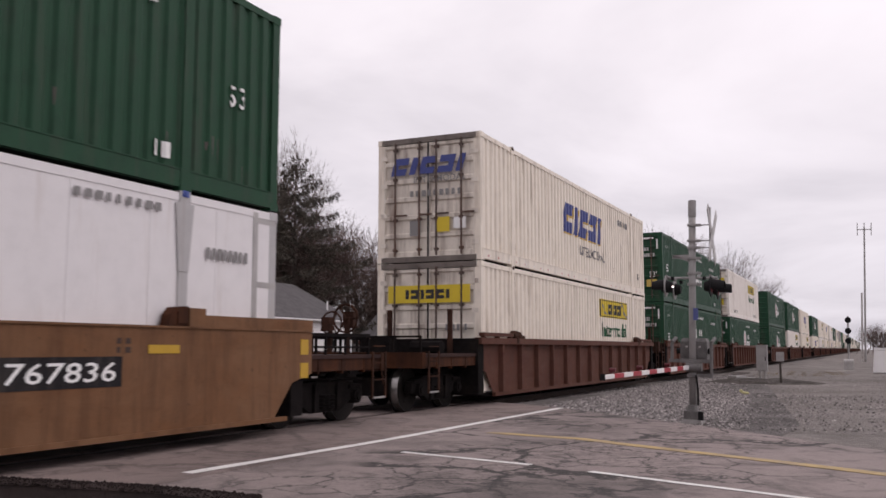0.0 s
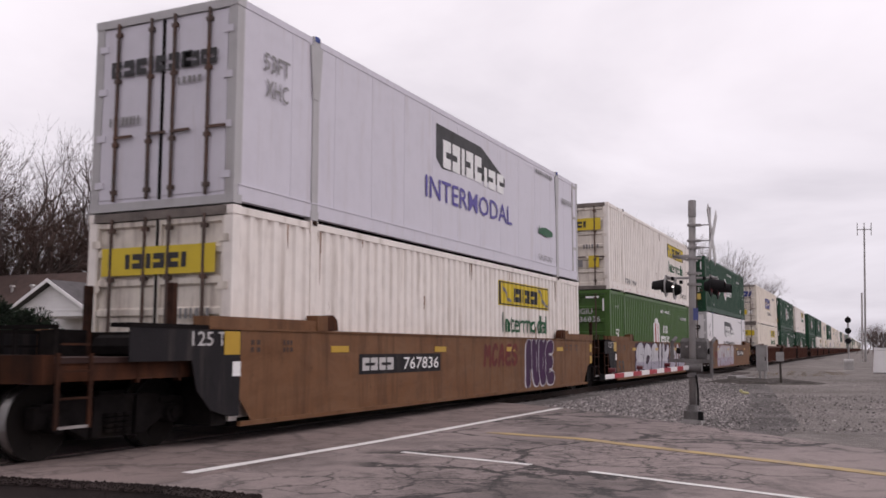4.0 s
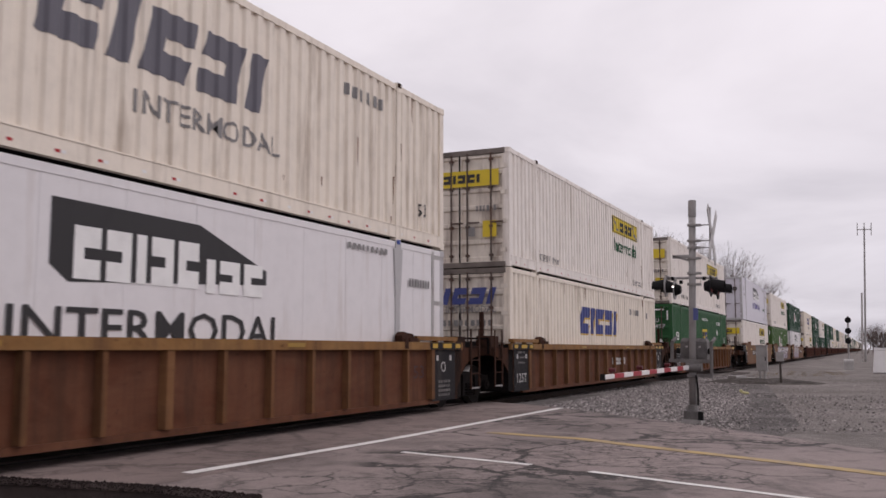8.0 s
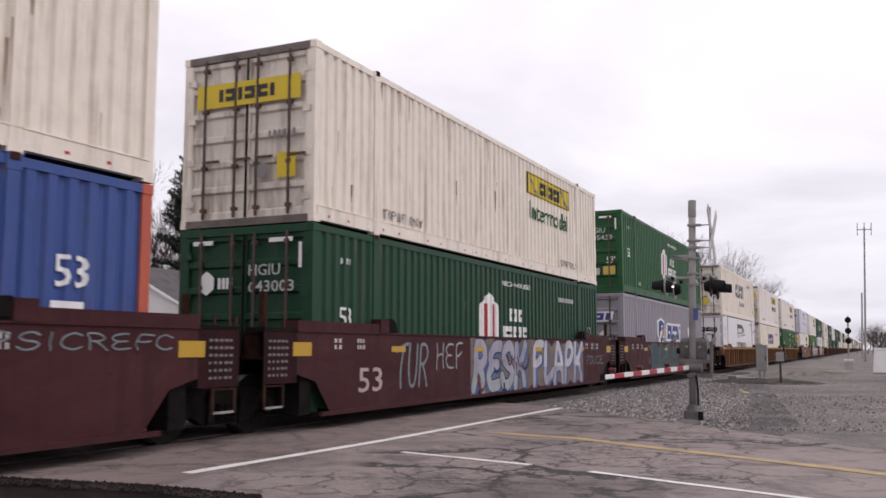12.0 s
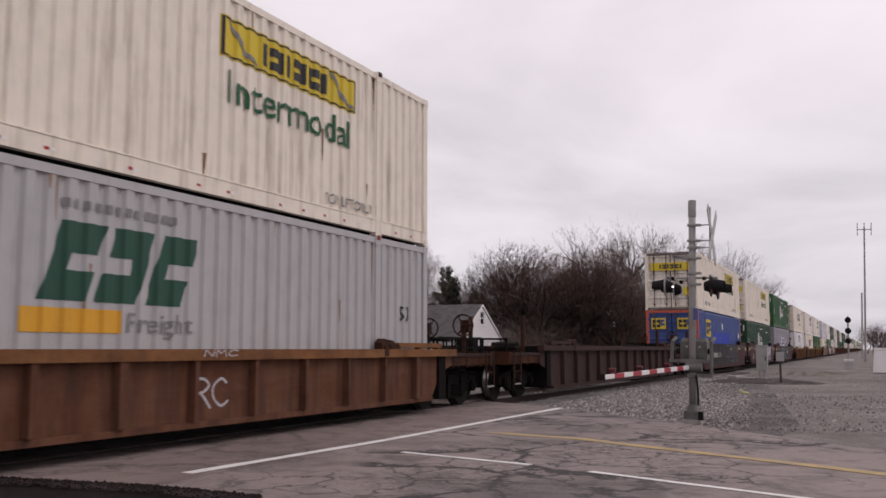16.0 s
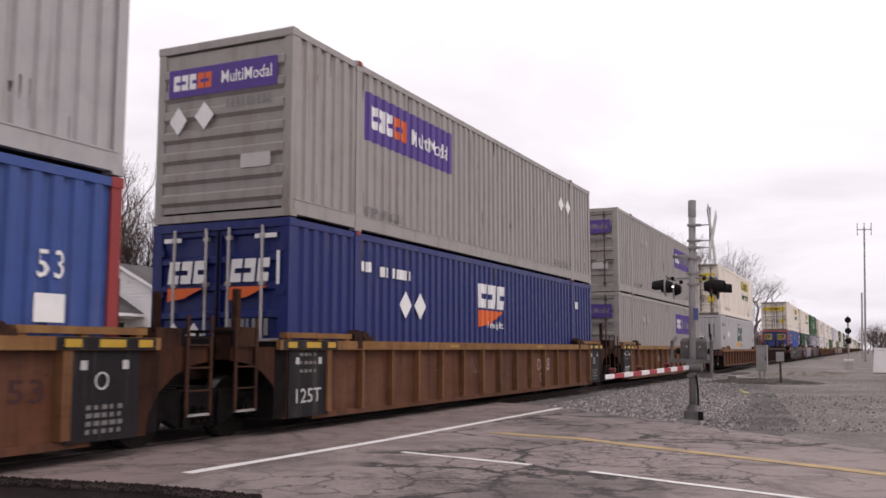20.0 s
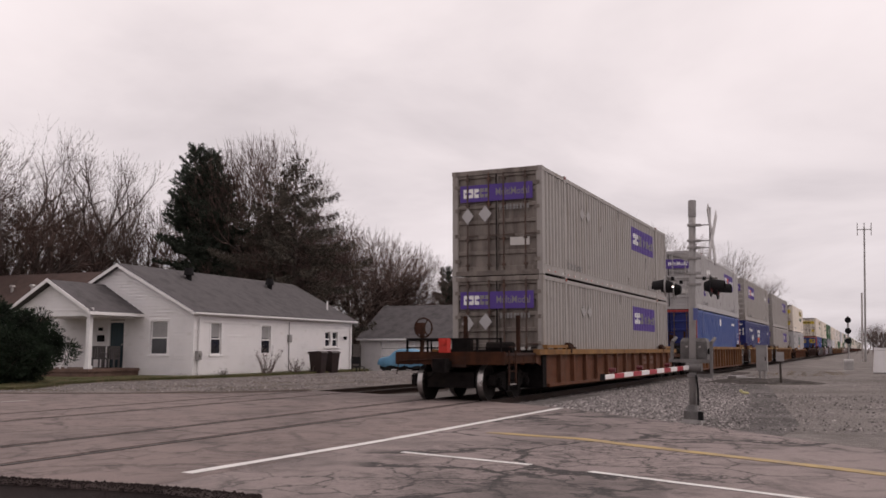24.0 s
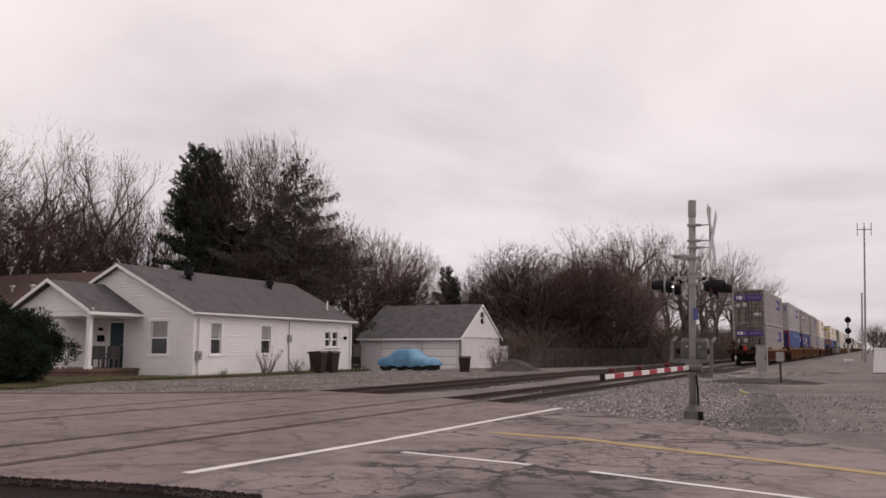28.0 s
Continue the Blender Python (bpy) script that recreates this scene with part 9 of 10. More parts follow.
# ---- graffiti: overlapping thick strokes with outlines, shading and highlights ----
def curve_points(pts, n=7):
    """A smooth line through control points."""
    out = []
    for k in range(len(pts) - 1):
        p0, p1, p2, p3 = pts[max(k - 1, 0)], pts[k], pts[k + 1], pts[min(k + 2, len(pts) - 1)]
        for j in range(n):
            t = j / n
            out.append(tuple(0.5 * (2 * b + (c - a) * t + (2 * a - 5 * b + 4 * c - d) * t * t + (3 * b - a - 3 * c + d) * t ** 3) for a, b, c, d in zip(p0, p1, p2, p3)))
    out.append(pts[-1])
    return out


def stroke_quads(pts, width, taper):
    """Flat quads along a line; the width swells and tapers."""
    quads, prev = [], None
    n = len(pts)
    for k, p in enumerate(pts):
        a, b = pts[max(k - 1, 0)], pts[min(k + 1, n - 1)]
        d = Vector((b[0] - a[0], b[1] - a[1]))
        d = d.normalized() if d.length > 1e-6 else Vector((1, 0))
        w = width * (1 - taper * abs(2 * k / (n - 1) - 0.7))
        now = ((p[0] - d.y * w, p[1] + d.x * w), (p[0] + d.y * w, p[1] - d.x * w))
        if prev is not None:
            quads.append((prev[0], prev[1], now[1], now[0]))
        prev = now
    return quads


GLYPHS = {
    "S": ([(0.92, 0.80), (0.70, 0.97), (0.34, 0.93), (0.14, 0.74), (0.32, 0.56), (0.70, 0.44), (0.90, 0.26), (0.68, 0.06), (0.32, 0.04), (0.06, 0.24)],),
    "O": ([(0.40, 0.98), (0.10, 0.72), (0.12, 0.26), (0.48, 0.03), (0.86, 0.24), (0.92, 0.66), (0.62, 0.92), (0.34, 0.90)],),
    "I": ([(0.55, 1.0), (0.5, 0.5), (0.42, 0.0)],),
    "K": ([(0.16, 1.0), (0.2, 0.5), (0.12, 0.0)], [(0.92, 0.98), (0.66, 0.66), (0.26, 0.50)], [(0.36, 0.54), (0.72, 0.38), (0.94, 0.0)]),
    "D": ([(0.02, 0.04), (0.5, 0.08), (0.88, 0.36), (0.80, 0.80), (0.44, 0.98), (0.14, 0.86)], [(0.42, 0.92), (0.20, 0.42), (0.30, 0.30)]),
    "R": ([(0.16, 0.0), (0.2, 0.5), (0.16, 0.96), (0.62, 0.98), (0.86, 0.76), (0.58, 0.54), (0.30, 0.52)], [(0.46, 0.5), (0.70, 0.3), (0.92, 0.0)]),
    "T": ([(0.02, 0.86), (0.45, 0.94), (1.0, 0.98)], [(0.56, 0.92), (0.46, 0.45), (0.50, 0.0)]),
    "F": ([(0.26, 0.0), (0.22, 0.5), (0.36, 0.94), (0.98, 1.0)], [(0.26, 0.52), (0.5, 0.50), (0.84, 0.60)]),
    "L": ([(0.26, 1.0), (0.24, 0.5), (0.30, 0.05), (0.66, 0.12), (0.98, 0.26)],),
    "A": ([(0.08, 0.0), (0.20, 0.6), (0.46, 1.0), (0.78, 0.6), (0.94, 0.0)], [(0.22, 0.34), (0.5, 0.40), (0.82, 0.34)]),
    "P": ([(0.22, 0.0), (0.20, 0.5), (0.24, 0.96), (0.72, 0.96), (0.88, 0.72), (0.62, 0.50), (0.28, 0.48)],),
    "E": ([(0.94, 0.96), (0.40, 0.94), (0.14, 0.74), (0.34, 0.54), (0.76, 0.52)], [(0.36, 0.54), (0.08, 0.30), (0.36, 0.05), (0.96, 0.06)]),
    "U": ([(0.14, 1.0), (0.12, 0.4), (0.34, 0.04), (0.70, 0.06), (0.88, 0.4), (0.88, 1.0)],),
    "N": ([(0.12, 0.0), (0.18, 0.96), (0.5, 0.5), (0.80, 0.06), (0.90, 1.0)],),
    "M": ([(0.06, 0.0), (0.16, 0.96), (0.48, 0.46), (0.80, 0.98), (0.94, 0.0)],),
    "C": ([(0.92, 0.84), (0.58, 0.98), (0.18, 0.72), (0.14, 0.28), (0.52, 0.03), (0.92, 0.18)],),
    "H": ([(0.14, 1.0), (0.2, 0.5), (0.12, 0.0)], [(0.86, 1.0), (0.80, 0.5), (0.90, 0.0)], [(0.18, 0.5), (0.5, 0.56), (0.82, 0.5)]),
    "X": ([(0.06, 1.0), (0.46, 0.52), (0.94, 0.0)], [(0.94, 1.0), (0.52, 0.48), (0.06, 0.0)]),
    "8": ([(0.5, 0.52), (0.18, 0.76), (0.5, 1.0), (0.82, 0.76), (0.5, 0.52), (0.10, 0.24), (0.5, 0.0), (0.90, 0.24), (0.5, 0.52)],),
}


def ribbon_quads(pts, half, swell):
    """A thick brush line with rounded ends; swell widens both ends and pinches the middle."""
    out, prev, n = [], None, len(pts)
    for k, p in enumerate(pts):
        a, b = pts[max(k - 1, 0)], pts[min(k + 1, n - 1)]
        d = Vector((b[0] - a[0], b[1] - a[1]))
        d = d.normalized() if d.length > 1e-6 else Vector((1, 0))
        w = half * (1 + swell * (abs(2 * k / (n - 1) - 1) - 0.5))
        now = ((p[0] - d.y * w, p[1] + d.x * w), (p[0] + d.y * w, p[1] - d.x * w))
        if prev is not None:
            out.append((prev[0], prev[1], now[1], now[0]))
        if k in (0, n - 1):
            out.append(tuple((p[0] + w * math.cos(q * 0.6283), p[1] + w * math.sin(q * 0.6283)) for q in range(10)))
        prev = now
    return out


def piece(parent, box, letters, half, fill, line=None, rim=0.03, low=None, shade=None, drop=(0.05, -0.05), lean=0.0, swell=0.0, deep=0.0, seed=1, layer=0):
    """Sprayed letters: thick lines with an outline, a paler or darker lower part, and a cast edge behind. box: y0, y1, z0, z1."""
    y0, y1, z0, z1 = box
    rng = random.Random(seed)
    cells = [0.45 if c == " " else (0.55 if c == "I" else 1.0) for c in letters]
    step = (y1 - y0) / sum(cells)
    groups, y = {}, y0
    bottom, top = z0 + half, z1 - half
    q = 0

    def add(kind, mat, half_w, shift, depth):
        nonlocal q
        for strokes in lines:
            for quad in ribbon_quads([(u + shift[0], v + shift[1]) for u, v in strokes], half_w, swell):
                q += 1
                groups.setdefault((kind, mat.name), (mat, []))[1].append(([(u, min(max(v, z0), z1)) for u, v in quad], depth + 0.000004 * q))
    base = SIDE + 0.0035 + 0.0035 * layer - deep
    for k, c in enumerate(letters):
        wide = cells[k] * step
        if c != " ":
            jig = [rng.uniform(-0.12, 0.12), rng.uniform(-0.14, 0.14), rng.uniform(-0.05, 0.05), rng.uniform(0.98, 1.16)]
            lines = []
            for st in GLYPHS[c]:
                lines.append([(y + (0.5 + (u - 0.5) * jig[3] + jig[0] * (v - 0.5) + jig[2] * math.sin(6 * v + k)) * wide + (1 - 2 * u) * (0.4 if line is not None else 0.9) * half + lean * (v - 0.5) * (z1 - z0), bottom + (top - bottom) * min(1.0, max(0.0, v + jig[1] * (0.5 - u)))) for u, v in curve_points(st, 5)])
            if shade is not None:
                add("shade", shade, half + rim * 0.6, drop, base)
            if line is not None:
                add("outline", line, half + rim, (0, 0), base + 0.0008 + 0.0009 * k)
            add("fill", fill, half, (0, 0), base + 0.0012 + 0.0009 * k)
        y += wide
    for (kind, _), (mat, polys) in groups.items():
        bm = bmesh.new()
        for poly, d in polys:
            f = bm.faces.new([bm.verts.new((d, *p)) for p in poly])
            f.normal_update()
            if f.normal.x < 0:
                f.normal_flip()
        if kind == "fill" and low is not None:
            bmesh.ops.bisect_plane(bm, geom=bm.verts[:] + bm.edges[:] + bm.faces[:], plane_co=(0, 0, z0 + 0.42 * (z1 - z0)), plane_no=(0, 0, 1))
        me = made("graffiti_" + kind, bm, mat, fix=False)
        if kind == "fill" and low is not None:
            me.materials.append(low)
            for p in me.polygons:
                p.material_index = int(p.center.z < z0 + 0.42 * (z1 - z0))
        tagged(part("graffiti_" + kind, me, mat, parent), "spray-painted graffiti letters on the side sheet", kind="stuff")


def haze(parent, box, mat, seed, deep=0.0):
    """A cloudy sprayed ground behind letters, with an uneven edge."""
    y0, y1, z0, z1 = box
    rng = random.Random(seed)
    n = 26
    up = [(y0 + (y1 - y0) * k / n, z1 - rng.uniform(0, 0.16) * (z1 - z0)) for k in range(n + 1)]
    dn = [(y0 + (y1 - y0) * k / n, z0 + rng.uniform(0, 0.14) * (z1 - z0)) for k in range(n + 1)]
    bm = bmesh.new()
    for k in range(n):
        bm.faces.new([bm.verts.new((SIDE + 0.0022 - deep, *p)) for p in (dn[k], dn[k + 1], up[k + 1], up[k])])
    tagged(part("graffiti_ground", made("graffiti_ground", bm, mat, fix=False), mat, parent), "cloudy sprayed ground behind the letters")


def scribbles(parent, box, count, mats, seed, thick=0.009, deep=0.0):
    """Loose looping spray lines and drips without meaning."""
    y0, y1, z0, z1 = box
    rng = random.Random(seed)
    groups = {}
    for q in range(count):
        mat = rng.choice(mats)
        cy, cz, size = rng.uniform(y0, y1), rng.uniform(z0, z1), rng.uniform(0.08, 0.26)
        ph, turns = rng.uniform(0, 6.28), rng.uniform(3.0, 9.0)
        pts = [(cy + size * (2.4 * (k / 8 - 0.5) + 0.5 * math.cos(ph + turns * k / 8)), min(max(cz + size * 0.9 * math.sin(ph + turns * k / 8), z0 - 0.05), z1 + 0.03)) for k in range(9)]
        groups.setdefault(mat.name, (mat, []))[1].extend((quad, 0.0105 + 0.0003 * q - deep) for quad in stroke_quads(curve_points(pts, 4), thick * rng.uniform(0.7, 1.6), 0.3))
    for mat, quads in groups.values():
        bm = bmesh.new()
        for poly, d in quads:
            f = bm.faces.new([bm.verts.new((SIDE + d, *c)) for c in poly])
            f.normal_update()
            if f.normal.x < 0:
                f.normal_flip()
        tagged(part("graffiti_scrawl", made("graffiti_scrawl", bm, mat, fix=False), mat, parent), "thin looping spray-painted lines on the side", kind="stuff")


def shroud(ob, s, reach, mat, z1, black):
    """The side plate that runs on over the wheels at a slab-sided unit's end, arched below, with its small stencils."""
    turn = 0 if s > 0 else 180
    x = SIDE + 0.004

    def plate(bm):
        pts = [(0, 8.1 if black else 8.75, 0.34 if black else 0.72), (0, 8.3 if black else 8.8, 0.34 if black else 0.72)] + [(0, 8.3 + 0.75 * math.sin(a), 0.34 + 0.72 * (1 - math.cos(a))) for a in (radians(30), radians(60), radians(90)) if black]
        pts += [(0, reach, 1.06 if black else 0.72), (0, reach, z1), (0, pts[0][1], z1)]
        prism(bm, [(0, s * y, z) for _, y, z in pts], (-0.014, 0, 0))
    part("end_plate", stored(("end_plate", s, reach, black, z1), plate, mat), mat, ob, "black end plate" if black else "", at=pose(x, 0, 0))
    part("end_plate", stored(("end_plate", s, reach, black, z1), plate, mat), mat, ob, at=pose(-x + 0.014, 0, 0))
    part("end_ledge", stored(("end_ledge", s, reach, z1), lambda bm: bx(bm, SIDE - 0.3, SIDE + 0.012, min(s * 8.75, s * reach), max(s * 8.75, s * reach), z1 + 0.002, z1 + 0.05), under_dark), under_dark, ob)
    x += 0.003
    if black:
        part("lettering", word_mesh("125", -9.06, -8.66, 1.24, 1.42, plain("dim_white_lettering", (0.48, 0.46, 0.45))), ink_white, ob, at=pose(x, 0, 0))
        part("lettering", word_mesh("T", -8.56, -8.42, 1.24, 1.42, plain("dim_white_lettering", (0.48, 0.46, 0.45))), ink_white, ob, at=pose(x, 0, 0))
        part("sticker", stored("pale_end_sticker", lambda bm: bx(bm, 0, 0.003, -8.26, -8.1, 0.85, 1.04), ink_white), ink_white, ob, at=pose(x, 0, 0))
        part("reflector", stored("big_reflector", lambda bm: bx(bm, 0, 0.004, -0.16, 0.16, 0, 0.3), reflector), reflector, ob, "yellow reflective square", pose(x, -8.28, 1.13))
    else:
        part("reflector", stored("wide_reflector", lambda bm: bx(bm, 0, 0.004, -0.24, 0.24, 0, 0.2), reflector), reflector, ob, "yellow reflective square", pose(x, s * 8.62, 1.1))
        for q in range(6):
            part("stencil", word_bars(q + 30, 5, 0.5, 0.035), ink_white, ob, at=pose(x, s * 9.2, 0.82 + 0.095 * q))
        if reach > 10:
            part("stencil", stored("stencil_frame", lambda bm: [bx(bm, 0, 0.002, y0, y1, z0, z2) for y0, y1, z0, z2 in ((-0.2, 0.2, 0, 0.03), (-0.2, 0.2, 0.25, 0.28), (-0.2, -0.17, 0.03, 0.25), (0.17, 0.2, 0.03, 0.25))], plain("dim_white_lettering", (0.48, 0.46, 0.45))), ink_white, ob, at=pose(x, s * 9.75, 1.08))


def stencils(ob, ys, z, mat=None):
    """Small boxes of writing too worn to read, along the top of a slab side."""
    for k, y in enumerate(ys):
        for q in range(2):
            part("stencil", word_bars(60 + k * 3 + q, 2 + k % 2, 0.26, 0.065, mat or plain("dark_stencil", (0.05, 0.028, 0.02))), ink_grey, ob, at=pose(SIDE + 0.004, y, z + 0.1 * q))


def wagon_number(ob, y0, y1, z0, z1, digits="", plate=True):
    if plate:
        part("number_plate", stored(("number_plate", y0, y1, z0, z1), lambda bm: bx(bm, 0, 0.004, y0, y1, z0, z1), black_plate), black_plate, ob, at=pose(SIDE, 0, 0))
    h = z1 - z0
    if plate:
        part("mark_bars", decal_bars(y0 + 0.1, y0 + (y1 - y0) * 0.38, z0 + h * 0.18, z1 - h * 0.18), ink_white, ob, at=pose(SIDE + 0.007, 0, 0))
        part("lettering", word_mesh(digits, y0 + (y1 - y0) * 0.5, y1 - 0.1, z0 + h * 0.18, z1 - h * 0.18, ink_white, 0.15), ink_white, ob, at=pose(SIDE + 0.007, 0, 0))


def decal_bars(y0, y1, z0, z1, dull=False):
    ink_white = plain("dim_white_lettering", (0.48, 0.46, 0.45)) if not dull else plain("faint_rusty_lettering", (0.13, 0.065, 0.045))
    key = ("mark_bars", y0, y1, z0, z1)
    if (key, ink_white.name) not in STORE:
        bm = bmesh.new()
        pts, faces = block_shape("bbbb")
        vs = [bm.verts.new((0, y0 + (y1 - y0) * u, z0 + (z1 - z0) * v)) for u, v in pts]
        for f in faces:
            bm.faces.new([vs[k] for k in f])
        STORE[(key, ink_white.name)] = made("mark_bars", bm, ink_white, fix=False)
    return STORE[(key, ink_white.name)]


def side_word(ob, text, y0, y1, z0, z1, mat):
    part("lettering", word_mesh(text, y0, y1, z0, z1, mat), mat, ob, at=pose(SIDE + 0.012, 0, 0))


# ---- the train put together: where each unit's rear container end stands when the clip begins ----
MOVING = []
TRACK_X = -HALF
FLOOR_Z, UPPER_Z = 0.256, 3.174


def ride(ob, y, z):
    MOVING.append((ob, y, z))
    return ob


def unit(y, wagon, low=None, top=None):
    """One wagon with its two containers. y: the containers' rear end at the start."""
    w = wagon(pose(TRACK_X, y + LONG / 2, 0))
    ride(w, y + LONG / 2, 0.0)
    boxes = []
    for made_by, z in ((low, FLOOR_Z), (top, UPPER_Z)):
        if made_by is not None:
            boxes.append(ride(made_by(pose(TRACK_X, y, z)), y, z))
    return (w, *boxes)


def cream_box(m, far=False, paint=None, word=ink_green):
    ob = container(paint or cream, marks_yellow_band(word=word), "cream corrugated container with a yellow banner and rusty doors", m, door=door_white, far=far, header=grimy_header)
    if not far:
        rear_yellow_band(ob)
    return ob


def slant_box(m, upper=True, far=False, ink=ink_blue):
    ob = container(cream, marks_slanted(upper, ink), "cream corrugated container with slanted blue lettering blocks", m, door=door_white, far=far, header=grimy_header)
    if not far:
        rear_slanted(ob, plain("faded_lettering", (0.40, 0.37, 0.36)) if ink is not ink_blue else ink)
    return ob


def hexa_box(m, paint=None, far=False, seed=100, words=()):
    ob = container(paint or dark_green, marks_hexagon(), "green corrugated container with a white hexagon emblem", m, far=far)
    if not far:
        rear_hexagon(ob, seed, words)
    return ob


def smooth_box(m, low=True, paint=None, word=ink_black, far=False):
    ob = container(paint or fresh_white, marks_stacked_blocks(word, low), "smooth white plate-sided container with black block lettering", m, smooth_side=True,
                   post=pale_grey, far=far, locks=plain("blue_lock", (0.06, 0.09, 0.3)), frame_end=True)
    if not far:
        rear_dotted(ob)
    return ob


def purple_box(m, rear=False, paint=None, faded=True, end="door", far=False, door=None):
    ob = container(paint or warm_grey, marks_purple(rear, faded=faded), "grey corrugated container with a purple panel", m, door=door, header=door, bars=dark_bar if faded else bar_steel, end=end, far=far, locks=plain("red_lock", (0.25, 0.05, 0.04)))
    if not far:
        rear_purple(ob, not faded)
    return ob


E_IN, E_REAR, E_LEAD, E_BOTH = (False, False), (True, False), (False, True), (True, True)


def tan_unit(ends, label="tan slab-sided well wagon with graffiti", paint=None, far=False):
    return lambda m: smooth_well(paint or tan_car, label, m, ends, far=far)


def rib_unit(ends, paint=None, chord=None, label="orange-brown ribbed well wagon with black end panels", far=False, **kw):
    return lambda m: ribbed_well(paint or rib_car, chord or gold_car, label, m, ends, far=far, **kw)


def build_train():
    # the set that has just gone by
    unit(18.6, rib_unit(E_REAR, rust_car, rust_car, "rust-brown ribbed well wagon", z1=1.45, panels=False, step=1.2), lambda m: cream_box(m), lambda m: slant_box(m))
    unit(38.3, rib_unit(E_IN, rust_car, rust_car, "rust-brown ribbed well wagon", z1=1.45, panels=False, step=1.2), lambda m: hexa_box(m, dark_green, seed=130), lambda m: hexa_box(m, dark_green, seed=120))
    unit(57.95, rib_unit(E_LEAD, rust_car, rust_car, "rust-brown ribbed well wagon", z1=1.45, panels=False, step=1.2), lambda m: hexa_box(m, dark_green, seed=140), lambda m: cream_box(m, paint=off_white))
    # three tan slab-sided units with graffiti
    w = unit(-5.25, tan_unit(E_LEAD), lambda m: smooth_box(m), lambda m: hexa_box(m, seed=110, words=("HGIU", "640501")))[0]
    piece(w, (-6.0, -2.9, 0.24, 1.44), "SMUCH", 0.16, spray["white"], spray["crimson"], 0.03, spray["lilac"], spray["crimson"], (-0.03, -0.02), 0.03, 0.35, seed=3)
    piece(w, (-2.86, 0.25, 0.26, 1.42), "KHLEU", 0.16, spray["white"], spray["crimson"], 0.03, spray["lilac"], spray["crimson"], (-0.03, -0.02), 0.02, 0.35, seed=4)
    piece(w, (-6.98, -6.25, 0.72, 1.1), "EFS", 0.05, spray["worn_crimson"], seed=5)
    piece(w, (0.3, 1.5, 1.1, 1.32), "RMCPNE", 0.008, spray["white"], seed=6)
    stencils(w, (-7.75, -7.0, -6.2, 1.65, 4.98), 1.16)
    wagon_number(w, 1.84, 4.94, 0.79, 1.12, "767836")
    side_word(w, "53", -7.9, -7.12, 0.4, 0.82, ink_black)
    w = unit(-24.85, tan_unit(E_IN), lambda m: hexa_box(m, leaf_green, seed=150, words=("HGIU", "636836")), lambda m: cream_box(m, paint=off_white))[0]
    haze(w, (-5.5, 0.5, 0.24, 1.45), spray["plum"], 7)
    haze(w, (0.7, 5.3, 0.4, 1.42), spray["rust"], 8)
    piece(w, (-5.4, 0.3, 0.23, 1.44), "SOSIK", 0.20, spray["bright"], spray["black"], 0.04, spray["lilac"], spray["plum"], (-0.09, 0.04), 0.10, 0.12, seed=7)
    piece(w, (0.6, 5.2, 0.27, 1.43), "DIST", 0.165, spray["bright"], spray["black"], 0.036, spray["lilac"], spray["worn_crimson"], (0.09, 0.02), 0.12, 0.2, seed=8)
    piece(w, (4.62, 5.15, 0.82, 1.08), "EMR", 0.008, spray["black"], seed=9, layer=3)
    stencils(w, (-7.75, -7.0, 6.2, 6.6, 7.1), 1.16)
    side_word(w, "53", -7.9, -7.12, 0.4, 0.82, ink_black)
    w = unit(-44.55, tan_unit(E_REAR), lambda m: cream_box(m, paint=off_white), lambda m: smooth_box(m, False, lilac_white, ink_violet))[0]
    piece(w, (2.95, 4.95, 0.27, 1.44), "PUUE", 0.15, spray["purple"], spray["bright"], 0.03, None, spray["bright"], (-0.05, -0.02), 0.02, 0.3, seed=12)
    piece(w, (0.3, 2.35, 0.80, 1.34), "MCAES", 0.06, spray["worn_crimson"], seed=13, lean=0.1)
    stencils(w, (-7.75, -7.0, 6.2, 6.6, 7.1), 1.16)
    wagon_number(w, -5.0, -1.9, 0.79, 1.12, "767836")
    # three ribbed units with black end panels
    unit(-68.8, rib_unit(E_LEAD), lambda m: end_box(m, "square"), lambda m: cream_box(m, paint=off_white))
    w = unit(-88.5, rib_unit(E_IN), lambda m: slant_box(m, False), lambda m: cream_box(m, paint=off_white))[0]
    part("mark_bars", decal_bars(0.9, 2.6, 0.70, 0.92), ink_white, w, at=pose(SIDE - 0.08, 0, 0))
    unit(-108.4, rib_unit(E_REAR), lambda m: smooth_box(m), lambda m: slant_box(m, ink=plain("slate_lettering", (0.13, 0.125, 0.15))))
    # three oxide-red slab-sided units
    red = "oxide-red slab-sided well wagon covered in graffiti"
    w = unit(-131.9, tan_unit(E_LEAD, red, red_car), lambda m: end_box(m, "shield"), lambda m: hexa_box(m, mid_green, seed=160, words=("HGIU", "505439")))[0]
    haze(w, (-4.5, 0.75, 0.24, 1.44), spray["teal"], 20)
    piece(w, (-4.6, 0.7, 0.26, 1.44), "RLEX", 0.21, spray["teal"], spray["worn_crimson"], 0.045, None, spray["pale"], (-0.05, 0.02), 0.12, 0.2, seed=21)
    piece(w, (1.9, 5.7, 0.26, 1.43), "RENT", 0.115, spray["black"], spray["pale"], 0.022, None, None, lean=0.14, swell=0.2, seed=22)
    piece(w, (-4.1, -2.9, 0.34, 0.60), "EDSMP", 0.009, spray["slate"], seed=23, layer=3)
    piece(w, (-5.3, -4.7, 1.14, 1.34), "DRM", 0.009, spray["slate"], seed=24, layer=3)
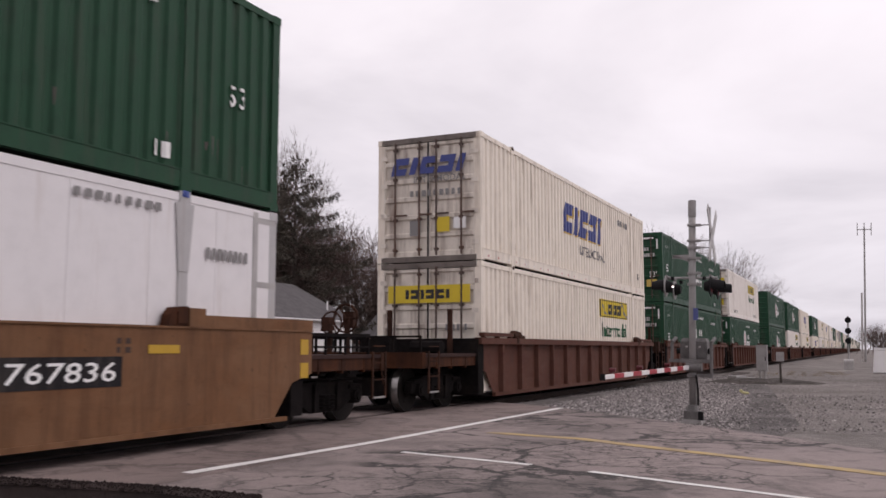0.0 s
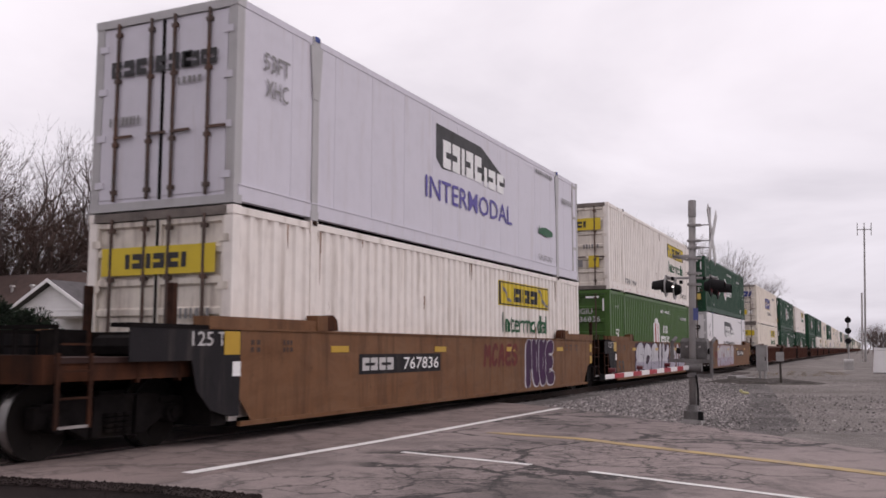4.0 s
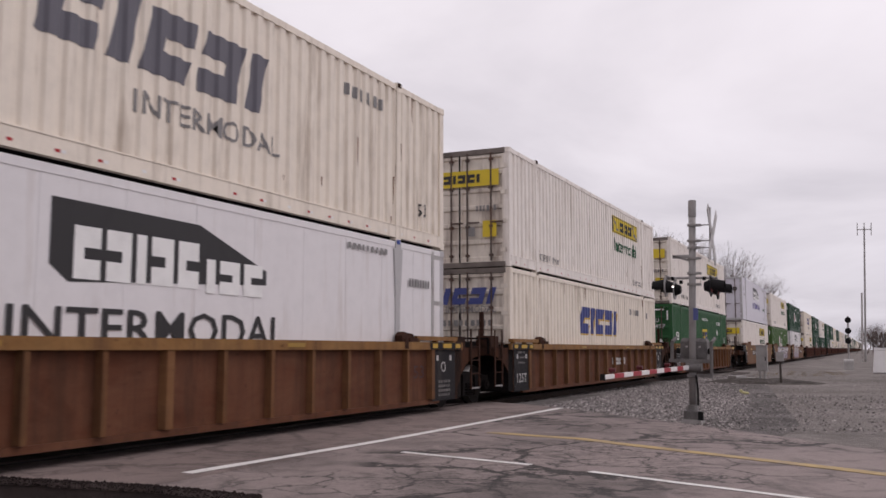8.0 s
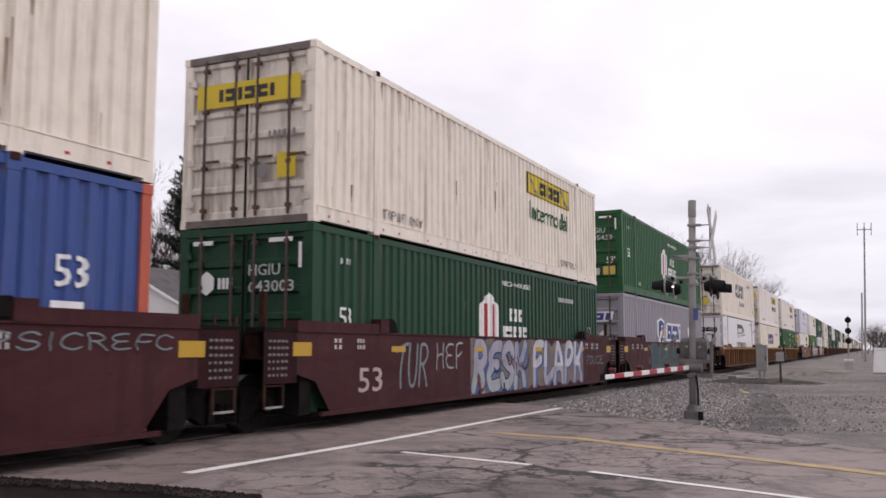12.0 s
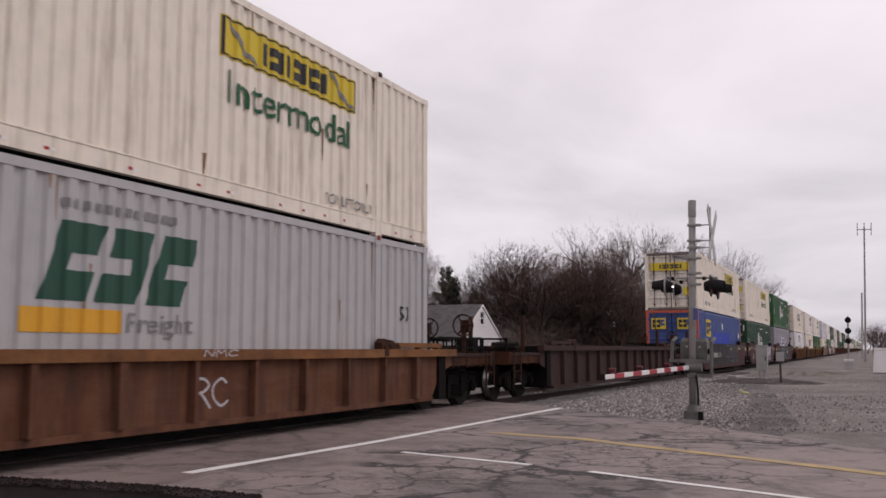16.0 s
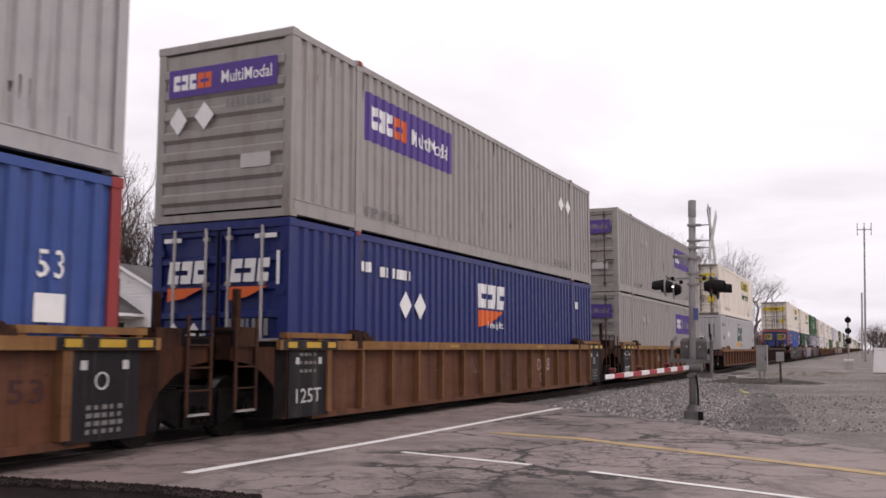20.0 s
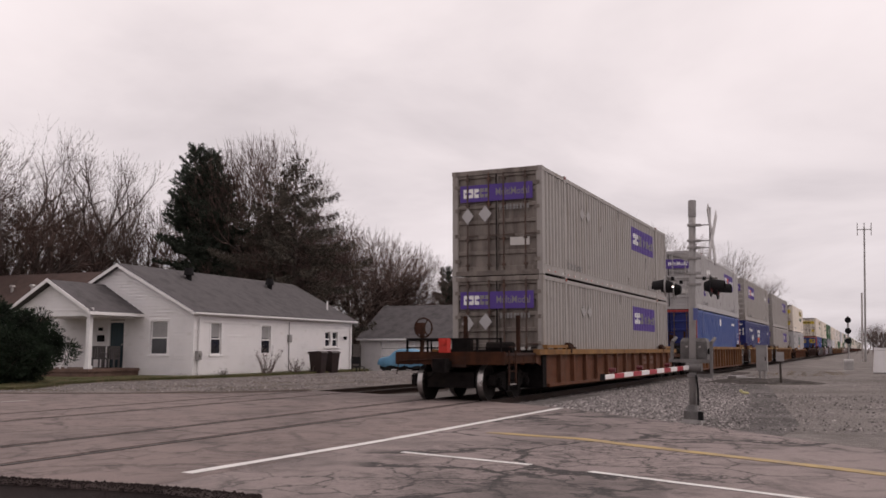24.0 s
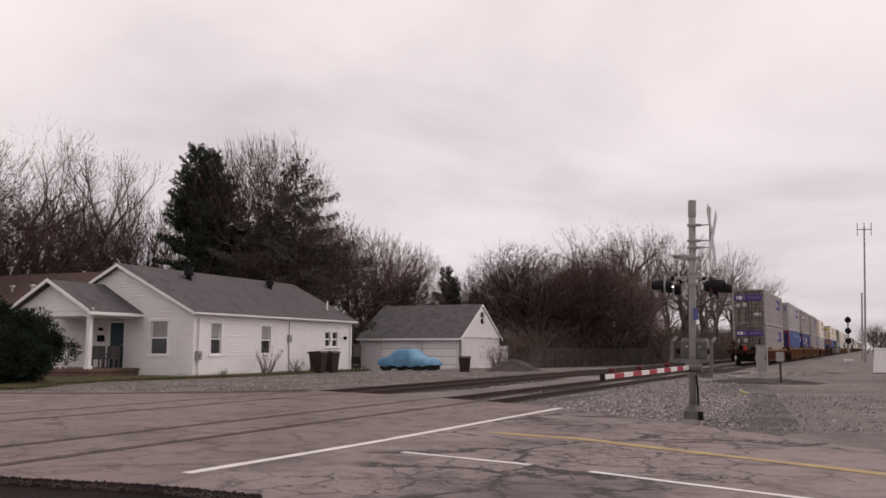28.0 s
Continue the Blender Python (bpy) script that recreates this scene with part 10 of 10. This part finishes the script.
    piece(w, (-5.3, -4.75, 0.66, 0.92), "NE", 0.009, spray["slate"], seed=25, layer=3)
    piece(w, (1.1, 1.6, 0.55, 0.85), "AC", 0.010, spray["slate"], seed=26)
    part("mark_bars", decal_bars(2.2, 3.1, 0.84, 1.04), ink_white, w, at=pose(SIDE + 0.016, 0, 0))
    piece(w, (5.9, 7.6, 0.9, 1.36), "AEMU", 0.016, spray["dim"], seed=45)
    stencils(w, (-7.6, -6.9, -6.2, 6.3, 6.8, 7.3), 1.2, plain("dim_white_lettering", (0.48, 0.46, 0.45)))
    w = unit(-151.45, tan_unit(E_IN, red, red_car), lambda m: hexa_box(m, dark_green, seed=170, words=("HGIU", "643003")), lambda m: cream_box(m))[0]
    haze(w, (-2.4, 5.8, 0.22, 1.46), spray["putty"], 28)
    piece(w, (-2.3, 0.95, 0.24, 1.42), "RESK", 0.125, spray["lilac"], spray["navy"], 0.028, spray["pale"], spray["blue"], (0.10, -0.05), 0.14, 0.1, seed=23)
    piece(w, (1.35, 5.65, 0.26, 1.44), "FLAPK", 0.11, spray["bright"], spray["navy"], 0.024, spray["lilac"], spray["blue"], (0.11, -0.03), 0.06, 0.1, seed=29)
    scribbles(w, (-2.2, 1.0, 0.3, 1.0), 7, (spray["navy"], spray["plum"], spray["worn_crimson"]), 30, 0.03)
    stencils(w, (-7.6, -6.9, 6.2, 6.8, 7.3), 1.2, plain("dim_white_lettering", (0.48, 0.46, 0.45)))
    side_word(w, "53", -7.0, -6.2, 0.5, 0.9, plain("pinkish_lettering", (0.42, 0.32, 0.31)))
    piece(w, (-5.7, -4.4, 0.5, 1.32), "TUR", 0.03, spray["slate"], seed=41, lean=0.1)
    piece(w, (-4.1, -2.8, 0.8, 1.34), "HEF", 0.02, spray["pale"], seed=42)
    piece(w, (6.1, 7.9, 0.75, 1.02), "PDUCE", 0.012, spray["slate"], seed=47)
    w = unit(-171.1, tan_unit(E_REAR, red, red_car), lambda m: end_box(m, "blue_square"), lambda m: cream_box(m))[0]
    part("buffed_patch", stored("buffed_patch", lambda bm: bx(bm, 0, 0.002, -5.5, 4.7, 0.34, 1.44), black_plate), black_plate, w, "dark painted-over patch", at=pose(SIDE, 0, 0))
    piece(w, (-0.4, 4.6, 0.42, 1.42), "ECOUK", 0.15, spray["black"], spray["slate"], 0.024, None, spray["teal"], (0.08, 0.02), 0.12, 0.2, seed=24)
    piece(w, (-5.98, -5.3, 0.3, 1.44), "N", 0.05, spray["teal"], spray["dim"], 0.02, seed=25, lean=0.1)
    piece(w, (-4.9, -0.7, 0.42, 1.42), "MARDE", 0.13, black_plate, spray["dim"], 0.014, None, None, lean=0.2, swell=0.2, seed=26)
    piece(w, (-6.95, -6.1, 0.34, 0.74), "CS", 0.06, spray["black"], spray["teal"], 0.025, seed=27)
    stencils(w, (-7.1, -6.5, 5.3, 5.9), 1.2, plain("dim_white_lettering", (0.48, 0.46, 0.45)))
    part("mark_bars", decal_bars(-4.8, -3.58, 0.78, 1.0), ink_white, w, at=pose(SIDE + 0.012, 0, 0))
    side_word(w, "211078", -3.4, -2.17, 0.78, 1.0, plain("pinkish_lettering", (0.42, 0.32, 0.31)))
    side_word(w, "53", -7.6, -6.75, 0.5, 0.95, plain("pinkish_lettering", (0.42, 0.32, 0.31)))
    scribbles(w, (-5.4, 4.6, 0.5, 1.35), 12, (spray["pale"], spray["teal"], spray["black"]), 43)
    piece(w, (5.7, 8.3, 1.18, 1.38), "PSICREFC", 0.011, spray["slate"], seed=44)
    # an empty wagon, then a loaded one
    unit(-194.6, rib_unit(E_BOTH, plum_car, plum_car, "dark brown ribbed well wagon, empty", z1=1.3, step=1.2, half=9.0, panels=False))
    w = unit(-218.02, rib_unit(E_BOTH, sheet_brown, orange_chord, "orange-brown ribbed well wagon with a low sill", z1=1.2, z0=0.26, step=1.22, half=9.0, panels=False), lambda m: end_box(m, "pale"), lambda m: cream_box(m))[0]
    piece(w, (1.25, 1.95, 0.45, 0.85), "RC", 0.018, spray["white"], deep=0.104, seed=51)
    piece(w, (1.3, 2.0, 1.1, 1.2), "NMC", 0.01, spray["white"], deep=-0.012, seed=52)
    # three more ribbed units
    w = unit(-241.4, rib_unit(E_LEAD, sheet_brown), lambda m: purple_box(m), lambda m: purple_box(m))[0]
    piece(w, (-1.3, 1.9, 0.34, 1.08), "AMK8", 0.013, spray["pink"], deep=0.104, seed=31)
    piece(w, (3.3, 4.1, 0.36, 1.06), "88", 0.016, spray["pink"], deep=0.104, seed=32, swell=0.3)
    piece(w, (4.6, 6.0, 0.72, 0.88), "PM EMR", 0.012, spray["putty"], deep=0.104, seed=35)
    part("buffed_patch", stored("pale_patch", lambda bm: bx(bm, 0, 0.002, -2.5, -2.1, 0.72, 0.94), spray["putty"]), spray["putty"], w, "small pale painted-over patch", at=pose(SIDE - 0.1, 0, 0))
    w = unit(-261.0, rib_unit(E_IN, sheet_brown), lambda m: end_box(m, "deep_blue"), lambda m: purple_box(m, True, faded=False, end="level"))[0]
    piece(w, (2.7, 3.7, 0.66, 0.98), "OUR8", 0.016, spray["pink"], deep=0.104, seed=33)
    piece(w, (2.9, 3.4, 0.36, 0.62), "CU", 0.016, spray["pink"], deep=0.104, seed=36)
    scribbles(w, (-6.5, -1.0, 0.5, 1.0), 3, (spray["putty"],), 33, 0.009, 0.105)
    w = unit(-280.5, rib_unit(E_REAR, sheet_brown), lambda m: end_box(m, "blue_53"), lambda m: purple_box(m, paint=silver_grey, faded=False))[0]
    piece(w, (-6.2, 1.2, 0.5, 1.0), "NARTUR", 0.014, spray["faint"], deep=0.104, seed=34, lean=0.2)
    w = unit(-303.8, rib_unit(E_BOTH, rib_car, gold_car, "orange-brown ribbed well wagon at the end of the train", z1=1.2, z0=0.26, step=1.2, half=9.0, panels=False), lambda m: purple_box(m, door=grimy_door), lambda m: purple_box(m, door=grimy_door))[0]
    part("mark_bars", decal_bars(2.4, 4.6, 0.66, 0.94, dull=True), ink_white, w, "faint stencilled mark", at=pose(SIDE - 0.09, 0, 0))
    part("tail_light", stored("tail_light", lambda bm: (bx(bm, -0.11, 0.11, -11.5, -11.3, 1.12, 1.45), tube(bm, (0, -11.54, 1.36), (0, -11.5, 1.36), 0.07)), plain("tail_red", (0.45, 0.03, 0.02))), ink_red, w, "red end-of-train marker")
    # the head of the train, far down the line
    kinds = [(dark_green, dark_green), (dark_green, off_white), (cream, cream), (dark_green, off_white), (cream, off_white), (cream, cream), (off_white, cream), (dark_green, cream),
             (cream, cream), (silver_grey, cream), (mid_green, dark_green), (cream, dark_green), (off_white, cream), (dark_green, dark_green), (cream, cream)]
    y = 57.95
    for k in range(33):
        y += 23.6 if k % 3 == 0 else 19.65
        top, low = kinds[k % len(kinds)]
        ends = (E_REAR, E_IN, E_LEAD)[k % 3]
        wagon = rib_unit(ends, rust_car, rust_car, "rust-brown ribbed well wagon far down the line", True, z1=1.4, panels=False, step=2.0)

        def box(paint, upper):
            if paint in (dark_green, mid_green):
                return lambda m: hexa_box(m, paint, True)
            if paint is silver_grey:
                return lambda m: purple_box(m, far=True)
            return (lambda m: slant_box(m, upper, True)) if (k + upper) % 3 == 0 else (lambda m: cream_box(m, True, paint))
        unit(y, wagon, box(low, False), box(top, True))


def end_box(m, kind):
    """The containers of which the train carries only one."""
    if kind == "square":
        ob = container(mid_green, marks_yellow_square(), "green corrugated container with a yellow square", m)
        rear_hexagon(ob, 200, ("EMHU", "271497"))
        rear_mark("placard", DIAMOND, (0.55, 1.0, 0.9, 1.4), ink_white, ob, 0.05)
        rear_mark("logo_panel", RECT, (-0.95, -0.2, 1.78, 2.32), ink_yellow, ob, 0.052)
        rear_mark("logo", block_shape("bb"), (-0.85, -0.45, 1.88, 2.22), ink_black, ob, 0.056)
    elif kind == "shield":
        ob = container(blue_grey, marks_shield(), "blue-grey corrugated container with a shield emblem and white panel", m, locks=plain("blue_lock", (0.06, 0.09, 0.3)))
        rear_mark("logo_panel", RECT, (-0.9, 0.9, 1.9, 2.25), ink_white, ob, skew=0.2)
        rear_mark("logo_blocks", block_shape("blbbl"), (-0.8, 0.8, 1.95, 2.2), ink_blue, ob, 0.034, 0.2)
        rear_mark("placard", DIAMOND, (0.3, 0.85, 1.0, 1.6), ink_white, ob, 0.05)
    elif kind == "blue_square":
        ob = container(mid_blue, marks_blue_square(), "blue corrugated container with yellow squares and red end posts", m, trims=(plain("orange_red_post", (0.45, 0.10, 0.06)),))
        rear_squares(ob)
    elif kind == "pale":
        ob = container(pale_grey, marks_green_slant(), "pale grey corrugated container with dark green slanted blocks", m, end="upright", locks=plain("red_lock", (0.25, 0.05, 0.04)))
        rear_pale(ob)
    elif kind == "deep_blue":
        ob = container(navy_blue, marks_deep_blue(), "deep blue corrugated container with white blocks and orange wedge", m, bars=bar_steel, locks=plain("red_lock", (0.25, 0.05, 0.04)))
        rear_deep_blue(ob)
    else:
        ob = container(mid_blue, marks_blue_53(), "blue corrugated container with red end posts and white stickers", m, door=navy_blue, trims=(plain("red_post", (0.26, 0.035, 0.035)),))
        rear_blue_53(ob)
    return ob


build_train()


# ---- what moves: every wagon and container runs along the track, and the wheels of the nearer wagons turn ----
def travelled(t):
    """Metres run since the start: steady, then a little faster over the last seconds."""
    return SPEED * t + 0.15 * max(0.0, t - 24.5) ** 2


def motions():
    for ob, y, z in MOVING:
        walk(ob, [(t, pose(TRACK_X, y + travelled(t), z)) for t in (0.0, 8.0, 16.0, 23.0, 24.5, 25.5, 26.5, 27.2, SECONDS)])
    for ob, y in SPINNING:
        # a wheel turns frame by frame while it runs past the crossing, and holds its pose where it is far out of sight
        first = max(0, int((-14.0 - y) / SPEED * FPS))
        last = max(first + 1, min(int(SECONDS * FPS), int((75.0 - y) / SPEED * FPS)))
        own = ob.location.y
        rows = [(k / FPS, pose(0, own, WHEEL_R, -math.degrees(travelled(k / FPS) / WHEEL_R) % 360)) for k in range(first, last + 1)]
        head = [(0.0, rows[0][1])] if first > 0 else []
        tail = [(SECONDS, rows[-1][1])] if last < SECONDS * FPS else []
        walk(ob, head + rows + tail)


motions()
